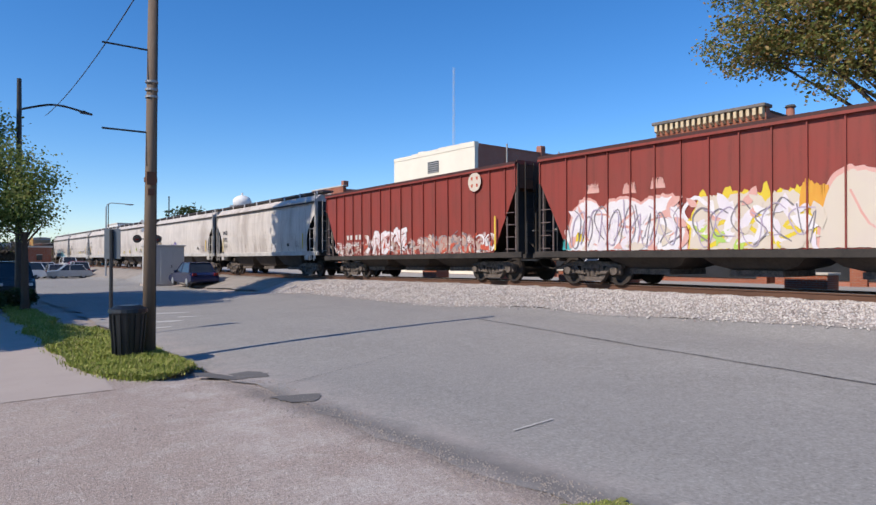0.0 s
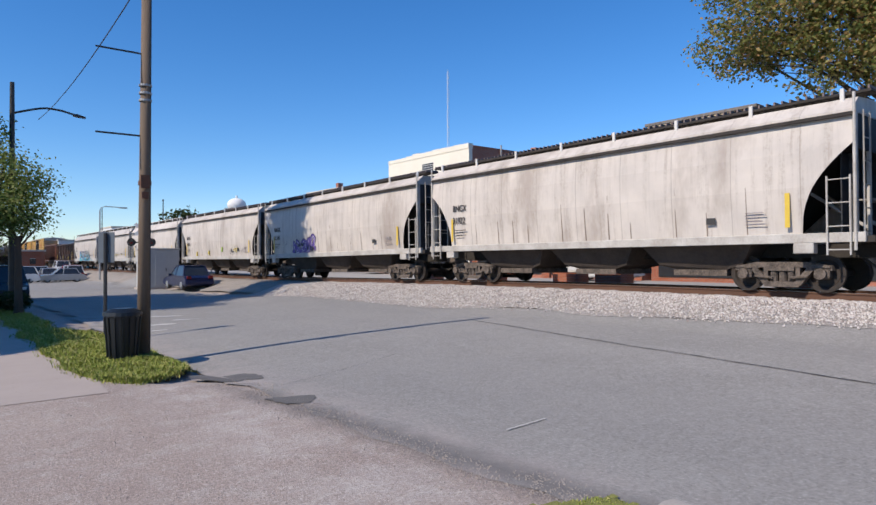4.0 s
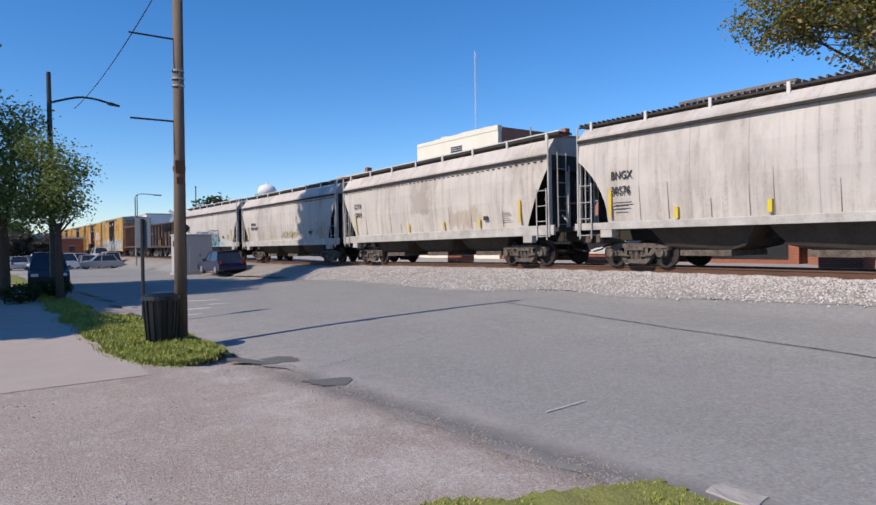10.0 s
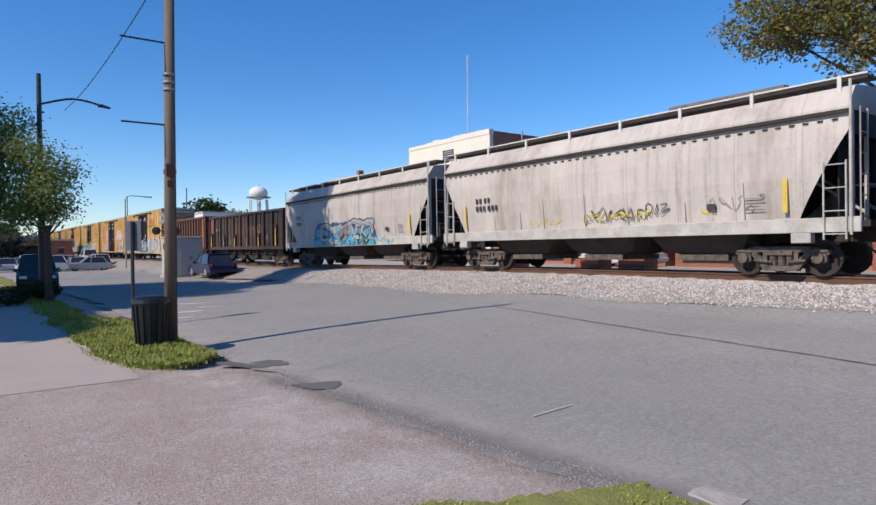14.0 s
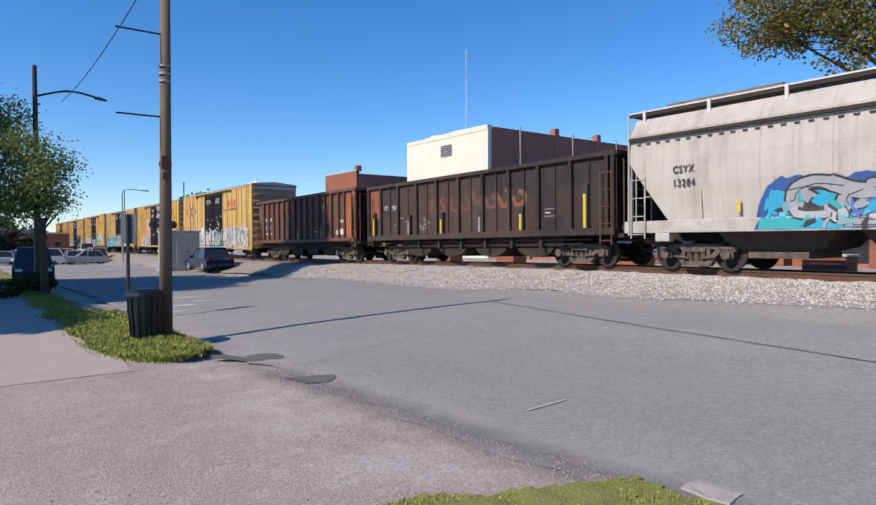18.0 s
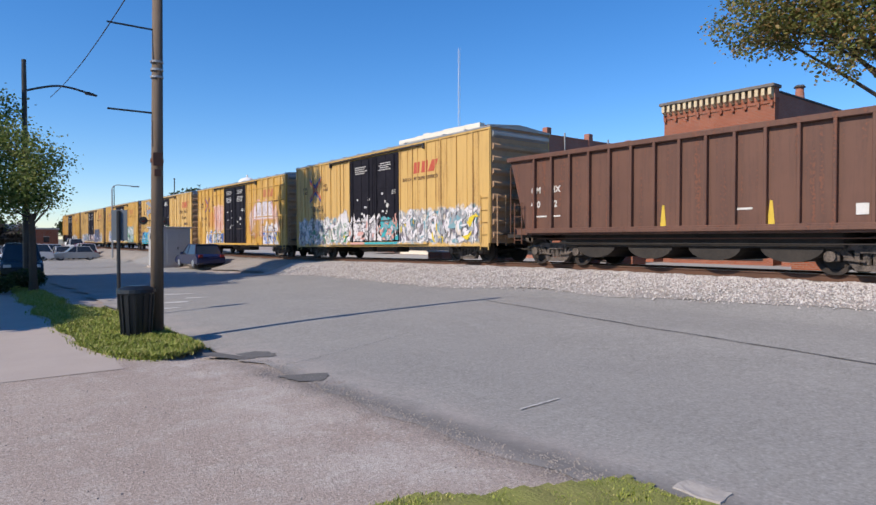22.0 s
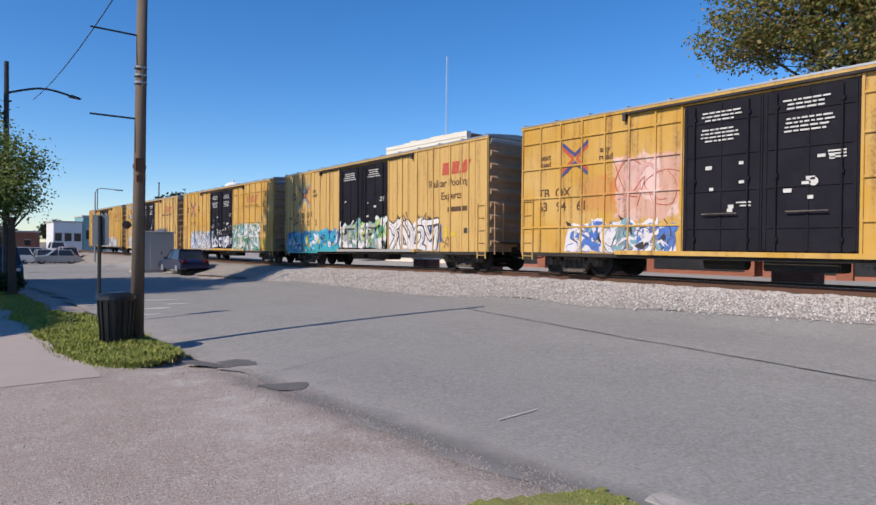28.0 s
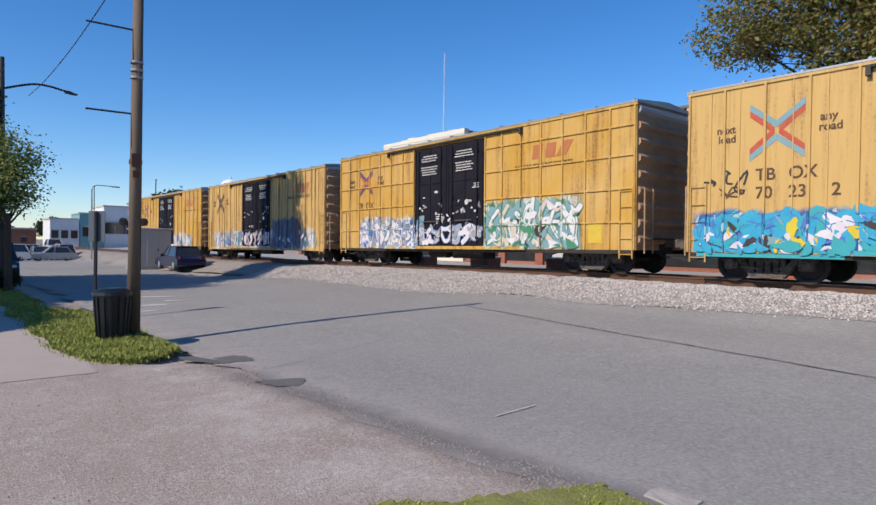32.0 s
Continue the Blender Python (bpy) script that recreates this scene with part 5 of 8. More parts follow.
def utility_pole():
    p = thing("utility_pole", pose(3.10, 12.50, 0.077), "brown weathered timber utility pole in the grass verge", "utility pole")
    bm = rod(bmesh.new(), (0, 0, -.3), (.07, .015, 7.25), .116, 16, .09)
    part("shaft", bm, POLE_WOOD, p, smooth=True)
    for z in (4.16, 5.75):
        bm = rod(bmesh.new(), (-.83, -.02, z), (.05, 0, z + .01), .018, 6)
        part("arm", bm, DARK_METAL, p, "thin dark metal arm")
    bm = bmesh.new()
    for z in (5.0, 5.15, 4.86):
        rod(bm, (.04, 0, z - .02), (.04, 0, z + .02), .118, 16)
    part("band", bm, GALV, p)
    bm = rod(bmesh.new(), (.105, -.04, 0), (.125, -.04, 7.1), .02, 6)
    part("conduit", bm, DARK_METAL, p)
    bm = B(-.08, .08, -.17, -.13, 3.15, 3.4)
    box(bm, -.06, .06, -.165, -.13, 2.95, 3.08)
    part("tag", bm, RUSTY, p, "small rusty tag plates")
    bm = rod(bmesh.new(), (.03, 0, 3.22), (.03, 0, 3.30), .12, 16)
    part("band", bm, RUSTY, p)
    for child in p.children:
        child.data.transform(Matrix.Scale(.956, 4))
    return p


utility_pole()
# wire sagging away from the pole past the street lamp
wire = bmesh.new()
pa, pb = Vector((3.08, 12.52, 6.96)), Vector((3.4, 46.0, 10.0))
pts = []
for i in range(27):
    k = .46 * i / 26
    q = pa.lerp(pb, k)
    q.z -= 1.3 * 4 * k * (1 - k)
    pts.append(q)
rings = []
for q in pts:
    rings.append([wire.verts.new((q.x + .012 * math.cos(a), q.y, q.z + .012 * math.sin(a))) for a in (0, 1.2566, 2.5133, 3.7699, 5.0265)])
for ra, rb in zip(rings, rings[1:]):
    for i in range(5):
        wire.faces.new((ra[i], ra[(i + 1) % 5], rb[(i + 1) % 5], rb[i]))
tagged(part("overhead_wire", wire, BLACK, None), "thin black overhead wire", "wire")


def street_lamp():
    p = thing("street_lamp", pose(2.45, 28.2, 0), "tall dark street lamp with a curved arm beside a tree", "street lamp")
    part("shaft", rod(bmesh.new(), (0, 0, -.1), (-.02, 0, 8.4), .13, 12, .075), DARK_METAL, p)
    pts = []
    for i in range(13):
        k = i / 12
        pts.append((2.15 * k, 0, 7.25 + .42 * math.sin(math.pi * min(1, k * 1.25) / 2) - .30 * max(0, k - .45) ** 1.2 * 1.6))
    part("arm", tube(bmesh.new(), pts, .04, 8), DARK_METAL, p)
    e = pts[-1]
    bm = bmesh.new()
    prism(bm, [(e[0] - .2, e[2] + .04), (e[0] - .05, e[2] + .06), (e[0] + .26, e[2] - .03), (e[0] + .25, e[2] - .07), (e[0] - .15, e[2] - .04)], "y", -.09, .09)
    part("lamp_head", bm, DARK_METAL, p)


street_lamp()

BIN_MAT = plain("bin_plastic", (0.006, 0.008, 0.010), (0.014, 0.016, 0.017), 0.4, scale=3, fine=30)


def waste_bin():
    p = thing("waste_bin", pose(2.69, 12.20, 0.02), "dark plastic waste bin with a lid beside the pole", "waste bin")
    bm = bmesh.new()
    bmesh.ops.create_cone(bm, cap_ends=True, segments=20, radius1=.20, radius2=.25, depth=.76, matrix=Matrix.Translation((0, 0, .40)))
    part("body", bm, BIN_MAT, p)
    for i in range(14):
        a = 2 * math.pi * i / 14
        bm = rod(bmesh.new(), (.212 * math.cos(a), .212 * math.sin(a), .06), (.257 * math.cos(a), .257 * math.sin(a), .74), .014, 5)
        part("slat", bm, BIN_MAT, p)
    bm = rod(bmesh.new(), (0, 0, .77), (0, 0, .83), .285, 22, .275)
    part("rim", bm, BIN_MAT, p)
    bm = bmesh.new()
    bmesh.ops.create_cone(bm, cap_ends=True, segments=20, radius1=.27, radius2=.16, depth=.06, matrix=Matrix.Translation((0, 0, .858)))
    part("lid", bm, BIN_MAT, p)
    for child in p.children:
        child.data.transform(Matrix.Diagonal((1.14, 1.14, 1.02, 1)))


waste_bin()


def road_sign():
    p = thing("road_sign", pose(3.28, 16.6, 0), "grey-backed road sign on a thin steel post", "sign")
    part("post", rod(bmesh.new(), (0, 0, -.2), (0, 0, 2.42), .042, 8), DARK_METAL, p)
    bm = B(-.20, .20, .038, .05, 1.72, 2.44, .004)
    m = Matrix.Rotation(radians(-42), 4, "Z")
    bmesh.ops.transform(bm, matrix=m, verts=bm.verts)
    part("plate", bm, plain("sign_back", (0.115, 0.135, 0.16), (0.085, 0.10, 0.115), 0.5, 0.3), p)


road_sign()

# ---- grass ----
GRASS_BED = plain("grass_bed", (0.19, 0.21, 0.06), (0.27, 0.23, 0.11), 0.95, scale=2.2, fine=35, bump=0.6, dist=0.03, spec=0.1)


def grass_material():
    m, nt, b = blank("grass_blade")
    geo = nt.nodes.new("ShaderNodeNewGeometry")
    col = ramp_n(nt, geo.outputs["Random Per Island"], [(0.0, (0.13, 0.18, 0.03)), (0.45, (0.24, 0.285, 0.05)), (0.75, (0.32, 0.33, 0.075)), (1.0, (0.45, 0.39, 0.18))])
    nt.links.new(col, b.inputs["Base Color"])
    b.inputs["Roughness"].default_value = 0.7
    b.inputs["Specular IOR Level"].default_value = 0.2
    return m


GRASS = grass_material()


def inside_verge(x, y):
    """Grass strip between the pavement and the road, rounded at its near end."""
    xl = 1.75 + .25 * noise.noise((0, y * .6, 2))
    xr = 3.5 + .25 * noise.noise((5, y * .6, 2)) - .9 * smooth01(14.5, 20, y)
    if y < 11.0:
        k = max(0.0, (y - 9.75) / 1.25)
        mid = 2.45
        xl, xr = mid - (mid - xl) * math.sqrt(k), mid + (xr - mid) * math.sqrt(k)
    return xl < x < xr and 9.75 < y < 60


def inside_near(x, y):
    """Grass in front of the camera at the road's edge."""
    edge = 3.50 - .42 * (x - 2.3) - .22 * max(0, 2.2 - x) ** 2 + .16 * noise.noise((x * 2.2, 4, 0))
    foot = -1.6 + .5 * noise.noise((x * .9, 7, 0)) + .2 * (x - 1.5) ** 2
    return foot < y < edge and x < 3.95 + .1 * noise.noise((y * 3, 1, 0)) - .25 * max(0, 1 - y) and x > -1.2 + .5 * noise.noise((y * .8, 3, 0)) + .1 * (y - 1) ** 2


def grass_patch(name, inside, x0, x1, y0, y1, count, hmin, hmax, label, dens=None, seed=1):
    rng = random.Random(seed)
    verts, faces = [], []
    made = 0
    for _ in range(count * 3):
        if made >= count:
            break
        x = rng.uniform(x0, x1)
        y = y0 + (y1 - y0) * (rng.random() ** (dens or 1))
        if not inside(x, y):
            continue
        if noise.noise((x * 1.6, y * 1.6, 9)) + rng.random() * 1.2 < 0.1:
            continue
        made += 1
        h = rng.uniform(hmin, hmax) * (0.7 + .6 * abs(noise.noise((x * 2, y * 2, 4))))
        a, lean = rng.uniform(0, 6.3), rng.uniform(.15, .9) * h
        w = rng.uniform(.0025, .0055) * (1 + y * .07)
        z = ground_z(x, y) + .0
        dx, dy = math.cos(a), math.sin(a)
        k = len(verts)
        verts += [(x - dy * w, y + dx * w, z), (x + dy * w, y - dx * w, z), (x + dx * lean * .4 + dy * w * .7, y + dy * lean * .4 - dx * w * .7, z + h * .65), (x + dx * lean * .4 - dy * w * .7, y + dy * lean * .4 + dx * w * .7, z + h * .65), (x + dx * lean, y + dy * lean, z + h)]
        faces += [(k, k + 1, k + 2, k + 3), (k + 3, k + 2, k + 4)]
    me = bpy.data.meshes.new(name)
    me.from_pydata(verts, [], faces)
    me.materials.append(GRASS)
    tagged(new(name, me), label, "grass", "", "stuff")


def bed_of(name, inside, x0, x1, y0, y1, step, label):
    bm = bmesh.new()
    cache = {}

    def vert(i, j):
        if (i, j) not in cache:
            x, y = x0 + i * step, y0 + j * step
            cache[i, j] = bm.verts.new((x, y, ground_z(x, y) + .022 + .02 * noise.noise((x * 4, y * 4, 0))))
        return cache[i, j]
    for i in range(int((x1 - x0) / step)):
        for j in range(int((y1 - y0) / step)):
            if inside(x0 + (i + .5) * step, y0 + (j + .5) * step):
                bm.faces.new((vert(i, j), vert(i + 1, j), vert(i + 1, j + 1), vert(i, j + 1)))
    tagged(part(name, bm, GRASS_BED, None), label, "grass", "", "structure")


bed_of("ground_verge", inside_verge, 1.2, 4.0, 9.6, 60, .10, "short dry grass roots of the verge")
bed_of("ground_near_verge", inside_near, -1.9, 4.1, -2.2, 4.2, .06, "short dry grass roots at the lot's edge")
grass_patch("grass_verge", inside_verge, 1.3, 3.9, 9.7, 40, 60000, .05, .13, "bright green unmown verge grass", 2.2, 1)
grass_patch("grass_strays", lambda x, y: any(inside_verge(x + a, y + b) for a, b in ((.14, 0), (-.14, 0), (0, .18))) and not inside_verge(x, y), 1.0, 4.1, 9.4, 24, 2600, .03, .07, "stray tufts round the edge of the verge", 1.6, 5)
grass_patch("grass_near", inside_near, .4, 4.05, 1.6, 4.1, 30000, .015, .045, "short green and straw-coloured grass", None, 2)

# ---- trees ----
BARK = plain("bark", (0.085, 0.062, 0.045), (0.045, 0.034, 0.026), 0.95, scale=3, fine=20, stretch=(2, 2, .4), bump=0.5, dist=.03)


def leaf_material(name, cols):
    m, nt, b = blank(name)
    geo = nt.nodes.new("ShaderNodeNewGeometry")
    col = ramp_n(nt, geo.outputs["Random Per Island"], [(i / (len(cols) - 1), c) for i, c in enumerate(cols)])
    nt.links.new(col, b.inputs["Base Color"])
    b.inputs["Roughness"].default_value = 0.6
    b.inputs["Specular IOR Level"].default_value = 0.25
    tr = nd(nt, "BsdfTranslucent", Color=col)
    mx = nd(nt, "MixShader", Fac=0.42)
    nt.links.new(b.outputs[0], mx.inputs[1])
    nt.links.new(tr.outputs[0], mx.inputs[2])
    nt.links.new(mx.outputs[0], nt.nodes["Material Output"].inputs[0])
    return m


LEAF_GREEN = leaf_material("leaf_green", [(0.08, 0.135, 0.035), (0.145, 0.215, 0.055), (0.21, 0.26, 0.075), (0.29, 0.295, 0.11)])
LEAF_TURN = leaf_material("leaf_turning", [(0.12, 0.16, 0.045), (0.20, 0.225, 0.065), (0.30, 0.25, 0.085), (0.38, 0.23, 0.10)])
LEAF_FAR = leaf_material("leaf_far", [(0.022, 0.045, 0.014), (0.040, 0.065, 0.020), (0.06, 0.075, 0.025)])


def tree(name, x, y, trunk_r, trunk_h, blobs, leaves, size, leafmat, label, seed, z0=None, limb=True):
    """Tapered trunk, limbs to each clump, and a ragged crown of small leaves. blobs: (dx, dy, z, rx, ry, rz)."""
    rng = random.Random(seed)
    z0 = ground_z(x, y) if z0 is None else z0
    t = thing(name, pose(x, y, z0), label, "tree")
    bm = bmesh.new()
    bend = Vector((rng.uniform(-.2, .2), rng.uniform(-.2, .2), 0))
    top = Vector((0, 0, trunk_h)) + bend
    rod(bm, (0, 0, -.15), (0, 0, .35), trunk_r * 1.45, 10, trunk_r * 1.05)
    rod(bm, (0, 0, .3), top * .55, trunk_r * 1.05, 10, trunk_r * .9)
    rod(bm, top * .54, top, trunk_r * .9, 10, trunk_r * .7)
    part("trunk", bm, BARK, t)
    for dx, dy, z, rx, ry, rz in blobs:
        bm = bmesh.new()
        c = Vector((dx, dy, z))
        mid = top.lerp(c, .5) + Vector((rng.uniform(-.4, .4), rng.uniform(-.4, .4), -.15 * rz))
        rod(bm, top * rng.uniform(.75, .98), mid, trunk_r * .30, 6, trunk_r * .20)
        rod(bm, mid, c, trunk_r * .20, 6, trunk_r * .08)
        for _ in range(6):
            e = c + Vector((rng.uniform(-rx, rx), rng.uniform(-ry, ry), rng.uniform(-rz, rz))) * .85
            rod(bm, mid.lerp(c, rng.uniform(.3, 1)), e, trunk_r * .10, 4, trunk_r * .03)
        part("limb", bm, BARK, t)
    verts, faces = [], []
    total = sum(b[3] * b[4] * b[5] for b in blobs)
    for dx, dy, z, rx, ry, rz in blobs:
        n = int(leaves * rx * ry * rz / total)
        tufts = []
        for _ in range(max(6, n // 45)):
            u = Vector((rng.gauss(0, 1), rng.gauss(0, 1), rng.gauss(0, 1))).normalized() * rng.random() ** .38
            tufts.append(Vector((dx + u.x * rx, dy + u.y * ry, z + u.z * rz)))
        s = max(.25, .22 * min(rx, ry, rz))
        for _ in range(n):
            c = rng.choice(tufts)
            p = c + Vector((rng.gauss(0, s), rng.gauss(0, s), rng.gauss(0, s * .8)))
            a = Vector((rng.uniform(-1, 1), rng.uniform(-1, 1), rng.uniform(-.8, .4))).normalized()
            b = a.cross(Vector((rng.uniform(-1, 1), rng.uniform(-1, 1), rng.uniform(-1, 1)))).normalized()
            k = len(verts)
            L = size * rng.uniform(.6, 1.35)
            w = L * .33
            verts += [p, p + a * L * .45 + b * w, p + a * L, p + a * L * .45 - b * w]
            faces.append((k, k + 1, k + 2, k + 3))
    me = bpy.data.meshes.new("crown")
    me.from_pydata([tuple(v) for v in verts], [], faces)
    me.materials.append(leafmat)
    ob = new("crown", me)
    ob.parent = t
    return t


tree("verge_tree", 2.35, 25.0, .12, 2.6, [(-.1, 0, 3.5, .95, 1.0, .75), (.1, .2, 4.4, .8, .85, .75), (-.4, .2, 5.0, .65, .65, .55), (.3, -.1, 3.2, .55, .6, .45), (-.6, .3, 2.9, .75, .8, .5)], 8000, .10, LEAF_GREEN, "small green street tree with a ragged crown", 11)
tree("verge_tree", 0.9, 27.5, .17, 3.0, [(0, 0, 4.2, 1.7, 1.8, 1.3), (.2, .4, 6.0, 1.4, 1.5, 1.2), (-.8, 0, 5.0, 1.6, 1.5, 1.4), (.2, -.4, 3.4, 1.1, 1.1, .7), (-.4, .2, 3.1, 1.2, 1.2, .7)], 13000, .125, LEAF_GREEN, "leafy green street tree in shade", 12)


def shrub(x, y, rx, ry, h, count, label, seed):
    rng = random.Random(seed)
    t = thing("shrub", pose(x, y, ground_z(x, y)), label, "shrub")
    bm = bmesh.new()
    for _ in range(9):
        rod(bm, (0, 0, -.05), (rng.uniform(-rx, rx) * .7, rng.uniform(-ry, ry) * .7, h * rng.uniform(.5, .9)), .018, 5, .006)
    part("stem", bm, BARK, t)
    verts, faces = [], []
    for _ in range(count):
        u = Vector((rng.gauss(0, 1), rng.gauss(0, 1), rng.gauss(0, 1))).normalized() * rng.uniform(.6, 1.05)
        p = Vector((u.x * rx, u.y * ry, h * .52 + u.z * h * .5))
        a = Vector((rng.uniform(-1, 1), rng.uniform(-1, 1), rng.uniform(-.6, .6))).normalized()
        b = a.cross(Vector((rng.uniform(-1, 1), rng.uniform(-1, 1), 1))).normalized()
        k = len(verts)
        L = rng.uniform(.06, .13)
        verts += [p, p + a * L * .5 + b * L * .35, p + a * L, p + a * L * .5 - b * L * .35]
        faces.append((k, k + 1, k + 2, k + 3))
    me = bpy.data.meshes.new("foliage")
    me.from_pydata([tuple(v) for v in verts], [], faces)
    me.materials.append(LEAF_FAR)
    ob = new("foliage", me)
    ob.parent = t


shrub(2.3, 26.6, .6, .5, .7, 1400, "dark green shrub at the foot of a tree", 5)
shrub(1.2, 24.5, .6, .6, .6, 1200, "low dark green shrub in the verge", 6)
tree("shade_tree", -3.6, 31.4, .36, 4.5, [(0, 0, 7.5, 3.4, 3.2, 2.6), (.8, .8, 10.6, 2.8, 2.8, 2.2), (-1.5, -.6, 9.0, 2.8, 2.6, 2.2), (0, 1.5, 13.4, 2.2, 2.4, 1.9), (0, 1.9, 16.4, 2.1, 2.7, 1.8), (0, 1.9, 18.8, 1.9, 2.6, 1.6), (0, 1.6, 20.3, 1.3, 1.8, 1.0)], 34000, .38, LEAF_GREEN, "tall spreading green shade tree", 13)
tree("shade_tree", -4.5, 36.0, .32, 4.0, [(0, 0, 7.0, 3.2, 3.2, 2.4), (.8, .8, 9.6, 2.6, 2.6, 2.0), (-1.5, -.6, 8.0, 2.6, 2.6, 2.0)], 12000, .36, LEAF_GREEN, "spreading green shade tree", 14)
tree("shade_tree", -7.1, 17.2, .22, 3.0, [(.2, -.6, 6.2, 1.2, 1.7, 1.0), (.2, 1.4, 6.4, 1.2, 1.6, .9), (.1, 3.4, 6.5, 1.3, 1.5, 1.0), (0, 5.4, 6.3, 1.4, 1.4, 1.0)], 14000, .3, LEAF_GREEN, "green tree beside the pavement", 17)
tree("shade_tree", -4.6, 27.2, .28, 4.0, [(0, 0, 7.0, 2.4, 2.6, 1.6), (0, 1.3, 9.4, 2.4, 2.2, 1.8), (.4, 3.0, 11.4, 2.0, 2.0, 1.5), (0, -3.8, 6.2, 1.7, 1.9, 1.0), (.6, -1.4, 7.2, 1.8, 1.8, 1.1), (0, -5.4, 5.9, 1.4, 1.4, .9)], 36000, .36, LEAF_GREEN, "tall green shade tree beside the pavement", 18)
tree("shade_tree", -6.6, 25.2, .25, 3.2, [(0, 0, 5.4, 2.2, 2.4, 1.7), (.6, 1.5, 7.2, 1.9, 1.9, 1.5), (.3, -2.0, 6.2, 1.8, 1.8, 1.4), (0, 3.5, 5.6, 1.8, 2.0, 1.4)], 20000, .32, LEAF_GREEN, "spreading green tree beside the pavement", 16)
tree("street_tree", 25.0, 5.6, .30, 4.5, [(0, 4.6, 10.2, 2.4, 2.6, 1.7), (.2, 6.6, 9.6, 1.6, 1.5, 1.3), (0, 2.0, 9.8, 2.4, 2.4, 2.0), (0, 4.0, 12.8, 2.6, 2.8, 1.8), (.2, 0, 8.6, 2.2, 2.2, 1.8), (0, -1.0, 12.0, 2.8, 2.8, 2.2), (0, 6.2, 11.9, 1.4, 1.5, 1.1), (-.4, 3.0, 8.4, 1.2, 1.4, .8), (-.3, 1.2, 7.9, 1.6, 1.6, 1.0), (0, 2.2, 11.2, 2.4, 2.4, 1.6), (0, .2, 6.9, 1.4, 1.6, .9), (-.2, 2.6, 7.6, 1.5, 1.7, .8), (-.5, 1.0, 9.6, 1.6, 2.0, 1.3), (-.4, 4.6, 8.9, 1.5, 1.6, .8), (-.3, 0.0, 7.6, 1.4, 1.6, 1.0), (-.5, -.8, 8.6, 1.6, 1.8, 1.2), (-.6, .6, 8.2, 1.2, 1.5, .9)], 62000, .15, LEAF_TURN, "broad tree with green and rusty autumn leaves", 15)

# ---- across the track ----
CREAM = plain("cream_render", (0.72, 0.68, 0.58), (0.60, 0.56, 0.47), 0.85, scale=0.5, fine=12, bump=0.15, spec=0.2)
COPING = plain("coping_stone", (0.50, 0.47, 0.42), (0.36, 0.33, 0.29), 0.85, scale=2)
GLASS = plain("dark_window", (0.02, 0.022, 0.026), (0.045, 0.05, 0.055), 0.12, scale=1, bump=0, spec=0.7)
TARROOF = plain("tar_roof", (0.06, 0.058, 0.056), (0.1, 0.095, 0.09), 0.9)


def brick_material(name, a, b_, mortar):
    m, nt, b = blank(name)
    tc = nt.nodes.new("ShaderNodeTexCoord")
    sep = nd(nt, "SeparateXYZ", Vector=tc.outputs["Object"])
    xy = math_n(nt, "ADD", sep.outputs["X"], sep.outputs["Y"])
    cmb = nd(nt, "CombineXYZ", X=xy, Y=sep.outputs["Z"], Z=0.0)
    br = nd(nt, "TexBrick", Vector=cmb.outputs[0], Color1=(*a, 1), Color2=(*b_, 1), Mortar=(*mortar, 1), Scale=1.0)
    br.inputs["Brick Width"].default_value, br.inputs["Row Height"].default_value, br.inputs["Mortar Size"].default_value = 0.215, 0.075, 0.009
    big = noise_n(nt, coords(nt), 0.6, 5)
    col = mix_n(nt, math_n(nt, "MULTIPLY", ramp_n(nt, big, [(0.42, (0, 0, 0)), (0.7, (1, 1, 1))]), 0.4), br.outputs["Color"], tuple(c * .55 for c in a))
    nt.links.new(col, b.inputs["Base Color"])
    b.inputs["Roughness"].default_value = 0.9
    b.inputs["Specular IOR Level"].default_value = 0.2
    bump_n(nt, b, br.outputs["Fac"], 0.25, -0.01)
    return m


BRICK = brick_material("red_brick", (0.33, 0.095, 0.045), (0.26, 0.075, 0.04), (0.25, 0.2, 0.17))
BRICK_DARK = brick_material("brown_brick", (0.42, 0.165, 0.115), (0.35, 0.135, 0.095), (0.31, 0.21, 0.17))


def window_unit(parent, x, y, z, w, h, frame_mat):
    win = part("window", B(x - .02, x + .06, y - w / 2, y + w / 2, z, z + h), GLASS, parent, "dark sash window")
    bm = bmesh.new()
    for a, b, c, d in ((y - w / 2 - .06, y - w / 2, z - .06, z + h + .06), (y + w / 2, y + w / 2 + .06, z - .06, z + h + .06), (y - w / 2, y + w / 2, z + h, z + h + .06), (y - w / 2, y + w / 2, z + h / 2 - .03, z + h / 2 + .03)):
        box(bm, x - .05, x + .03, a, b, c, d)
    part("frame", bm, frame_mat, win)
    part("sill", B(x - .12, x + .03, y - w / 2 - .1, y + w / 2 + .1, z - .14, z - .06), COPING, win)


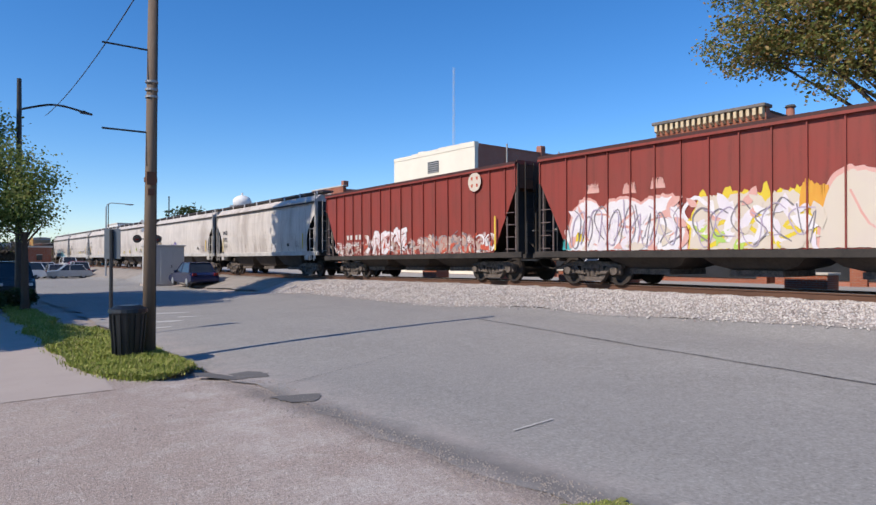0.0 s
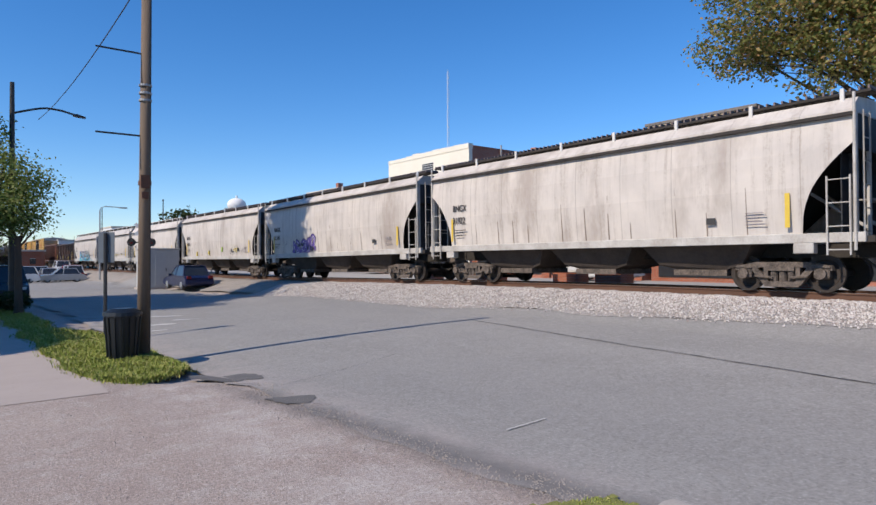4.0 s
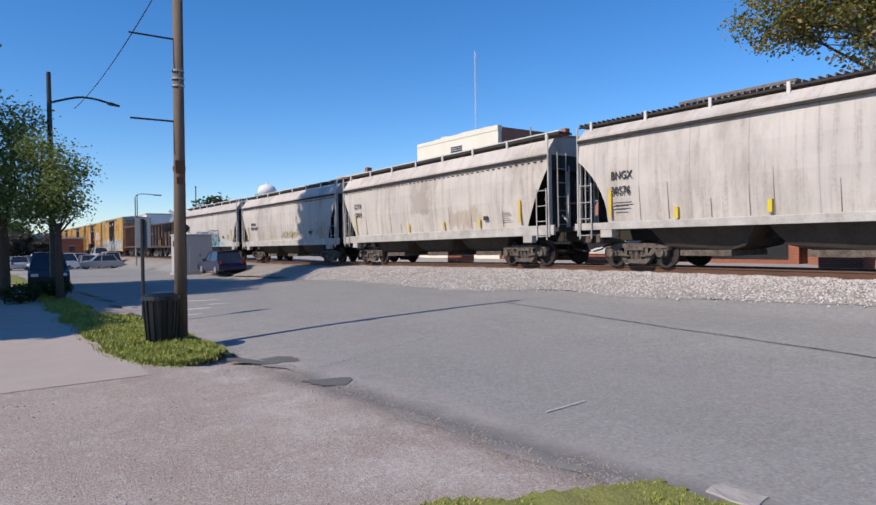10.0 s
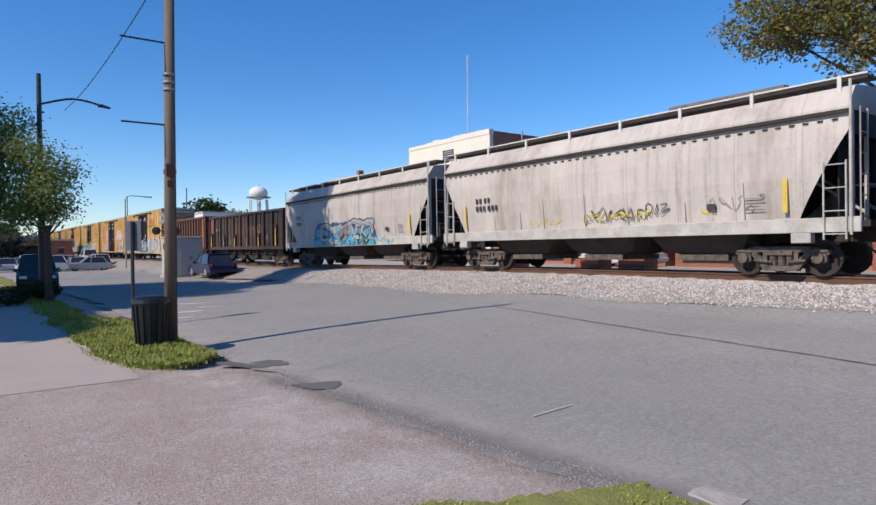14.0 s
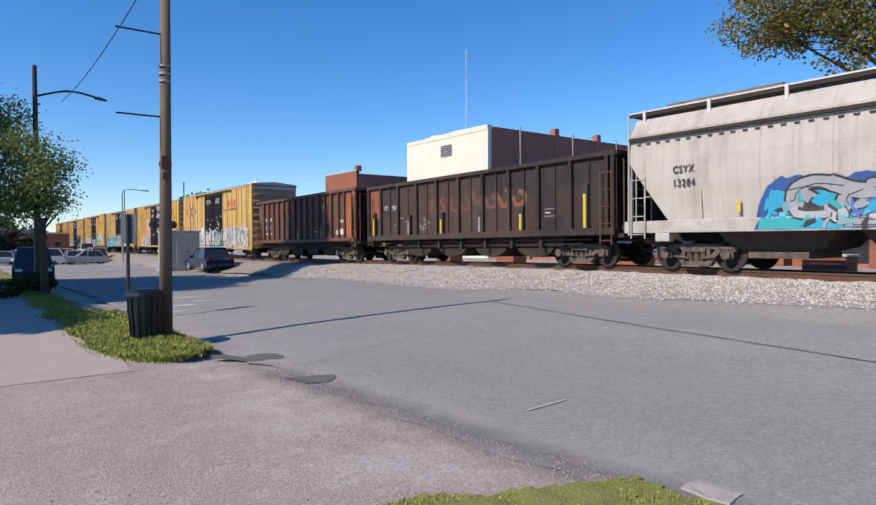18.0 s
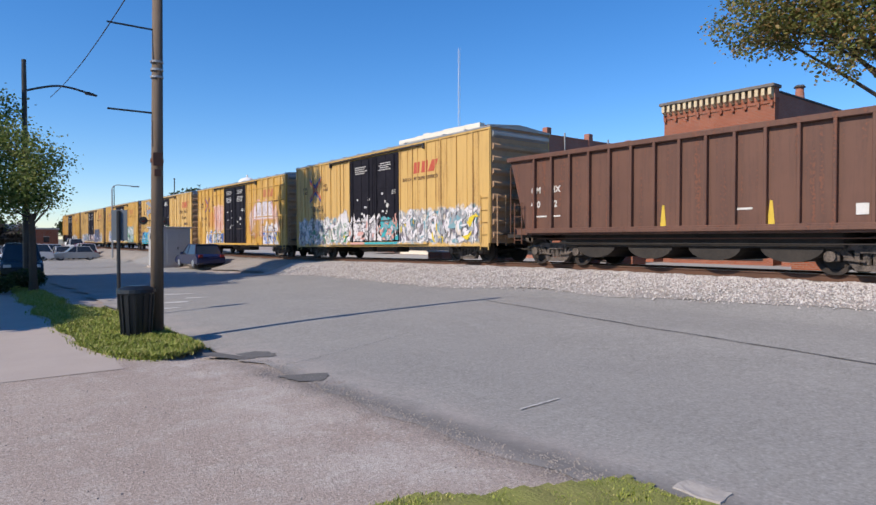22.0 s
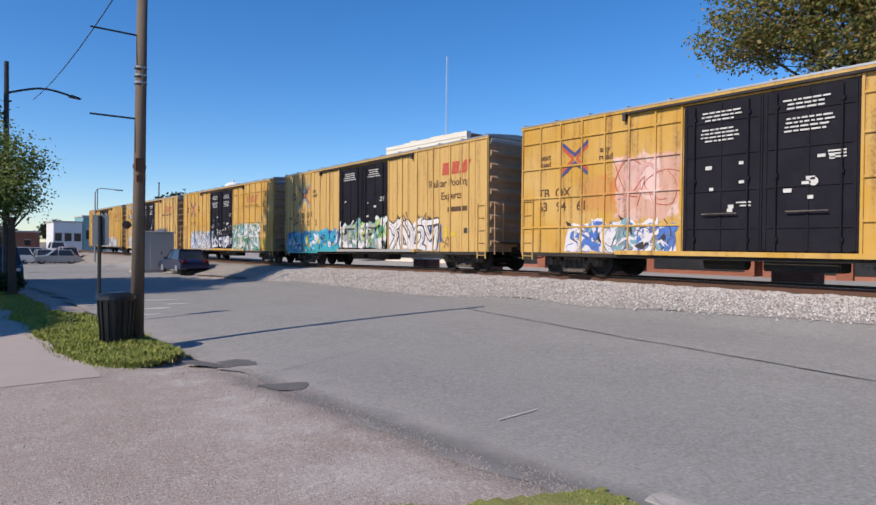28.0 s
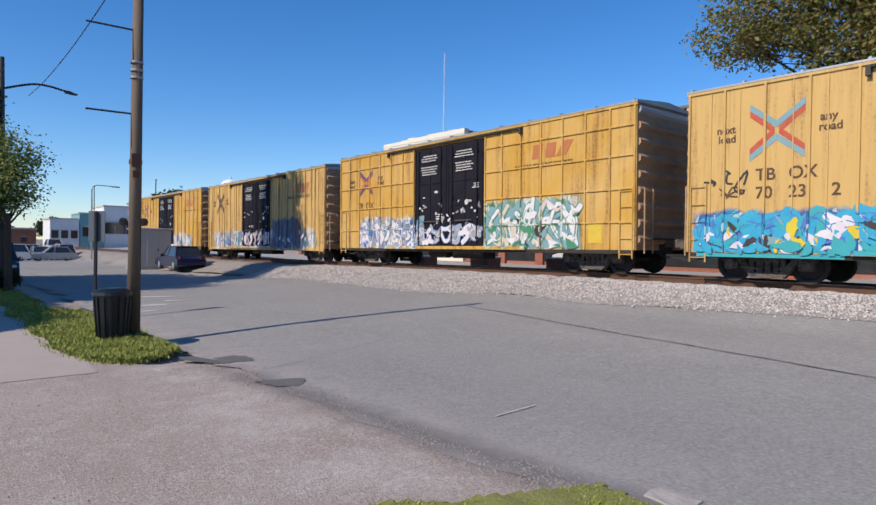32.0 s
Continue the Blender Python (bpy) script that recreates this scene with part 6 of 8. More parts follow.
def cream_building():
    """Cream-fronted block; its long flank is brown brick."""
    x0, y0, y1, top = 33.0, 37.2, 48.3, 10.75
    g = 0.5
    t = thing("shop_building", pose(x0, 0, g), "two-storey building with a cream front and brown brick flank", "building")
    bm = B(0, .35, y0, y1, -.4, top - g)
    part("front_wall", bm, CREAM, t, "cream rendered front wall")
    part("side_wall", B(.35, 24, y0 + .02, y0 + .37, -.4, top - g - .15), BRICK_DARK, t, "brown brick side wall")
    part("side_wall", B(.35, 24, y1 - .37, y1 - .02, -.4, top - g - .6), BRICK_DARK, t)
    part("rear_wall", B(23.65, 24, y0 + .4, y1 - .4, -.4, top - g - .6), BRICK_DARK, t)
    part("roof", B(.35, 23.65, y0 + .37, y1 - .37, top - g - .9, top - g - .7), TARROOF, t)
    rng = random.Random(3)
    n = 12
    for i in range(n):
        a = y0 + (y1 - y0) * i / n
        part("coping_stone", B(-.04, .42, a + .005, a + (y1 - y0) / n - .005, top - g - .3, top - g + rng.uniform(.07, .16) - .30 * smooth01(.55, 1, i / n)), CREAM, t)
    part("coping", B(.42, 24, y0 - .03, y0 + .42, top - g - .15, top - g - .03), BRICK_DARK, t)
    # stepped flank: pilasters and chimney stacks
    for x in (4.2, 10.5, 16.5):
        part("downpipe", rod(bmesh.new(), (x - .8, y0 - .10, 0), (x - .8, y0 - .10, top - g + .25), .07, 8), GALV, t, "pale metal downpipe")
    for x in (7.5, 13.0, 19.0):
        part("chimney", B(x, x + .55, y0 - .06, y0 + .5, 4, top - g + .55, .02), BRICK_DARK, t)
    vent = part("window", B(-.03, .02, 41.7, 43.2, 8.4, 9.35), GLASS, t, "small dark vent window")
    bm = bmesh.new()
    for i in range(5):
        box(bm, -.06, -.02, 41.7, 43.2, 8.46 + i * .18, 8.51 + i * .18)
    part("louvre", bm, COPING, vent)
    for y in (39.5, 42.8, 46.0):
        window_unit(t, 0, y, 3.3, 1.1, 1.5, COPING)
    part("shop_front", B(-.05, .02, y0 + .6, y1 - .6, .3, 2.9), GLASS, t, "dark shop glazing")


cream_building()


CORNICE = plain("weathered_cornice", (0.20, 0.18, 0.165), (0.09, 0.08, 0.075), 0.9, scale=2.5, fine=14, amount=.8)
CREAMSTONE = plain("cream_stone", (0.60, 0.50, 0.33), (0.44, 0.35, 0.23), 0.85, scale=3)


def corbel_building():
    """Red brick shop with a corbelled cornice."""
    x0, y0, y1, top, g = 33.0, 15.0, 21.2, 9.55, 0.5
    t = thing("brick_building", pose(x0, 0, g), "two-storey red brick building with a corbelled cornice", "building")
    h = top - g
    part("front_wall", B(0, .4, y0, y1, -.4, h - .9), BRICK, t, "bright red brick front")
    part("side_wall", B(.4, 22, y0 + .01, y0 + .41, -.4, h - .35), BRICK_DARK, t)
    part("side_wall", B(.4, 22, y1 - .41, y1 - .01, -.4, h - .6), BRICK, t)
    part("rear_wall", B(21.6, 22, y0 + .41, y1 - .41, -.4, h - .6), BRICK_DARK, t)
    part("roof", B(.4, 21.6, y0 + .41, y1 - .41, h - 1.0, h - .85), TARROOF, t)
    part("frieze", B(-.05, .4, y0 - .03, y1 + .03, h - .9, h - .62), BRICK, t)
    part("frieze", B(-.04, .4, y0 - .02, y1 + .02, h - .62, h - .15), BRICK_DARK, t)
    n = 19
    for i in range(n):
        y = y0 + .12 + (y1 - y0 - .24) * i / (n - 1)
        part("corbel", prism(bmesh.new(), [(-.05, h - .66), (-.34, h - .52), (-.34, h - .15), (-.05, h - .15)], "y", y - .085, y + .085), CREAMSTONE, t)
        if i % 2 == 0:
            part("dentil", B(-.14, -.05, y - .07, y + .07, h - 1.05, h - .80), BRICK, t)
    part("cornice", B(-.40, .45, y0 - .12, y1 + .12, h - .15, h + .02, .02), CORNICE, t, "weathered dark grey cornice course")
    part("coping", B(.45, 22, y0 - .04, y0 + .45, h - .35, h - .25), TARROOF, t)
    flue = part("chimney", rod(bmesh.new(), (3.5, y0 + .3, h - .3), (3.5, y0 + .3, h + .40), .24, 12, .20), BRICK_DARK, t)
    part("chimney_cap", rod(bmesh.new(), (3.5, y0 + .3, h + .40), (3.5, y0 + .3, h + .52), .30, 12, .22), TARROOF, flue)
    for y in (16.3, 18.1, 19.9):
        window_unit(t, 0, y, 4.4, .9, 2.0, COPING)
    part("shop_front", B(-.05, .02, y0 + .5, y1 - .5, .2, 2.9), GLASS, t, "dark shop glazing")


corbel_building()


def low_brick(x0, y0, y1, top, depth, front, label):
    g = .5
    h = top - g
    t = thing("brick_building", pose(x0, 0, g), label, "building")
    part("front_wall", B(0, .35, y0, y1, -.4, h), front, t)
    part("side_wall", B(.35, depth, y0 + .01, y0 + .36, -.4, h - .25), BRICK_DARK, t)
    part("side_wall", B(.35, depth, y1 - .36, y1 - .01, -.4, h - .25), BRICK_DARK, t)
    part("rear_wall", B(depth - .35, depth, y0 + .36, y1 - .36, -.4, h - .4), BRICK_DARK, t)
    part("roof", B(.35, depth - .35, y0 + .36, y1 - .36, h - .6, h - .45), TARROOF, t)
    part("coping", B(-.06, .42, y0 - .05, y1 + .05, h, h + .12), COPING, t)
    n = max(2, int((y1 - y0) / 2.6))
    for i in range(n):
        y = y0 + (y1 - y0) * (i + .5) / n
        window_unit(t, 0, y, 3.9, .9, 1.5, COPING)
    part("chimney", B(.1, .7, y0 + .1, y0 + .6, h, h + .6, .03), BRICK_DARK, t)
    part("shop_front", B(-.05, .02, y0 + .5, y1 - .5, .2, 2.9), GLASS, t, "dark shop glazing")
    k = max(2, int((y1 - y0) / 3.2))
    for i in range(k + 1):
        y = y0 + .35 + (y1 - y0 - .7) * i / k
        part("pilaster", B(-.22, .0, y - .35, y + .35, -.3, 3.2, .02), BRICK, t, "red brick pier")
    return t


low_brick(33.0, 57.6, 64.5, 9.1, 22, BRICK, "red brick shop building with a stone coping")
low_brick(33.0, 48.8, 57.2, 6.4, 22, BRICK_DARK, "low brown brick shop building")
low_brick(33.0, 21.7, 36.7, 5.6, 20, BRICK_DARK, "single-storey brown brick shop row")
low_brick(33.0, -6.0, 14.5, 5.4, 20, BRICK_DARK, "single-storey brick shop row")


def far_block(x, y, w, d, h, mat_, label, turn=0.0, wins=3):
    t = thing("far_building", pose(x, y, .2, 0, 0, turn), label, "building")
    part("wall", B(-w / 2, w / 2, -d / 2, d / 2, -.5, h), mat_, t)
    part("roof", B(-w / 2 - .15, w / 2 + .15, -d / 2 - .15, d / 2 + .15, h, h + .25), COPING, t)
    for i in range(wins):
        a = -w / 2 + w * (i + .5) / wins
        win = part("window", B(a - w * .12, a + w * .12, -d / 2 - .05, -d / 2 + .02, h * .35, h * .62), GLASS, t)
        part("frame", B(a - w * .13, a + w * .13, -d / 2 - .07, -d / 2 + .01, h * .62, h * .65), COPING, win)


WHITEWALL = plain("white_siding", (0.70, 0.70, 0.69), (0.55, 0.56, 0.56), 0.7, scale=0.5, fine=6, spec=0.2)
TEAL = plain("teal_siding", (0.16, 0.34, 0.36), (0.12, 0.26, 0.28), 0.7, scale=0.6, fine=6)
far_block(19.9, 131, 4.4, 8, 5.0, WHITEWALL, "white house with dark windows far down the track", 0, 3)
far_block(24.1, 131, 3.8, 8, 6.1, TEAL, "teal painted building far down the track", 0, 2)
far_block(30.0, 133, 7.5, 10, 7.6, WHITEWALL, "tall pale building far down the track", 0, 4)
far_block(12.6, 118, 3.2, 6, 3.0, BRICK, "small red shed behind the car park", 0, 1)
far_block(7.5, 124, 6.0, 6, 3.6, WHITEWALL, "low white building behind the car park", 0, 3)
far_block(37.0, 112, 10, 10, 7.4, WHITEWALL, "pale flat-roofed building behind the track", 0, 3)
far_block(-4.0, 122, 12, 8, 3.8, BRICK_DARK, "low brick building behind parked cars", 0, 4)


def water_tower():
    t = thing("water_tower", pose(62.0, 160.0, 0), "white water tower with a domed tank", "water tower")
    for i in range(6):
        a = 2 * math.pi * i / 6
        part("leg", rod(bmesh.new(), (2.9 * math.cos(a), 2.9 * math.sin(a), 0), (2.4 * math.cos(a), 2.4 * math.sin(a), 14.2), .2, 8), WHITEWALL, t)
    bm = bmesh.new()
    bmesh.ops.create_uvsphere(bm, u_segments=28, v_segments=14, radius=1, matrix=Matrix.Translation((0, 0, 15.9)) @ Matrix.Diagonal((2.35, 2.35, 1.75, 1)))
    part("tank", bm, WHITEWALL, t, smooth=True)
    part("riser", rod(bmesh.new(), (0, 0, 0), (0, 0, 13.2), .6, 12), WHITEWALL, t)
    part("balcony", rod(bmesh.new(), (0, 0, 14.7), (0, 0, 14.95), 3.1, 28), GALV, t)
    part("finial", rod(bmesh.new(), (0, 0, 17.5), (0, 0, 18.3), .25, 8), WHITEWALL, t)


water_tower()
mast = thing("radio_mast", pose(85, 102.5, 0), "slender pale lattice radio mast far behind the shops", "mast")
for dx, dy in ((0, .3), (.26, -.15), (-.26, -.15)):
    part("leg", rod(bmesh.new(), (dx, dy, 0), (dx * .7, dy * .7, 41.5), .026, 5), WHITEWALL, mast)
bm = bmesh.new()
for i in range(40):
    z = i * 1.03
    rod(bm, (0, .3, z), (.26, -.15, z + 1.0), .018, 4)
    rod(bm, (.26, -.15, z), (-.26, -.15, z + 1.0), .018, 4)
part("bracing", bm, WHITEWALL, mast)

# ---- at the crossing ----
CABINET = plain("cabinet_paint", (0.44, 0.43, 0.42), (0.33, 0.32, 0.31), 0.55, 0.2, scale=1, fine=15)


def signal_cabinet():
    g = ground_z(12.3, 46.0)
    t = thing("signal_cabinet", pose(12.3, 46.0, g, 0, 0, 0), "pale grey steel signal cabinet beside the crossing", "cabinet")
    part("plinth", B(-1.25, 1.25, -.95, .95, -.3, .12), CONCRETE, t)
    part("body", B(-1.15, 1.15, -.85, .85, .12, 2.66, .03), CABINET, t)
    part("roof", B(-1.23, 1.23, -.93, .93, 2.66, 2.76, .02), CABINET, t)
    door = part("door", B(-.40, .40, -.88, -.845, .25, 2.4, .01), CABINET, t)
    part("handle", B(.28, .33, -.91, -.88, 1.2, 1.4), DARK_METAL, door)
    part("vent", B(-1.185, -1.145, -.3, .3, 1.9, 2.3), DARK_METAL, t)


signal_cabinet()
REDLENS = plain("signal_lens", (0.20, 0.015, 0.012), (0.12, 0.01, 0.01), 0.2, scale=5, bump=0)


def crossing_signal(x, y, turn, label):
    g = ground_z(x, y)
    t = thing("crossing_signal", pose(x, y, g, 0, 0, turn), label, "crossing signal")
    part("base", B(-.3, .3, -.3, .3, -.1, .35, .03), GALV, t)
    part("mast", rod(bmesh.new(), (0, 0, .3), (0, 0, 4.6), .065, 10), GALV, t)
    part("arm", rod(bmesh.new(), (-.72, 0, 3.3), (.72, 0, 3.3), .04, 6), DARK_METAL, t)
    for s in (-1, 1):
        lamp = part("lamp_disc", rod(bmesh.new(), (s * .68, -.06, 3.3), (s * .68, -.03, 3.3), .30, 22), BLACK, t)
        part("lens", rod(bmesh.new(), (s * .68, -.16, 3.3), (s * .68, -.05, 3.3), .105, 14), REDLENS, lamp)
        part("hood", rod(bmesh.new(), (s * .68, -.24, 3.37), (s * .68, -.05, 3.40), .10, 10), BLACK, lamp)
    for a in (-1, 1):
        bm = B(-.6, .6, -.05, -.03, -.11, .11)
        bmesh.ops.transform(bm, matrix=Matrix.Translation((0, -.04 - .012 * a, 4.25)) @ Matrix.Rotation(radians(45 * a), 4, "Y"), verts=bm.verts)
        part("crossbuck", bm, WHITEWALL, t, "white crossbuck board")


crossing_signal(12.35, 50.4, -15, "railway crossing signal with round lamps and a crossbuck")
crossing_signal(21.0, 60.5, 165, "crossing signal mast on the far side of the track")
for x, y, h in ((22.0, 80.0, 8.6), (21.2, 110.0, 9.6)):
    t = thing("slim_pole", pose(x, y, ground_z(x, y)), "slim dark pole beside the track", "pole")
    part("shaft", rod(bmesh.new(), (0, 0, -.2), (0, 0, h), .09, 8, .06), DARK_METAL, t)
    part("cap", rod(bmesh.new(), (0, 0, h), (0, 0, h + .15), .10, 8), DARK_METAL, t)


far_lamp = thing("street_lamp", pose(13.3, 70.0, ground_z(13.3, 70.0)), "slim grey street lamp in the distant car park", "street lamp")
part("shaft", rod(bmesh.new(), (0, 0, -.2), (0, 0, 6.9), .09, 8, .06), GALV, far_lamp)
part("arm", tube(bmesh.new(), [(0, 0, 6.8), (.12, 0, 7.15), (.5, 0, 7.3), (1.9, 0, 7.25)], .045, 6), GALV, far_lamp)
part("lamp_head", B(1.75, 2.5, -.12, .12, 7.16, 7.28, .03), GALV, far_lamp)


# ---- vehicles ----
def vehicle(x, y, turn, paint, label, suv=False, L=4.5, W=1.8, z=None):
    """A parked car: lofted body, glasshouse, four wheels, lamps."""
    z = ground_z(x, y) if z is None else z
    t = thing("car", pose(x, y, z + .01, 0, 0, turn), label, "car", "parked cars")
    H = 1.68 if suv else 1.45
    bl = .78 if suv else .70
    h = L / 2
    outline = [(-h, .35), (-h + .05, bl), (-h + .35, bl + .16), (h * .36, bl + .17), (h - .25, bl + .02), (h, bl - .22), (h - .02, .32), (h - .25, .22), (-h + .2, .22)]
    bm = prism(bmesh.new(), outline, "x", -W / 2, W / 2)
    bmesh.ops.bevel(bm, geom=[e for e in bm.edges], offset=.06, segments=2, affect="EDGES")
    part("body", bm, paint, t, smooth=False)
    back = -h + (.28 if suv else .75)
    lo = [(-W / 2 + .06, back - .18, bl + .12), (W / 2 - .06, back - .18, bl + .12), (W / 2 - .06, h * .40, bl + .12), (-W / 2 + .06, h * .40, bl + .12)]
    hi = [(-W / 2 + .24, back + .22, H), (W / 2 - .24, back + .22, H), (W / 2 - .24, h * .08, H), (-W / 2 + .24, h * .08, H)]
    bm = bmesh.new()
    a, b = [bm.verts.new(p) for p in lo], [bm.verts.new(p) for p in hi]
    for i in range(4):
        bm.faces.new((a[i], a[(i + 1) % 4], b[(i + 1) % 4], b[i]))
    bm.faces.new(b)
    bmesh.ops.recalc_face_normals(bm, faces=bm.faces)
    part("glasshouse", bm, GLASS, t, "dark car windows")
    bm = bmesh.new()
    box(bm, -W / 2 + .22, W / 2 - .22, back + .16, h * .10, H - .02, H + .035, .02)
    part("roof", bm, paint, t)
    for sx in (-1, 1):
        for (p, q) in ((lo[0], hi[0]), (lo[3], hi[3])):
            part("pillar", rod(bmesh.new(), (sx * abs(p[0]), p[1], p[2]), (sx * abs(q[0]), q[1], q[2]), .035, 5), paint, t)
        part("pillar", rod(bmesh.new(), (sx * (W / 2 - .06), -.1, bl + .12), (sx * (W / 2 - .24), -.15, H), .03, 5), paint, t)
    for sx in (-1, 1):
        for sy in (-1, 1):
            c = (sx * (W / 2 - .11), sy * h * .60, .32)
            w = part("wheel", rod(bmesh.new(), (c[0] - .10, c[1], c[2]), (c[0] + .10, c[1], c[2]), .32, 18), BLACK, t)
            part("rim", rod(bmesh.new(), (c[0] + sx * .09, c[1], c[2]), (c[0] + sx * .115, c[1], c[2]), .19, 12), GALV, w)
        part("headlight", B(sx * W * .34 - .15, sx * W * .34 + .15, h - .10, h - .015, bl - .18, bl - .05), WHITEWALL, t)
        part("tail_light", B(sx * W * .38 - .12, sx * W * .38 + .12, -h - .015, -h + .1, bl - .02, bl + .14), REDLENS, t)
        part("mirror", B(sx * (W / 2 + .02) - .06, sx * (W / 2 + .02) + .06, h * .32, h * .32 + .12, bl + .14, bl + .28), paint, t)
    part("bumper", B(-W / 2 + .05, W / 2 - .05, -h - .05, -h + .06, .32, .52, .02), paint, t)
    return t


def car_coat(name, c):
    return plain(name, c, tuple(k * .85 for k in c), 0.25, 0.3, scale=1, fine=20, bump=0, spec=0.6)


NAVY, SILVERC, BLACKC, WHITEC, REDC = car_coat("navy_coat", (0.012, 0.017, 0.065)), car_coat("silver_coat", (0.38, 0.39, 0.40)), car_coat("black_coat", (0.015, 0.016, 0.018)), car_coat("white_coat", (0.72, 0.72, 0.72)), car_coat("red_coat", (0.33, 0.03, 0.025))
vehicle(12.95, 41.6, 2, NAVY, "dark blue hatchback standing at the road's edge", False, 4.3, 1.75)
vehicle(3.0, 37.0, 176, car_coat("slate_coat", (0.050, 0.056, 0.062)), "dark slate car parked in the shade under trees", True, 4.2, 1.7)
for i, (x, y, turn) in enumerate(((11.0, 77, 88), (6.6, 76, 92), (8.4, 82, 4), (10.7, 83, 182), (12.7, 82, 2), (6.0, 83, 181), (3.9, 82, 2), (9.4, 89, 90), (13.4, 90, 88), (5.2, 90, 91), (7.4, 96, 2), (9.8, 97, 183), (12.0, 96, 1), (14.0, 97, 181), (4.6, 97, 3), (11.6, 105, 90), (7.0, 106, 88), (2.2, 90, 92))):
    coat = (SILVERC, WHITEC, WHITEC, SILVERC, WHITEC, BLACKC, SILVERC, WHITEC, REDC)[i % 9]
    word = {WHITEC: "white", SILVERC: "silver", BLACKC: "black", REDC: "red"}[coat]
    vehicle(x, y, turn, coat, word + " car in the distant car park", i % 3 == 1)
vehicle(29.2, 22.0, 1, WHITEC, "white car parked across the track", True)

kerb = thing("kerb_stone", pose(4.15, 2.35, ground_z(4.15, 2.35)), "broken pale concrete kerb stone in the grass", "kerb")
bm = B(-.11, .11, -.17, .17, -.08, .014)
bmesh.ops.subdivide_edges(bm, edges=list(bm.edges), cuts=4, use_grid_fill=True)
for v in bm.verts:
    v.co += .035 * Vector((noise.noise(v.co * 6), noise.noise(v.co * 6 + Vector((5, 0, 0))), .35 * noise.noise(v.co * 9)))
part("block", bm, plain("worn_kerb", (0.40, 0.37, 0.34), (0.24, 0.22, 0.20), 0.95, scale=6, fine=45, bump=.5), kerb)
# far planters, benches and woods
for y in (17.5, 20.0, 25.5, 9.5, 31):
    t = thing("brick_planter", pose(24.3, y, ground_z(24.3, y)), "low red brick planter beside the far street", "planter", "planters beside the street")
    part("wall", B(-.5, .5, -.7, .7, -.1, .62, .02), BRICK, t)
    part("coping", B(-.55, .55, -.75, .75, .62, .70, .015), COPING, t)
LEAF_DULL = leaf_material("leaf_dull", [(0.075, 0.072, 0.06), (0.11, 0.10, 0.08), (0.15, 0.13, 0.11)])
for i, (x, y, s) in enumerate(((-3.5, 114, 3.0), (0.2, 116, 3.1), (3.4, 114, 2.7), (6.0, 117, 2.9), (8.6, 116, 2.5), (11.0, 119, 2.2), (-8, 116, 3.2))):
    tree("far_tree", x, y, .16, s * .7, [(0, 0, s * 1.15, s * .8, s * .7, s * .6), (s * .5, 0, s * .8, s * .55, s * .5, s * .45), (-s * .5, 0, s * .8, s * .6, s * .5, s * .45)], 2600, .16 * s, LEAF_DULL, "dull grey-brown thinly leaved tree behind the car park", 120 + i, -.3)
for i, (x, y, s) in enumerate(((60.6, 200, 8.6), (72, 205, 7), (79, 205, 6.5), (48, 200, 5.0), (30, 215, 4), (-15, 150, 4.5), (-5, 175, 5), (-28, 165, 6), (10, 230, 5), (-12, 120, 3.5))):
    tree("far_tree", x, y, .35, s * .8, [(0, 0, s * 1.3, s * .8, s * .8, s * .6), (s * .5, 0, s * 1.0, s * .55, s * .5, s * .45), (-s * .5, 0, s * 1.05, s * .6, s * .5, s * .45)], 5000, .13 * s, LEAF_FAR, "dark green tree in the distance", 90 + i, 0.2)


# ---- the train, from its first car to its last (places along the track at the start) ----
hop = covered_hopper("red", 0.9, 14.4, red_paint("red_oxide_a", 1.0, ()), UNDER, "red-brown ribbed hopper car with large white and yellow graffiti", ribs=[5.59 - .785 * i for i in range(16)] + [6.7, -6.7], arc=False, eave=4.08, curve_top=.12, top_rail=False, end_paint=RUSTY)
cloud(hop, 1.45, 5.62, 1.03, 2.72, 3, SPINK, 31, -1.566, .001, label="pink haze round white sprayed letters")
cloud(hop, 1.50, 5.55, 1.03, 2.62, 3, SPWHITE, 31, -1.566, .003)
linework(hop, 1.9, 5.0, 1.1, 2.3, 3, SPINK, .06, 133, -1.566, .005, 1)
cloud(hop, 5.4, 5.75, 1.05, 1.45, 1, SPAQUA, 130, -1.566, .004)
cloud(hop, 4.9, 5.25, 1.3, 1.62, 1, SPYELLOW, 138, -1.566, .0085)
for k_, (ya, za) in enumerate(((4.6, 2.75), (3.3, 2.65), (2.4, 2.72))):
    cloud(hop, ya - .25, ya + .2, za, za + .32, 2, SPINK, 140 + k_, -1.566, .001, ragged=.2)
cloud(hop, -1.8, 1.45, 1.03, 2.68, 4, SPYELLOW, 34, -1.566, .002, label="yellow haze round sprayed letters", ragged=.12)
cloud(hop, -1.6, 1.42, 1.03, 2.56, 3, SPCREAM, 35, -1.566, .004)
linework(hop, .2, 1.6, 1.3, 2.4, 2, SPWHITE, .10, 137, -1.566, .0055, 1)
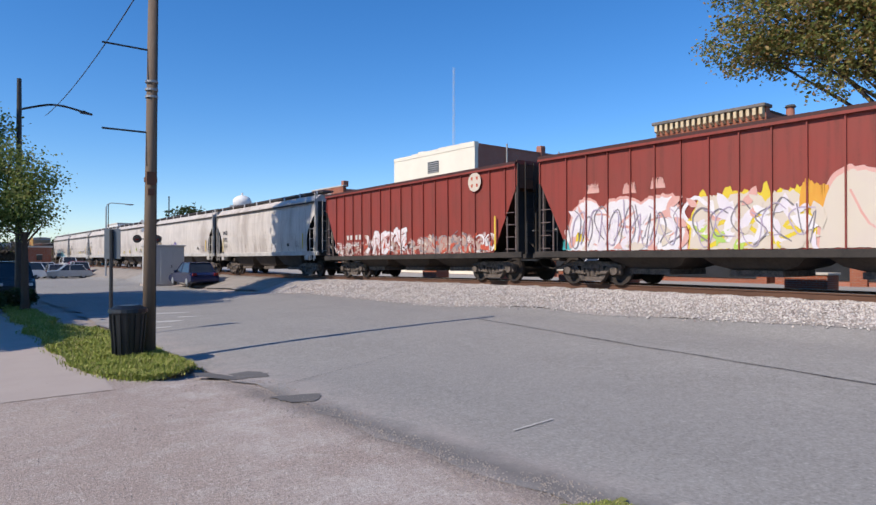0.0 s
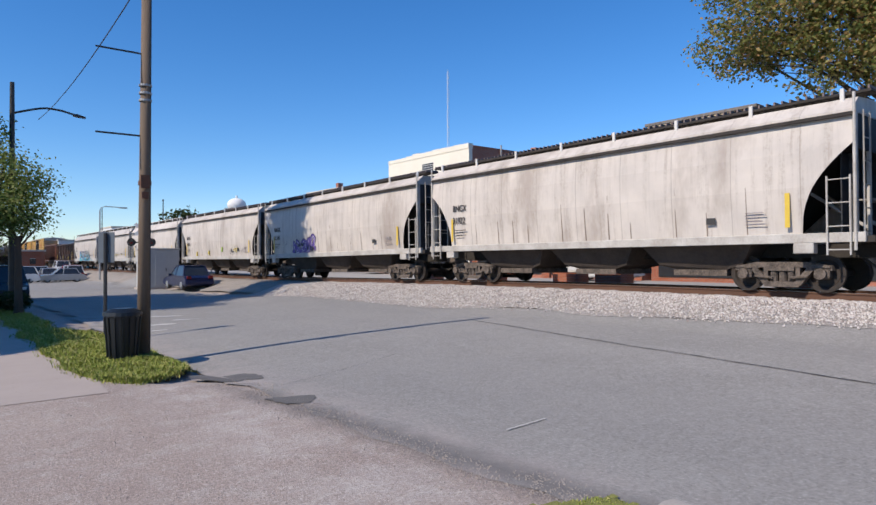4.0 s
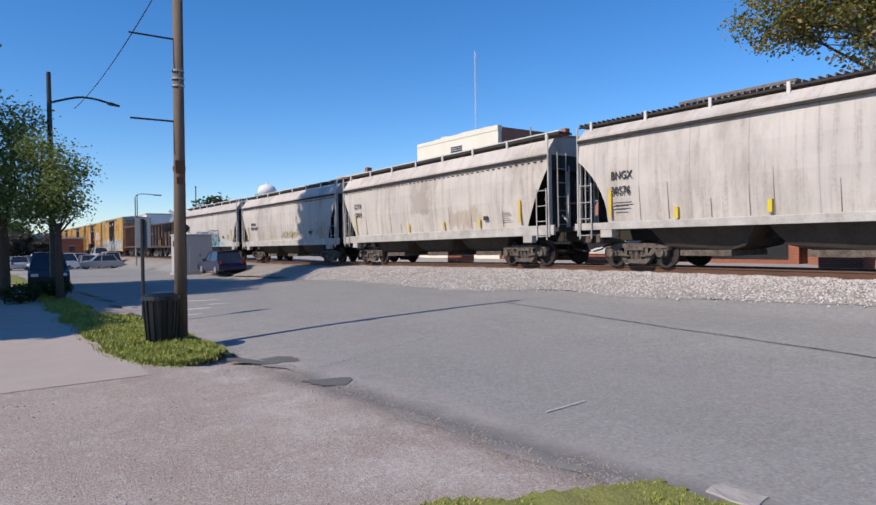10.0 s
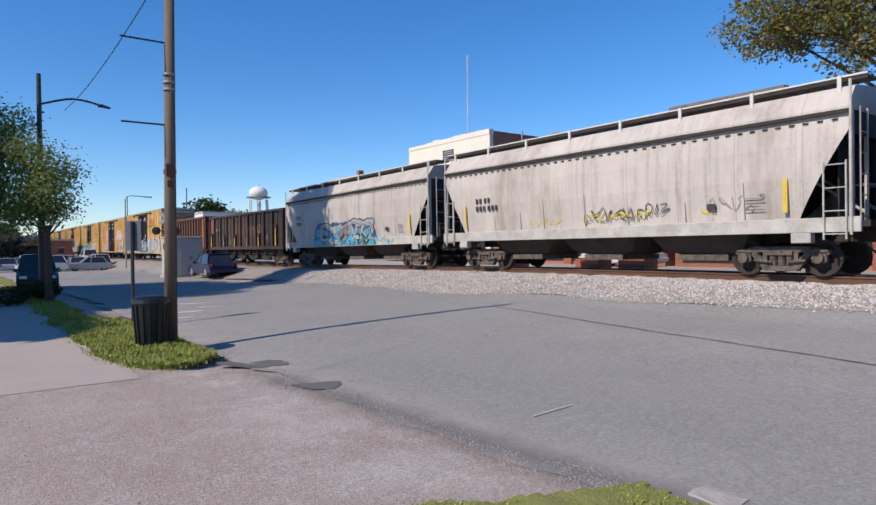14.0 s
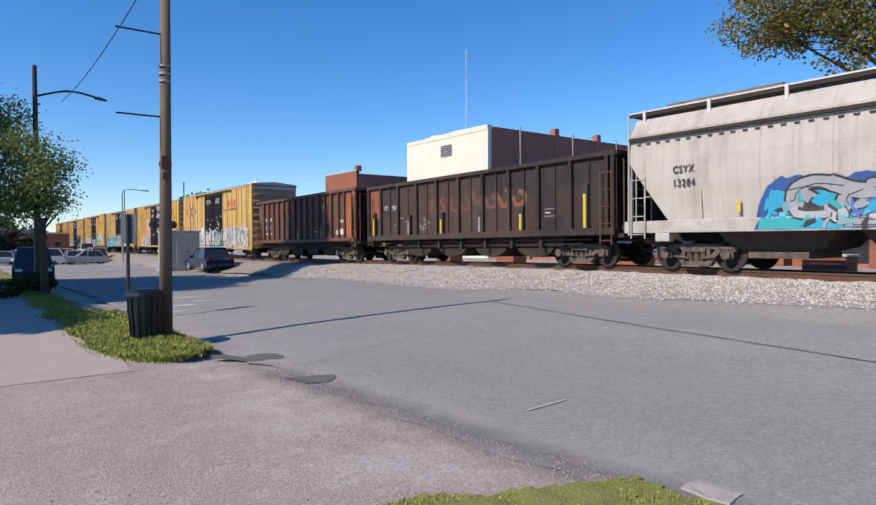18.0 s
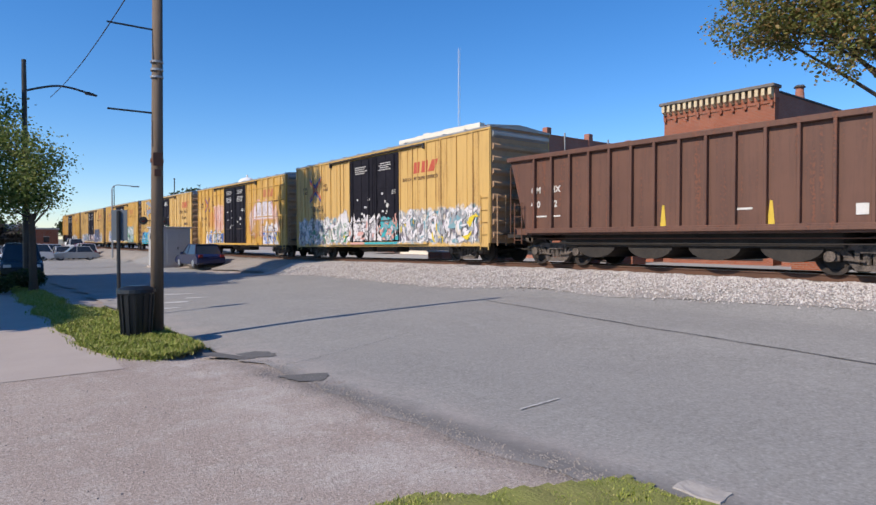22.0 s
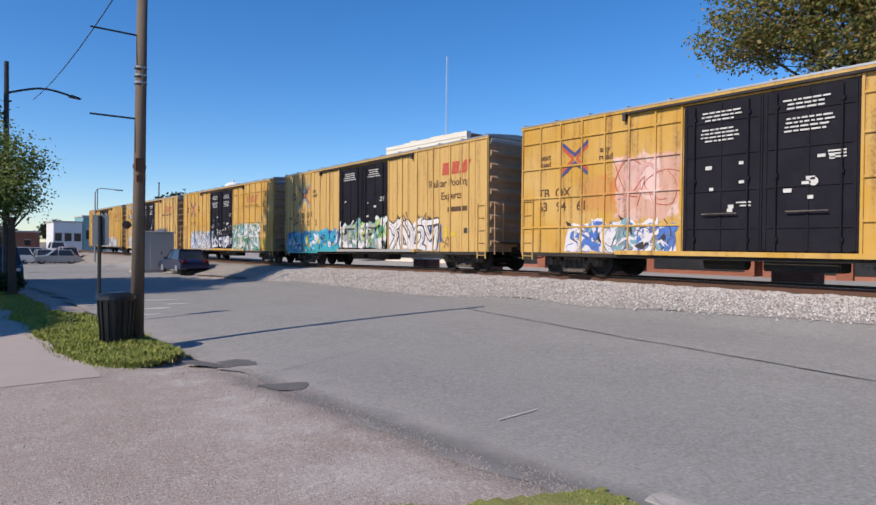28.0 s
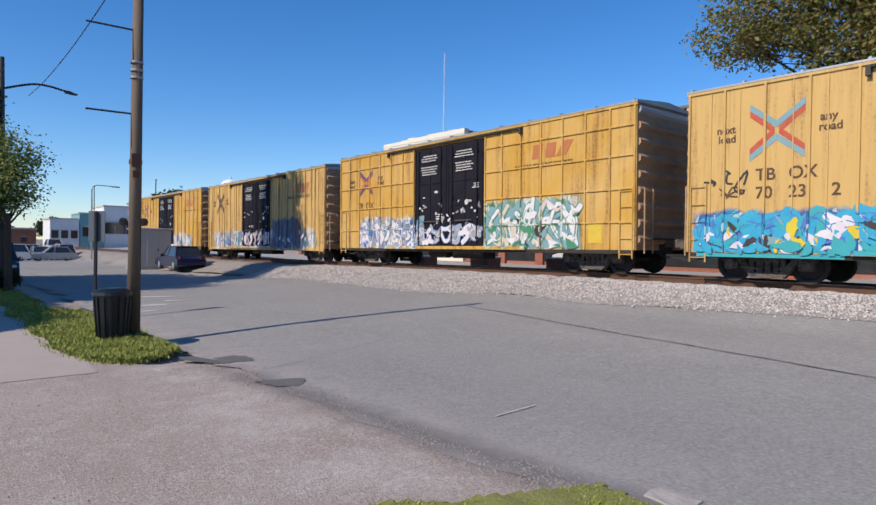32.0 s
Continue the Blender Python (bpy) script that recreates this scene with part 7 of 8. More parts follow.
cloud(hop, -2.0, -1.3, 1.9, 2.6, 1, plain("spray_orange", (0.60, 0.27, 0.03), (0.6, 0.38, 0.05), 0.5, bump=0), 37, -1.566, .0048, ragged=.2)
linework(hop, -1.5, 1.1, 1.1, 1.9, 3, SPYELLOW, .10, 135, -1.566, .006, 1)
cloud(hop, -6.0, -1.65, 1.03, 2.98, 2, SPINK, 38, -1.566, .0025, label="pink edge of a big pale sprayed block")
cloud(hop, -5.95, -1.72, 1.03, 2.86, 2, SPCREAM, 38, -1.566, .0057)
linework(hop, -5.6, -2.2, 1.1, 2.6, 2, SPINK, .06, 136, -1.566, .008, 1)
busy(hop, 1.55, 5.5, 1.06, 2.45, 46, (SPWHITE, SPWHITE, SPPALE, SPINK, SPPALE, SPCREAM), 401, -1.566, .010, .30)
linework(hop, 1.6, 5.5, 1.08, 2.45, 8, GREYLINE, .030, 402, -1.566, .026, 1)
linework(hop, 1.7, 5.4, 1.15, 2.5, 6, LILAC, .030, 403, -1.566, .028, 1)
busy(hop, -1.75, 1.45, 1.06, 2.5, 46, (SPWHITE, SPCREAM, SPYELLOW, SPWHITE, SPLIME, SPCREAM, SPPALE, SPINK), 404, -1.566, .010, .28)
linework(hop, -1.7, 1.4, 1.08, 2.35, 6, GREYLINE, .036, 405, -1.566, .026, 1)
linework(hop, -1.6, 1.3, 1.1, 2.3, 5, LILAC, .030, 406, -1.566, .028, 1)
CARS.append(hop)
hop = covered_hopper("red", 15.4, 28.9, red_paint("red_oxide_b", 4.0, ((-5.7, 6.1, 1.03, 1.62, .8, 3.2, G_PALE),)), UNDER, "red-brown ribbed hopper car with round white emblem and graffiti", ribs=[5.72 - .795 * i for i in range(15)] + [6.7, -6.2, -6.7], arc=False, eave=4.08, curve_top=.12, top_rail=False, end_paint=RUSTY)
bm = rod(bmesh.new(), (-1.645, -4.66, 3.62), (-1.655, -4.66, 3.62), .35, 28)
disc = part("round_emblem", bm, SPCREAM, hop, "round white emblem")
bm = bmesh.new()
for dy in (-.14, .14):
    for dz in (-.13, .13):
        box(bm, -1.662, -1.656, -4.66 + dy - .045, -4.66 + dy + .045, 3.62 + dz - .055, 3.62 + dz + .055)
part("emblem_mark", bm, REDINK, disc)
graffiti(hop, -.1, 3.0, 1.08, 2.0, 4, SPWHITE, GREYLINE, REDINK, 33, -1.566, "white sprayed letters", None, .03)
cloud(hop, -4.2, -1.2, 1.06, 1.80, 3, SPDUST, 150, -1.566, .002, label="pale sprayed patch", ragged=.16)
linework(hop, -4.0, -1.3, 1.1, 1.8, 5, REDINK, .03, 154, -1.566, .0055, 1)
linework(hop, -4.2, -1.2, 1.1, 1.9, 5, GREYLINE, .03, 151, -1.566, .006)
linework(hop, -5.7, -4.5, 1.08, 1.8, 2, SPWHITE, .05, 152, -1.566, .004)
linework(hop, 4.3, 5.9, 1.15, 1.7, 3, SPWHITE, .022, 153, -1.566, .004)
busy(hop, -5.6, -.9, 1.06, 1.75, 60, (SPDUST, SPDUST, SPCREAM, GREYLINE, REDINK, SPDUST), 411, -1.566, .010, .17)
busy(hop, -.9, 3.1, 1.06, 1.95, 30, (SPDUST, SPPALE, REDINK, DARK_RED), 412, -1.566, .020, .14)
busy(hop, 3.2, 5.9, 1.06, 1.5, 24, (SPDUST, SPDUST, DARK_RED), 413, -1.566, .010, .11)
for y in (4.62, 4.30, 3.83, 3.52):
    part("stencil_character", B(-1.580, -1.568, y - .085, y + .085, 1.78, 1.99), WHITE, hop)
for digits, y in (("436", 4.80), ("260", 3.99)):
    lettering("car_number", digits, .29, WHITE, hop, (-1.575, y, 1.46), "white stencilled numerals", squeeze=.85, space=1.1)
for y, z, w in ((4.55, 1.36, .3), (3.7, 1.36, .34), (4.5, 1.26, .2), (3.65, 1.26, .3), (5.3, 1.5, .25), (5.3, 1.38, .25), (5.3, 1.26, .2), (2.95, 1.9, .25), (2.95, 1.8, .25), (2.95, 1.5, .2)):
    part("stencil_line", B(-1.575, -1.568, y - w / 2, y + w / 2, z, z + .045), SPCREAM, hop)
part("safety_strip", B(-1.68, -1.668, -5.80, -5.72, 1.1, 2.3), YELLOW, hop, "yellow reflective strip")
CARS.append(hop)

STREAK = plain("streak_rust", (0.16, 0.12, 0.095), (0.30, 0.25, 0.21), 0.8, scale=6, bump=0)
GREY_TRIM = plain("pale_sill_paint", (0.47, 0.455, 0.43), (0.24, 0.21, 0.18), 0.65, scale=2, fine=20, amount=0.7)
SMUDGE = ((-.3, 1.0, 2.1, 3.6, .9, .7, ((.40, .355, .315), (.37, .325, .29), (.42, .375, .335))), (-3.6, -1.7, 1.5, 2.1, 1.2, .7, ((.42, .35, .29), (.46, .40, .34), (.42, .36, .30))))
greys = [
    (30.1, 44.8, 1.00, "BNGX", "31922", 1),
    (45.8, 60.7, .98, "BNGX", "31245", 2),
    (61.8, 76.5, .96, "BNGX", "30576", 3),
    (77.8, 92.3, .97, "CSYX", "12866", 4),
    (93.3, 107.8, .92, "", "", 5),
    (109.0, 123.4, .86, "CSYX", "13284", 6),
]
for u0, u1, tone, mark, number, k in greys:
    half = (u1 - u0) / 2
    first = k <= 3
    hop = covered_hopper("grey", u0, u1, grey_paint("hopper_grey", 10.0 + 3 * k, tone, SMUDGE if k == 4 else ()), GREY_TRIM,
                         ("pale grey covered hopper car with roof walkway and black lettering" if mark else "dirty grey covered hopper car, streaked with rust"),
                         arc=k != 6, power=2.3 if first else 1.12, eave=4.0 if first else 3.76, curve_top=.38 if first else .60, sill_h=.22 if first else .34)
    if mark:
        car_mark(hop, half, mark, number, BLACK, 2.62 if first else (2.70 if k < 6 else 2.62), 1.30 if first else (1.16 if k < 6 else 1.42), .335 if first else (.31 if k < 6 else .27), lines=k < 4, space=1.05 if first else 1.25)
    else:
        bar_mark(hop, half, BLACK, 2.4)
    part("safety_strip", B(-1.665, -1.655, half - (1.32 if k < 6 else 3.3), half - (1.22 if k < 6 else 3.2), 1.5, 2.35 if k < 6 else 1.8), YELLOW, hop, "yellow reflective strip")
    part("safety_strip", B(-1.665, -1.655, -half + 1.30, -half + 1.41, 1.5, 2.3), YELLOW, hop, "yellow reflective strip")
    if not first:
        for i in range(46):
            y = -half + .3 + i * (2 * half - .6) / 45
            for zc in (3.52, 3.66):
                bm = prism(bmesh.new(), [(-1.612, zc - .014), (-1.612, zc + .014), (-1.57, zc + .03), (-1.55, zc)], "y", y - .06, y + .06)
                part("roof_corrugation", bm, UNDER, hop)
    streaks = random.Random(300 + k)
    for j in range(11 if first else 7):
        y = -half + 1.9 + (2 * half - 3.8) * (j + streaks.uniform(.2, .8)) / (11 if first else 7)
        z1 = streaks.uniform(1.75, 2.7)
        w = streaks.uniform(.008, .02)
        bm = bmesh.new()
        low, high = [bm.verts.new((bulged(1.37) - .002, y + d, 1.37)) for d in (-w, w)], [bm.verts.new((bulged(z1) - .002, y + d * .4, z1)) for d in (-w, w)]
        mid = [bm.verts.new((bulged(1.8) - .002, y + d * .8, 1.8 if z1 > 1.8 else 1.5)) for d in (-w, w)]
        bm.faces.new((low[0], low[1], mid[1], mid[0]))
        bm.faces.new((mid[0], mid[1], high[1], high[0]))
        part("rust_streak", bm, STREAK, hop, "dark rusty streak below a weld")
    part("data_plate", B(-1.640, -1.618, -half + 3.1, -half + 3.34, 1.66, 1.82), BLACK, hop, "small black data plate")
    for j in range(5):
        part("stencil_line", B(-1.634, -1.62, -half + 1.85 + .08 * (j % 3), -half + 2.35, 1.60 + .07 * j, 1.618 + .07 * j), GREYLINE, hop)
    if k == 4:
        for y in (-3.65, -1.38, 1.21):
            part("safety_strip", B(-1.628, -1.618, y - .05, y + .05, 1.40, 1.75), YELLOW, hop, "small yellow stencilled mark")
    if k == 2:
        graffiti(hop, 1.3, 3.8, 1.40, 2.2, 4, PURPLE, BLACK, SPWHITE, 40, bulged, "purple sprayed letters")
        scribble(hop, 4.5, 5.1, 1.8, 2.2, GREYLINE, 41, -1.635, .012)
        busy(hop, 1.4, 3.7, 1.42, 2.1, 26, (PURPLE, BLACK, PURPLE, LILAC), 422, bulged, .018, .15)
    if k == 3:
        scribble(hop, -4.2, -2.6, 1.5, 2.0, BLACK, 42, -1.60)
        scribble(hop, -4.8, -4.65, 1.6, 1.8, BLACK, 48, -1.60)
        scribble(hop, -3.9, -3.4, 1.5, 1.95, SPYELLOW, 43, -1.61)
        for y, z in ((-1.27, 1.95), (3.86, 1.7), (1.32, 1.75)):
            part("paint_mark", B(-1.645, -1.58, y - .05, y + .05, z - .32, z), SPLIME if y < 0 else SPYELLOW, hop, "yellow sprayed mark")
    if k == 5:
        scribble(hop, -2.8, 0.2, 1.5, 1.95, BLACK, 44, -1.60, .014)
        scribble(hop, -2.2, 0.2, 1.5, 1.8, SPYELLOW, 45, -1.60, .014)
        scribble(hop, 1.2, 2.6, 1.42, 1.7, SPYELLOW, 49, bulged, .012)
        scribble(hop, -5.4, -3.9, 1.5, 2.0, GREYLINE, 50, bulged, .010)
        scribble(hop, -4.0, -3.7, 1.5, 1.75, SPYELLOW, 51, bulged, .02)
    if k == 6:
        cloud(hop, -3.0, 3.6, 1.04, 2.38, 3, plain("spray_navy", (0.03, 0.10, 0.30), (0.03, 0.06, 0.16), 0.5, scale=1.5, bump=0), 160, bulged, .002, label="blue sprayed haze behind block letters", ragged=.08)
        cloud(hop, 1.4, 3.4, 1.04, 2.1, 2, CYAN, 161, bulged, .004, ragged=.08)
        cloud(hop, -2.7, -.9, 1.04, 2.1, 2, SPTEAL, 166, bulged, .004, ragged=.08)
        for k_, ya in enumerate((2.9, .2, -2.3)):
            cloud(hop, ya - .5, ya + .6, 1.04, 1.40, 1, SPAQUA, 162 + k_, bulged, .0055)
        graffiti(hop, -2.6, 2.9, 1.12, 2.15, 5, (SILVER, SILVER, GREYLINE), BLACK, BLACK, 46, lambda z: bulged(z) - .006, "silver block letters with black outline", None, .11)
        busy(hop, -2.6, 3.0, 1.06, 1.95, 60, (SILVER, BLACK, CYAN, SPTEAL, GREYLINE, SILVER, SPBLUE, SPAQUA), 420, bulged, .022, .22)
        busy(hop, -4.4, -2.9, 1.1, 1.45, 8, (SPTEAL, CYAN), 421, bulged, .006, .16)
    CARS.append(hop)

GON_ORANGE = car_paint("rust_orange", (0.36, 0.115, 0.05), (0.26, 0.085, 0.045), (0.10, 0.04, 0.03), (0.15, 0.05, 0.03), .5, .5, seed=9)
GON_DARK = car_paint("gondola_dark", (0.056, 0.037, 0.032), (0.078, 0.048, 0.039), (0.016, 0.013, 0.014), (0.13, 0.055, 0.032), .40, .75, bands=((-7.6, -3.4, .9, 3.6, 1.3, .5, ((.026, .021, .022), (.040, .028, .026), (.030, .024, .024))), (-7.3, -.9, 2.60, 3.5, 1.3, .5, ((.022, .019, .021), (.034, .026, .026), (.026, .022, .024))), (4.55, 5.8, 1.9, 3.4, .7, .6, ((.030, .028, .030), (.045, .037, .036)))), seed=5)
OLD_ORANGE = plain("old_orange_letter", (0.23, 0.090, 0.042), (0.095, 0.052, 0.040), 0.8, scale=5, fine=30, bump=0, amount=.8)
FADED = plain("faded_letter", (0.135, 0.068, 0.052), (0.080, 0.050, 0.042), 0.8, scale=5, fine=30, bump=0, amount=.8)
dark_posts = [(5.98 - 1.42 * i, .065) for i in range(10)] + [(5.27 - 1.42 * i, .022) for i in range(9)] + [(7.02, .06), (-7.02, .06)]
gon = gondola("dark", 123.9, 138.1, GON_DARK, "dark rusty coal gondola with outside posts and faded orange letters", dark_posts, 3.42, 1.12, 0.0)
part("end_bay", B(-1.53, -1.517, 6.06, 6.95, 1.95, 3.3), plain("rust_wash", (0.27, 0.095, 0.060), (0.13, 0.06, 0.045), 0.85, scale=1.4, fine=16, amount=.9), gon, "rusty red end panel")
lettering("reporting_mark", "IT", .28, WHITE, gon, (-1.522, 5.75, 2.32), "white letters", space=1.2)
lettering("reporting_mark", "FX", .28, WHITE, gon, (-1.522, 5.10, 2.32), "white letters", space=1.2)
for y, high, coat in ((-6.0, 2.25, YELLOW), (-3.18, 1.75, YELLOW), (1.34, 1.75, YELLOW), (-1.01, 1.75, ROPE), (3.65, 1.75, ROPE), (6.5, 1.95, YELLOW)):
    part("safety_strip", B(-1.675, -1.655, y - .05, y + .05, 1.2, high), coat, gon, "reflective strip")
    part("strip_backing", B(-1.652, -1.54, y - .10, y + .10, 1.18, high + .28), BLACK, gon, "black painted backing")
for z in (1.62, 1.86):
    part("stencil", B(-1.530, -1.524, -4.62, -4.18, z, z + .025), ROPE, gon, "thin stencilled line")
part("stencil", B(-1.530, -1.524, -4.45, -4.22, 1.73, 1.77), WHITE, gon, "white stencilled line")
lettering("painted_letter", "S", .92, OLD_ORANGE, gon, (-1.520, 1.57, 2.02), "faded orange letter", squeeze=.8)
lettering("painted_letter", "U", .92, OLD_ORANGE, gon, (-1.520, .89, 2.02), "faded orange letter", squeeze=.8)
for j, y in enumerate((2.17, -.01, -.77, -1.52, -2.22, -2.99)):
    linework(gon, y - .28, y + .28, 2.05, 2.68, 1, OLD_ORANGE if j > 3 else FADED, .16, 60 + j, -1.518, .002, 1)
busy(gon, 2.30, 2.98, 1.25, 2.05, 26, (ROPE, FADED, ROPE), 66, -1.518, .003, .07)
for j, y in enumerate((4.4, 3.9, 4.75)):
    part("stencil", B(-1.530, -1.518, y - .18, y + .18, 1.9 - .14 * j, 1.94 - .14 * j), ROPE, gon)
CARS.append(gon)
GON_RED = car_paint("gondola_red", (0.112, 0.056, 0.040), (0.142, 0.070, 0.048), (0.05, 0.030, 0.028), (0.22, 0.08, 0.04), .55, .75, seed=8)
red_posts = [(5.14 - .758 * i, .042) for i in range(14)] + [(-5.32, .05), (-5.97, .04)]
gon = gondola("red", 139.4, 152.1, GON_RED, "red-brown hopper gondola with a rusty orange end bay", red_posts, 3.58, 1.12, 0.75, GON_DARK, .5)
part("end_bay", B(-1.53, -1.517, -5.93, -5.36, 1.16, 3.48), GON_ORANGE, gon, "rusty orange end panel")
part("side_ledge", B(-1.74, -1.66, -6.1, 5.4, 1.02, 1.12, .01), GON_RED, gon, "brown ledge along the sill")
for y in (.35, -2.55):
    bm = prism(bmesh.new(), [(y - .09, 1.16), (y + .09, 1.16), (y + .03, 1.75), (y - .03, 1.75)], "x", -1.53, -1.517)
    part("safety_strip", bm, YELLOW, gon, "yellow stencilled wedge")
for y, z, w in ((4.9, 1.55, .5), (4.2, 1.55, .3), (2.9, 1.4, .12), (-1.9, 1.55, .4), (-4.9, 2.05, .5), (-4.9, 1.97, .4)):
    part("stencil", B(-1.530, -1.518, y - w / 2, y + w / 2, z, z + .05), WHITE, gon)
lettering("reporting_mark", "CM", .29, WHITE, gon, (-1.522, 5.34, 2.35), "white letters")
lettering("reporting_mark", "HX", .29, WHITE, gon, (-1.522, 4.48, 2.35), "white letters")
lettering("car_number", "420", .29, WHITE, gon, (-1.522, 5.36, 1.88), "white numerals")
lettering("car_number", "12", .29, WHITE, gon, (-1.522, 4.48, 1.88), "white numerals")
part("stencil", B(-1.532, -1.526, -4.6, -4.35, 1.35, 1.6), WHITE, gon, "white stencil square")
part("stencil", B(-1.532, -1.526, -5.1, -4.75, 1.35, 1.65), WHITE, gon, "white stencil square")
CARS.append(gon)

EMBLEM_NAVY = plain("emblem_navy", (0.045, 0.05, 0.17), (0.10, 0.10, 0.2), 0.6, scale=6, bump=0)
boxes = [
    (153.05, 169.0, False, 0.0, ((2.2, 7.7, .7, 2.05, .9, 2.6, G_MIX), (-7.4, -1.8, .7, 2.1, .9, 2.4, G_MIX)), (REDINK, EMBLEM_NAVY)),
    (170.4, 186.5, True, .14, ((2.3, 4.4, 1.7, 3.5, .8, .9, ((.62, .40, .34), (.58, .34, .26), (.66, .47, .42))), (4.3, 5.6, 1.9, 2.9, .9, .8, ((.55, .22, .05), (.52, .26, .07))), (-6.9, -2.25, 1.2, 3.1, 1.6, .8, ((.60, .40, .32), (.50, .29, .09), (.58, .43, .37), (.52, .30, .08)))), (REDINK, EMBLEM_NAVY)),
    (188.1, 204.3, False, 0.0, ((2.2, 7.9, .7, 1.72, .5, 2.6, G_BLUE),), (REDINK, SPTEAL)),
    (205.8, 221.9, True, .16, ((1.6, 6.3, .7, 2.0, .9, 2.2, G_MIX), (-6.1, -1.9, .75, 2.35, .7, 2.4, G_GREEN)), (REDINK, EMBLEM_NAVY)),
    (223.4, 239.6, False, .30, ((-7, 7, .7, 1.7, 1.4, 1.1, G_MIX), (-5.5, -2.0, .7, 2.3, .8, 1.0, ((.06, .10, .16), (.1, .12, .2)))), (BROWNINK, BROWNINK)),
    (241.1, 257.2, True, .25, ((-6, 6, .7, 1.6, 1.2, 1.1, G_MIX),), (REDINK, EMBLEM_NAVY)),
]
MARKS = [
    (('TB', 1.75, 2.45), ('OX', 2.45, 2.45), ('67', 1.75, 2.02), ('13', 2.5, 2.02), ('2', 3.2, 2.02)),
    (('TB', .75, 2.45), ('OX', 1.45, 2.45), ('63', .75, 2.02), ('94', 1.5, 2.02), ('61', 2.3, 2.02)),
    (('TB', 1.75, 2.45), ('OX', 2.5, 2.45), ('70', 1.75, 2.02), ('23', 2.5, 2.02), ('2', 3.4, 2.02)),
    (('TB', 1.5, 2.45), ('OX', 2.2, 2.45)),
    (), (), (),
]
for k, (u0, u1, panelled, worn, bands, arrow) in enumerate(boxes):
    car = boxcar(u0, u1, yellow_paint("boxcar_yellow", 20.0 + 5 * k, bands, worn, panelled),
                 ("yellow high boxcar with panelled sides, charcoal doors and graffiti" if panelled else "yellow high boxcar with ribbed sides, charcoal doors and graffiti") if k < 5 else "faded yellow high boxcar near the end of the train",
                 panelled, arrow, k + 1, MARKS[k])
    CARS.append(car)
    door = -1.596
    if k == 0:
        graffiti(car, -7.2, -2.25, .76, 2.05, 10, (SPWHITE, SPWHITE, SILVER), GREYLINE, BLACK, 70, -1.556, "white and grey sprayed shapes", None, .04)
        graffiti(car, 2.4, 7.6, .76, 1.95, 11, (SPWHITE, SILVER, SPWHITE, SPCREAM), GREYLINE, SPGREEN, 72, -1.556, "pale sprayed shapes", None, .04)
        cloud(car, 2.3, 3.3, .8, 2.3, 1, SPWHITE, 170, -1.556, .016, ragged=.12)
        cloud(car, 2.35, 2.75, 1.0, 1.6, 1, SPYELLOW, 171, -1.556, .018)
        cloud(car, -.5, 2.15, .86, 2.0, 4, SPWHITE, 172, door, .001, ragged=.2)
        graffiti(car, -.6, 2.2, .85, 2.05, 5, SPWHITE, BLACK, BLACK, 71, door, "white sprayed shapes across the doors", None, .08)
        cloud(car, -2.1, -.7, .86, 1.95, 2, SPAQUA, 173, door, .001, ragged=.1)
        linework(car, -2.05, -.6, .9, 2.0, 2, SPINK, .10, 174, door, .004)
        pale = (SPWHITE, SILVER, SPWHITE, SPTEAL, GREYLINE, SPPALE, SPCREAM, SPWHITE)
        busy(car, -7.3, -2.2, .76, 2.1, 80, pale + (SPYELLOW,), 431, -1.556, .022, .24)
        busy(car, 2.3, 7.7, .76, 1.75, 80, pale + (SPGREEN,), 432, -1.556, .022, .20)
        busy(car, -2.05, 2.05, .86, 1.95, 60, (SPWHITE, BLACK, SPWHITE, GREYLINE, SPPALE, SPINK), 433, door, .018, .18)
        busy(car, -2.0, -.8, .9, 1.9, 14, (SPAQUA, SPTEAL, SPINK, SPAQUA), 434, door, .036, .22)
        part("spray_stripe", B(-1.676, -1.671, -2.1, .6, BOX_SILL - .01, BOX_SILL + .09), SPAQUA, car, "teal sprayed stripe on the sill")
        part("spray_stripe", B(-1.676, -1.671, .65, 1.9, BOX_SILL - .01, BOX_SILL + .09), SPINK, car, "pink sprayed stripe on the sill")
    elif k == 1:
        cloud(car, 2.4, 6.2, .74, 1.75, 4, SPWHITE, 180, -1.556, .001, label="white sprayed field", ragged=.08)
        graffiti(car, 2.5, 6.0, .76, 1.7, 6, (SPWHITE, SPBLUE, SPWHITE, SPTEAL), SPBLUE, GREYLINE, 73, -1.556, "blue and white sprayed shapes", None, .06)
        linework(car, 2.4, 4.4, 1.9, 3.3, 2, REDINK, .02, 181, -1.556, .004)
        linework(car, 2.5, 6.0, .8, 1.7, 6, BLACK, .025, 185, -1.556, .018, 1)
        linework(car, 3.0, 4.3, 2.2, 3.3, 2, SPINK, .09, 186, -1.556, .003, 1)
        cloud(car, -6.9, -4.6, .74, 2.15, 3, SPWHITE, 182, -1.556, .001, label="white sprayed blob", ragged=.1)
        linework(car, -6.8, -4.7, .8, 2.0, 4, BLACK, .04, 183, -1.556, .004)
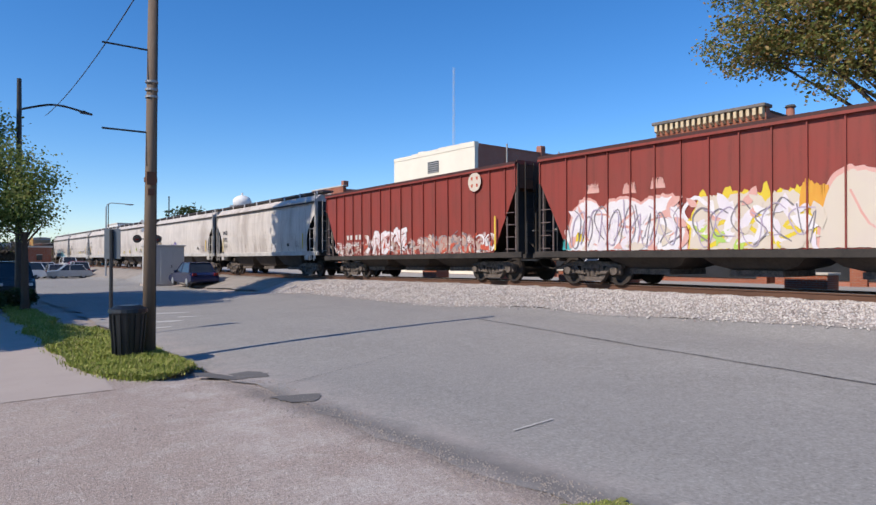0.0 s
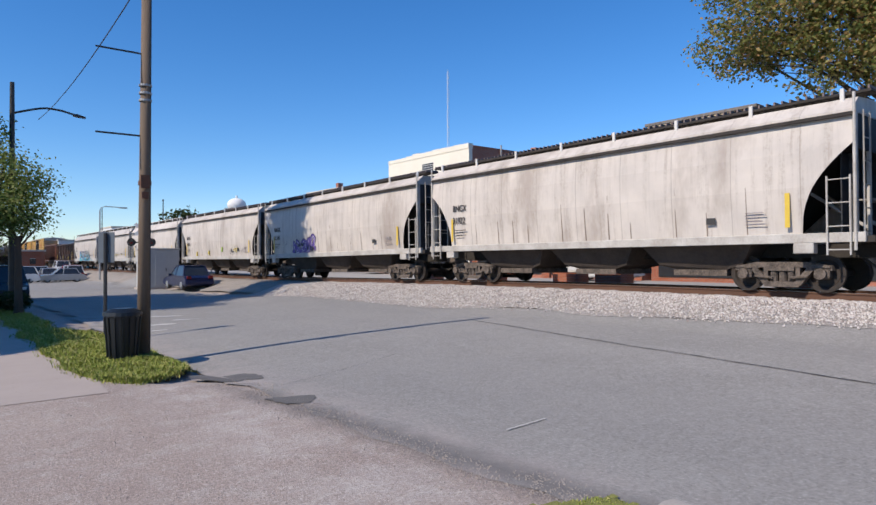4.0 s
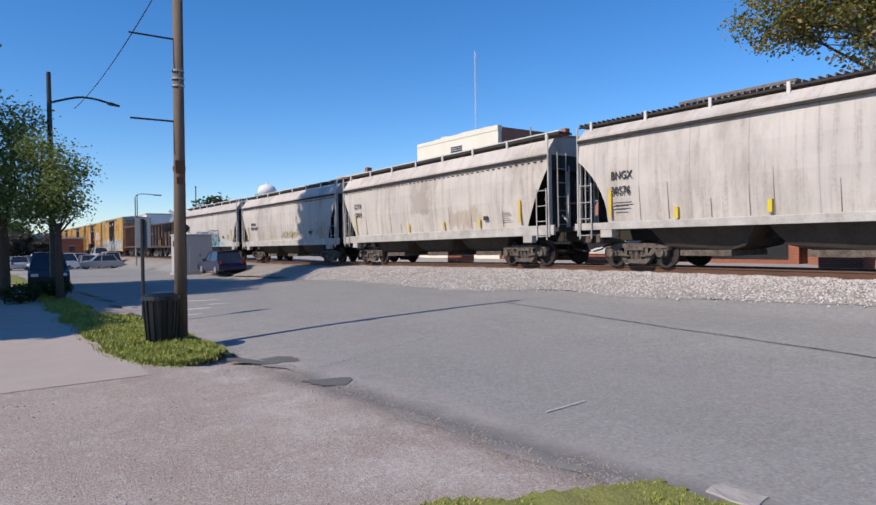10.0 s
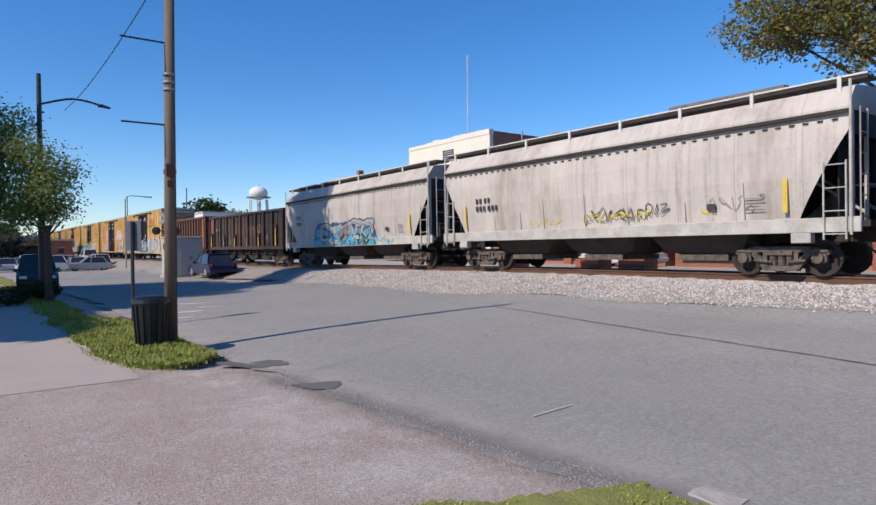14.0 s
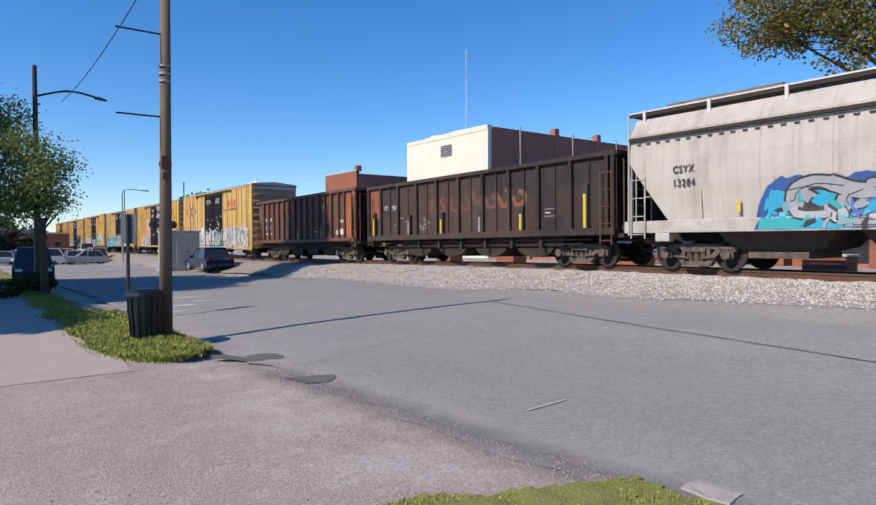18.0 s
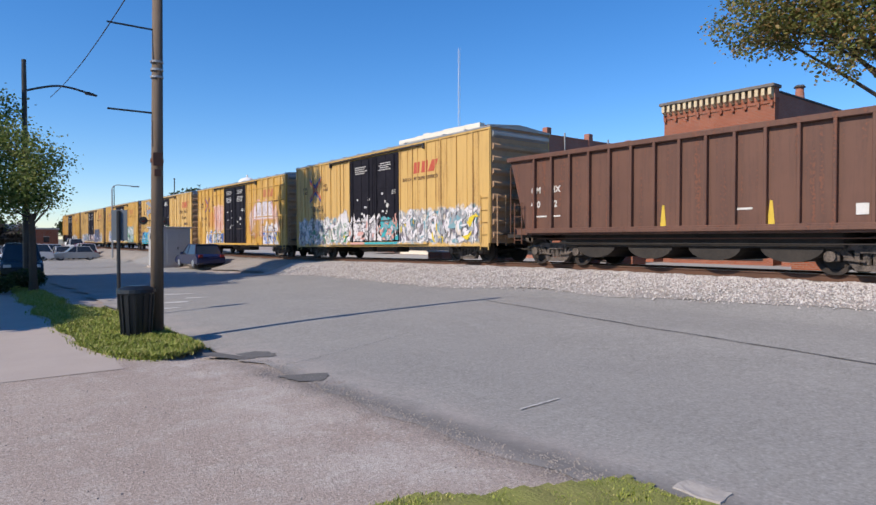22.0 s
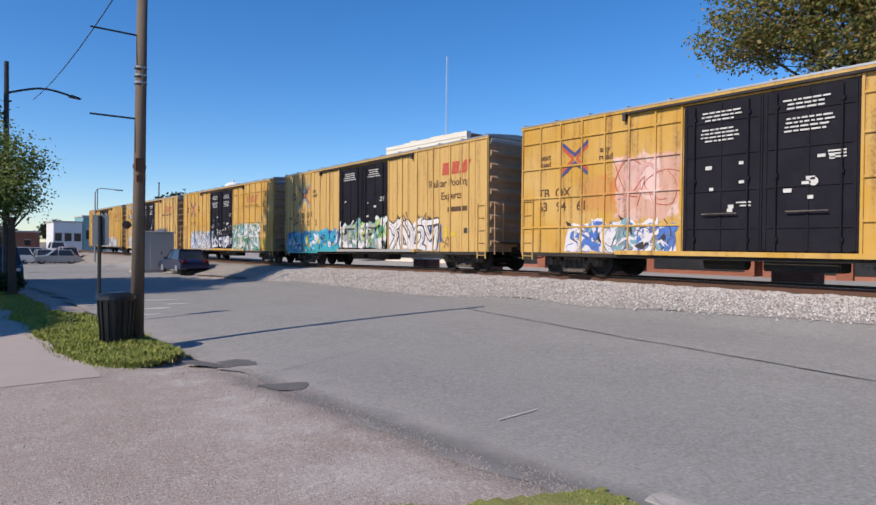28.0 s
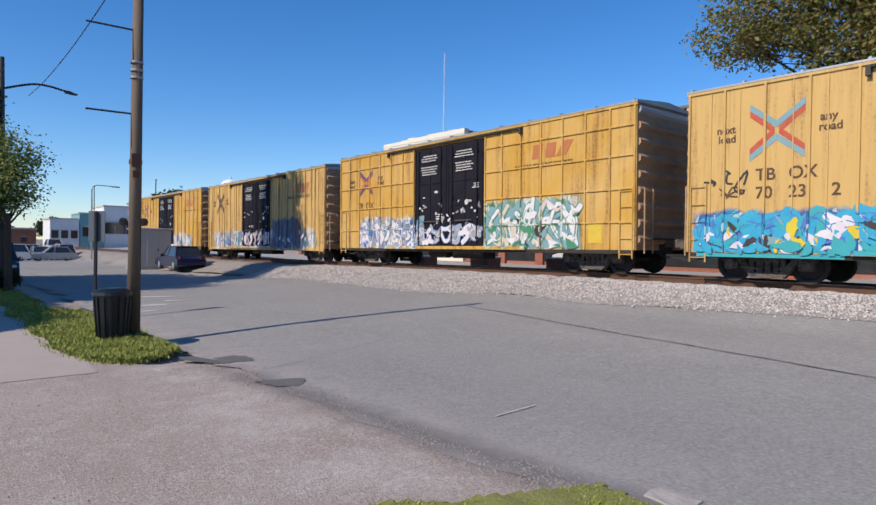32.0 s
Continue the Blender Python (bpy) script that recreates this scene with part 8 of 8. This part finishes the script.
        linework(car, -6.6, -4.8, .9, 1.8, 2, SPBLUE, .08, 184, -1.556, .006, 1)
        cloud(car, -6.2, -3.0, 2.25, 3.62, 3, SPINK, 187, -1.556, .002, label="pink and white sprayed bubbles", ragged=.05)
        cloud(car, -6.05, -3.15, 2.32, 3.5, 3, SPPALE, 187, -1.556, .005, ragged=.04)
        linework(car, -6.1, -3.0, 2.3, 3.5, 5, BROWNINK, .022, 189, -1.556, .016, 1)
        for tag in range(5):
            scribble(car, -5.6 + .6 * tag, -5.1 + .6 * tag, .9 + .16 * (tag % 2), 1.9 - .25 * (tag % 3), REDINK if tag % 2 else BROWNINK, 700 + tag, -1.556, .014)
        scribble(car, -2.9, -2.3, 1.2, 2.3, REDINK, 706, -1.556, .02)
        busy(car, 2.5, 6.0, .76, 1.75, 56, (SPWHITE, SPBLUE, SPWHITE, SPTEAL, SPPALE, BLACK), 441, -1.556, .020, .20)
        busy(car, -6.8, -4.7, .8, 2.0, 34, (SPWHITE, BLACK, SPWHITE, SPBLUE, SPPALE), 442, -1.556, .016, .17)
    elif k == 2:
        graffiti(car, 2.3, 7.8, .76, 1.62, 9, (CYAN, SPAQUA, CYAN, CYAN, SPAQUA, SPWHITE), CYAN, SPBLUE, 78, -1.556, "cyan and blue sprayed shapes", CYAN, .05)
        busy(car, 2.3, 7.8, .74, 1.6, 110, (CYAN, SPAQUA, SPBLUE, CYAN, SPWHITE, SPPALE, CYAN, SPYELLOW, BLACK, SPTEAL), 451, -1.556, .024, .20)
        busy(car, 2.3, 7.8, .70, .95, 24, (SPAQUA, CYAN), 452, -1.556, .060, .26)
        busy(car, -1.8, 2.15, .88, 2.1, 64, (SPWHITE, SPGREEN, SPWHITE, SPTEAL, SPLIME, SILVER, BLACK), 453, door, .020, .22)
        part("placard", B(-1.562, -1.553, -6.35, -6.05, 1.28, 1.45), YELLOW, car, "small yellow placard")
        part("placard", B(-1.562, -1.553, -7.1, -6.8, 1.38, 1.58), BLACK, car, "small dark placard")
        part("spray_stripe", B(-1.676, -1.671, 2.3, 4.2, BOX_SILL - .01, BOX_SILL + .09), SPAQUA, car, "cyan sprayed stripe on the sill")
        part("spray_stripe", B(-1.580, -1.574, 4.4, 7.8, BOX_SILL - .10, BOX_SILL - .01), SPAQUA, car, "cyan sprayed stripe on the sill")
        part("spray_stripe", B(-1.676, -1.671, -3.7, 2.2, BOX_SILL - .01, BOX_SILL + .09), SILVER, car, "grey sprayed stripe on the sill")
        cloud(car, -1.75, 2.2, .86, 1.4, 5, SPWHITE, 191, door, .001, ragged=.2)
        graffiti(car, -1.8, 2.2, .85, 2.1, 6, (SPWHITE, SILVER, SPTEAL, SPWHITE, SILVER), SPGREEN, BLACK, 77, door, "green and white sprayed shapes across the doors", None, .07)
        linework(car, -1.7, 2.1, .95, 2.1, 5, SPLIME, .06, 192, door, .017, 1)
        graffiti(car, -5.2, -1.95, .76, 1.98, 4, SPWHITE, BLACK, GREYLINE, 76, -1.556, "white sprayed shapes with heavy black outline", SPWHITE, .12)
        scribble(car, 6.6, 7.6, 2.15, 2.85, BLACK, 710, -1.556, .03)
        scribble(car, 6.5, 7.3, 2.05, 2.45, BROWNINK, 711, -1.556, .025)
        scribble(car, -3.4, -2.5, 1.95, 2.35, BLACK, 712, -1.556, .025)
        scribble(car, -4.9, -3.9, 1.92, 2.25, BLACK, 713, -1.556, .018)
        cloud(car, -5.5, -4.75, 1.05, 1.95, 3, SPBLUE, 714, -1.556, .004, label="blue sprayed disc", ragged=.1)
        linework(car, -5.5, -4.8, 1.05, 1.9, 3, BLACK, .035, 715, -1.556, .008, 1)
        scribble(car, -6.0, -5.3, .8, 1.3, BROWNINK, 716, -1.556, .015)
        part("placard", B(-1.562, -1.553, -5.85, -5.70, 1.25, 1.65), YELLOW, car, "small yellow placard")
    elif k == 3:
        graffiti(car, 1.6, 6.25, .76, 1.95, 8, (SPWHITE, SILVER, SPWHITE, SPTEAL), SPBLUE, SPBLUE, 79, -1.556, "white and pale blue sprayed shapes", None, .05)
        graffiti(car, -6.0, -1.95, .76, 2.3, 7, (SPWHITE, SPCREAM, SPWHITE), SPGREEN, SPGREEN, 80, -1.556, "white sprayed shapes with green outline", SPTEAL, .06)
        graffiti(car, -1.7, 2.1, .85, 1.5, 7, (SILVER, SPWHITE), SPBLUE, SPWHITE, 82, door, "faint grey sprayed shapes on the doors", None, .05)
        busy(car, 1.6, 6.2, .76, 1.9, 64, (SPWHITE, SPBLUE, SPWHITE, SPPALE, SPTEAL, SILVER), 461, -1.556, .020, .21)
        busy(car, -6.0, -2.0, .76, 2.25, 70, (SPWHITE, SPGREEN, SPWHITE, SPTEAL, SPGREEN, BLACK, SPCREAM), 462, -1.556, .020, .23)
        busy(car, -1.8, 2.0, .9, 2.6, 30, (SPWHITE, GREYLINE, SILVER), 463, door, .012, .12)
    elif k == 4:
        busy(car, -7.2, 7.2, .76, 1.7, 60, (SPWHITE, SPBLUE, SPTEAL, SPCREAM, SPPALE), 471, -1.556, .006, .28)
        graffiti(car, -1.7, 2.1, .85, 1.6, 7, (SPWHITE, SILVER), PURPLE, SPINK, 81, door, "white sprayed shapes across the doors")
    if k == 1 or k == 3:
        part("safety_strip", B(-1.562, -1.553, -6.9, -6.4, .9, 1.5), YELLOW, car, "yellow sprayed block")


# how far the train has run by t
def run(t):
    if t <= 10:
        return 6.27 * t
    k = min(t, 22.0) - 10
    s = 62.7 + 6.27 * k - 0.01335 * k * k
    return s + 5.95 * max(0.0, t - 22.0)


def motions():
    """The whole train rolls past at a nearly even pace; every wheelset turns with it."""
    steps = [float(t) for t in range(33)]
    for car in CARS:
        x, y, z = car.matrix_basis.translation
        walk(car, [(t, pose(x, y - run(t), z - drop(y - run(t)), math.degrees(-(drop(y - run(t) + 5) - drop(y - run(t) - 5)) / 10))) for t in steps])
    n = 345
    turn = [(32.0 * i / n, math.degrees(run(32.0 * i / n) / WHEEL_R)) for i in range(n + 1)]
    for w, y in WHEELSETS:
        walk(w, [(t, pose(0, y, WHEEL_R, a)) for t, a in turn])


motions()
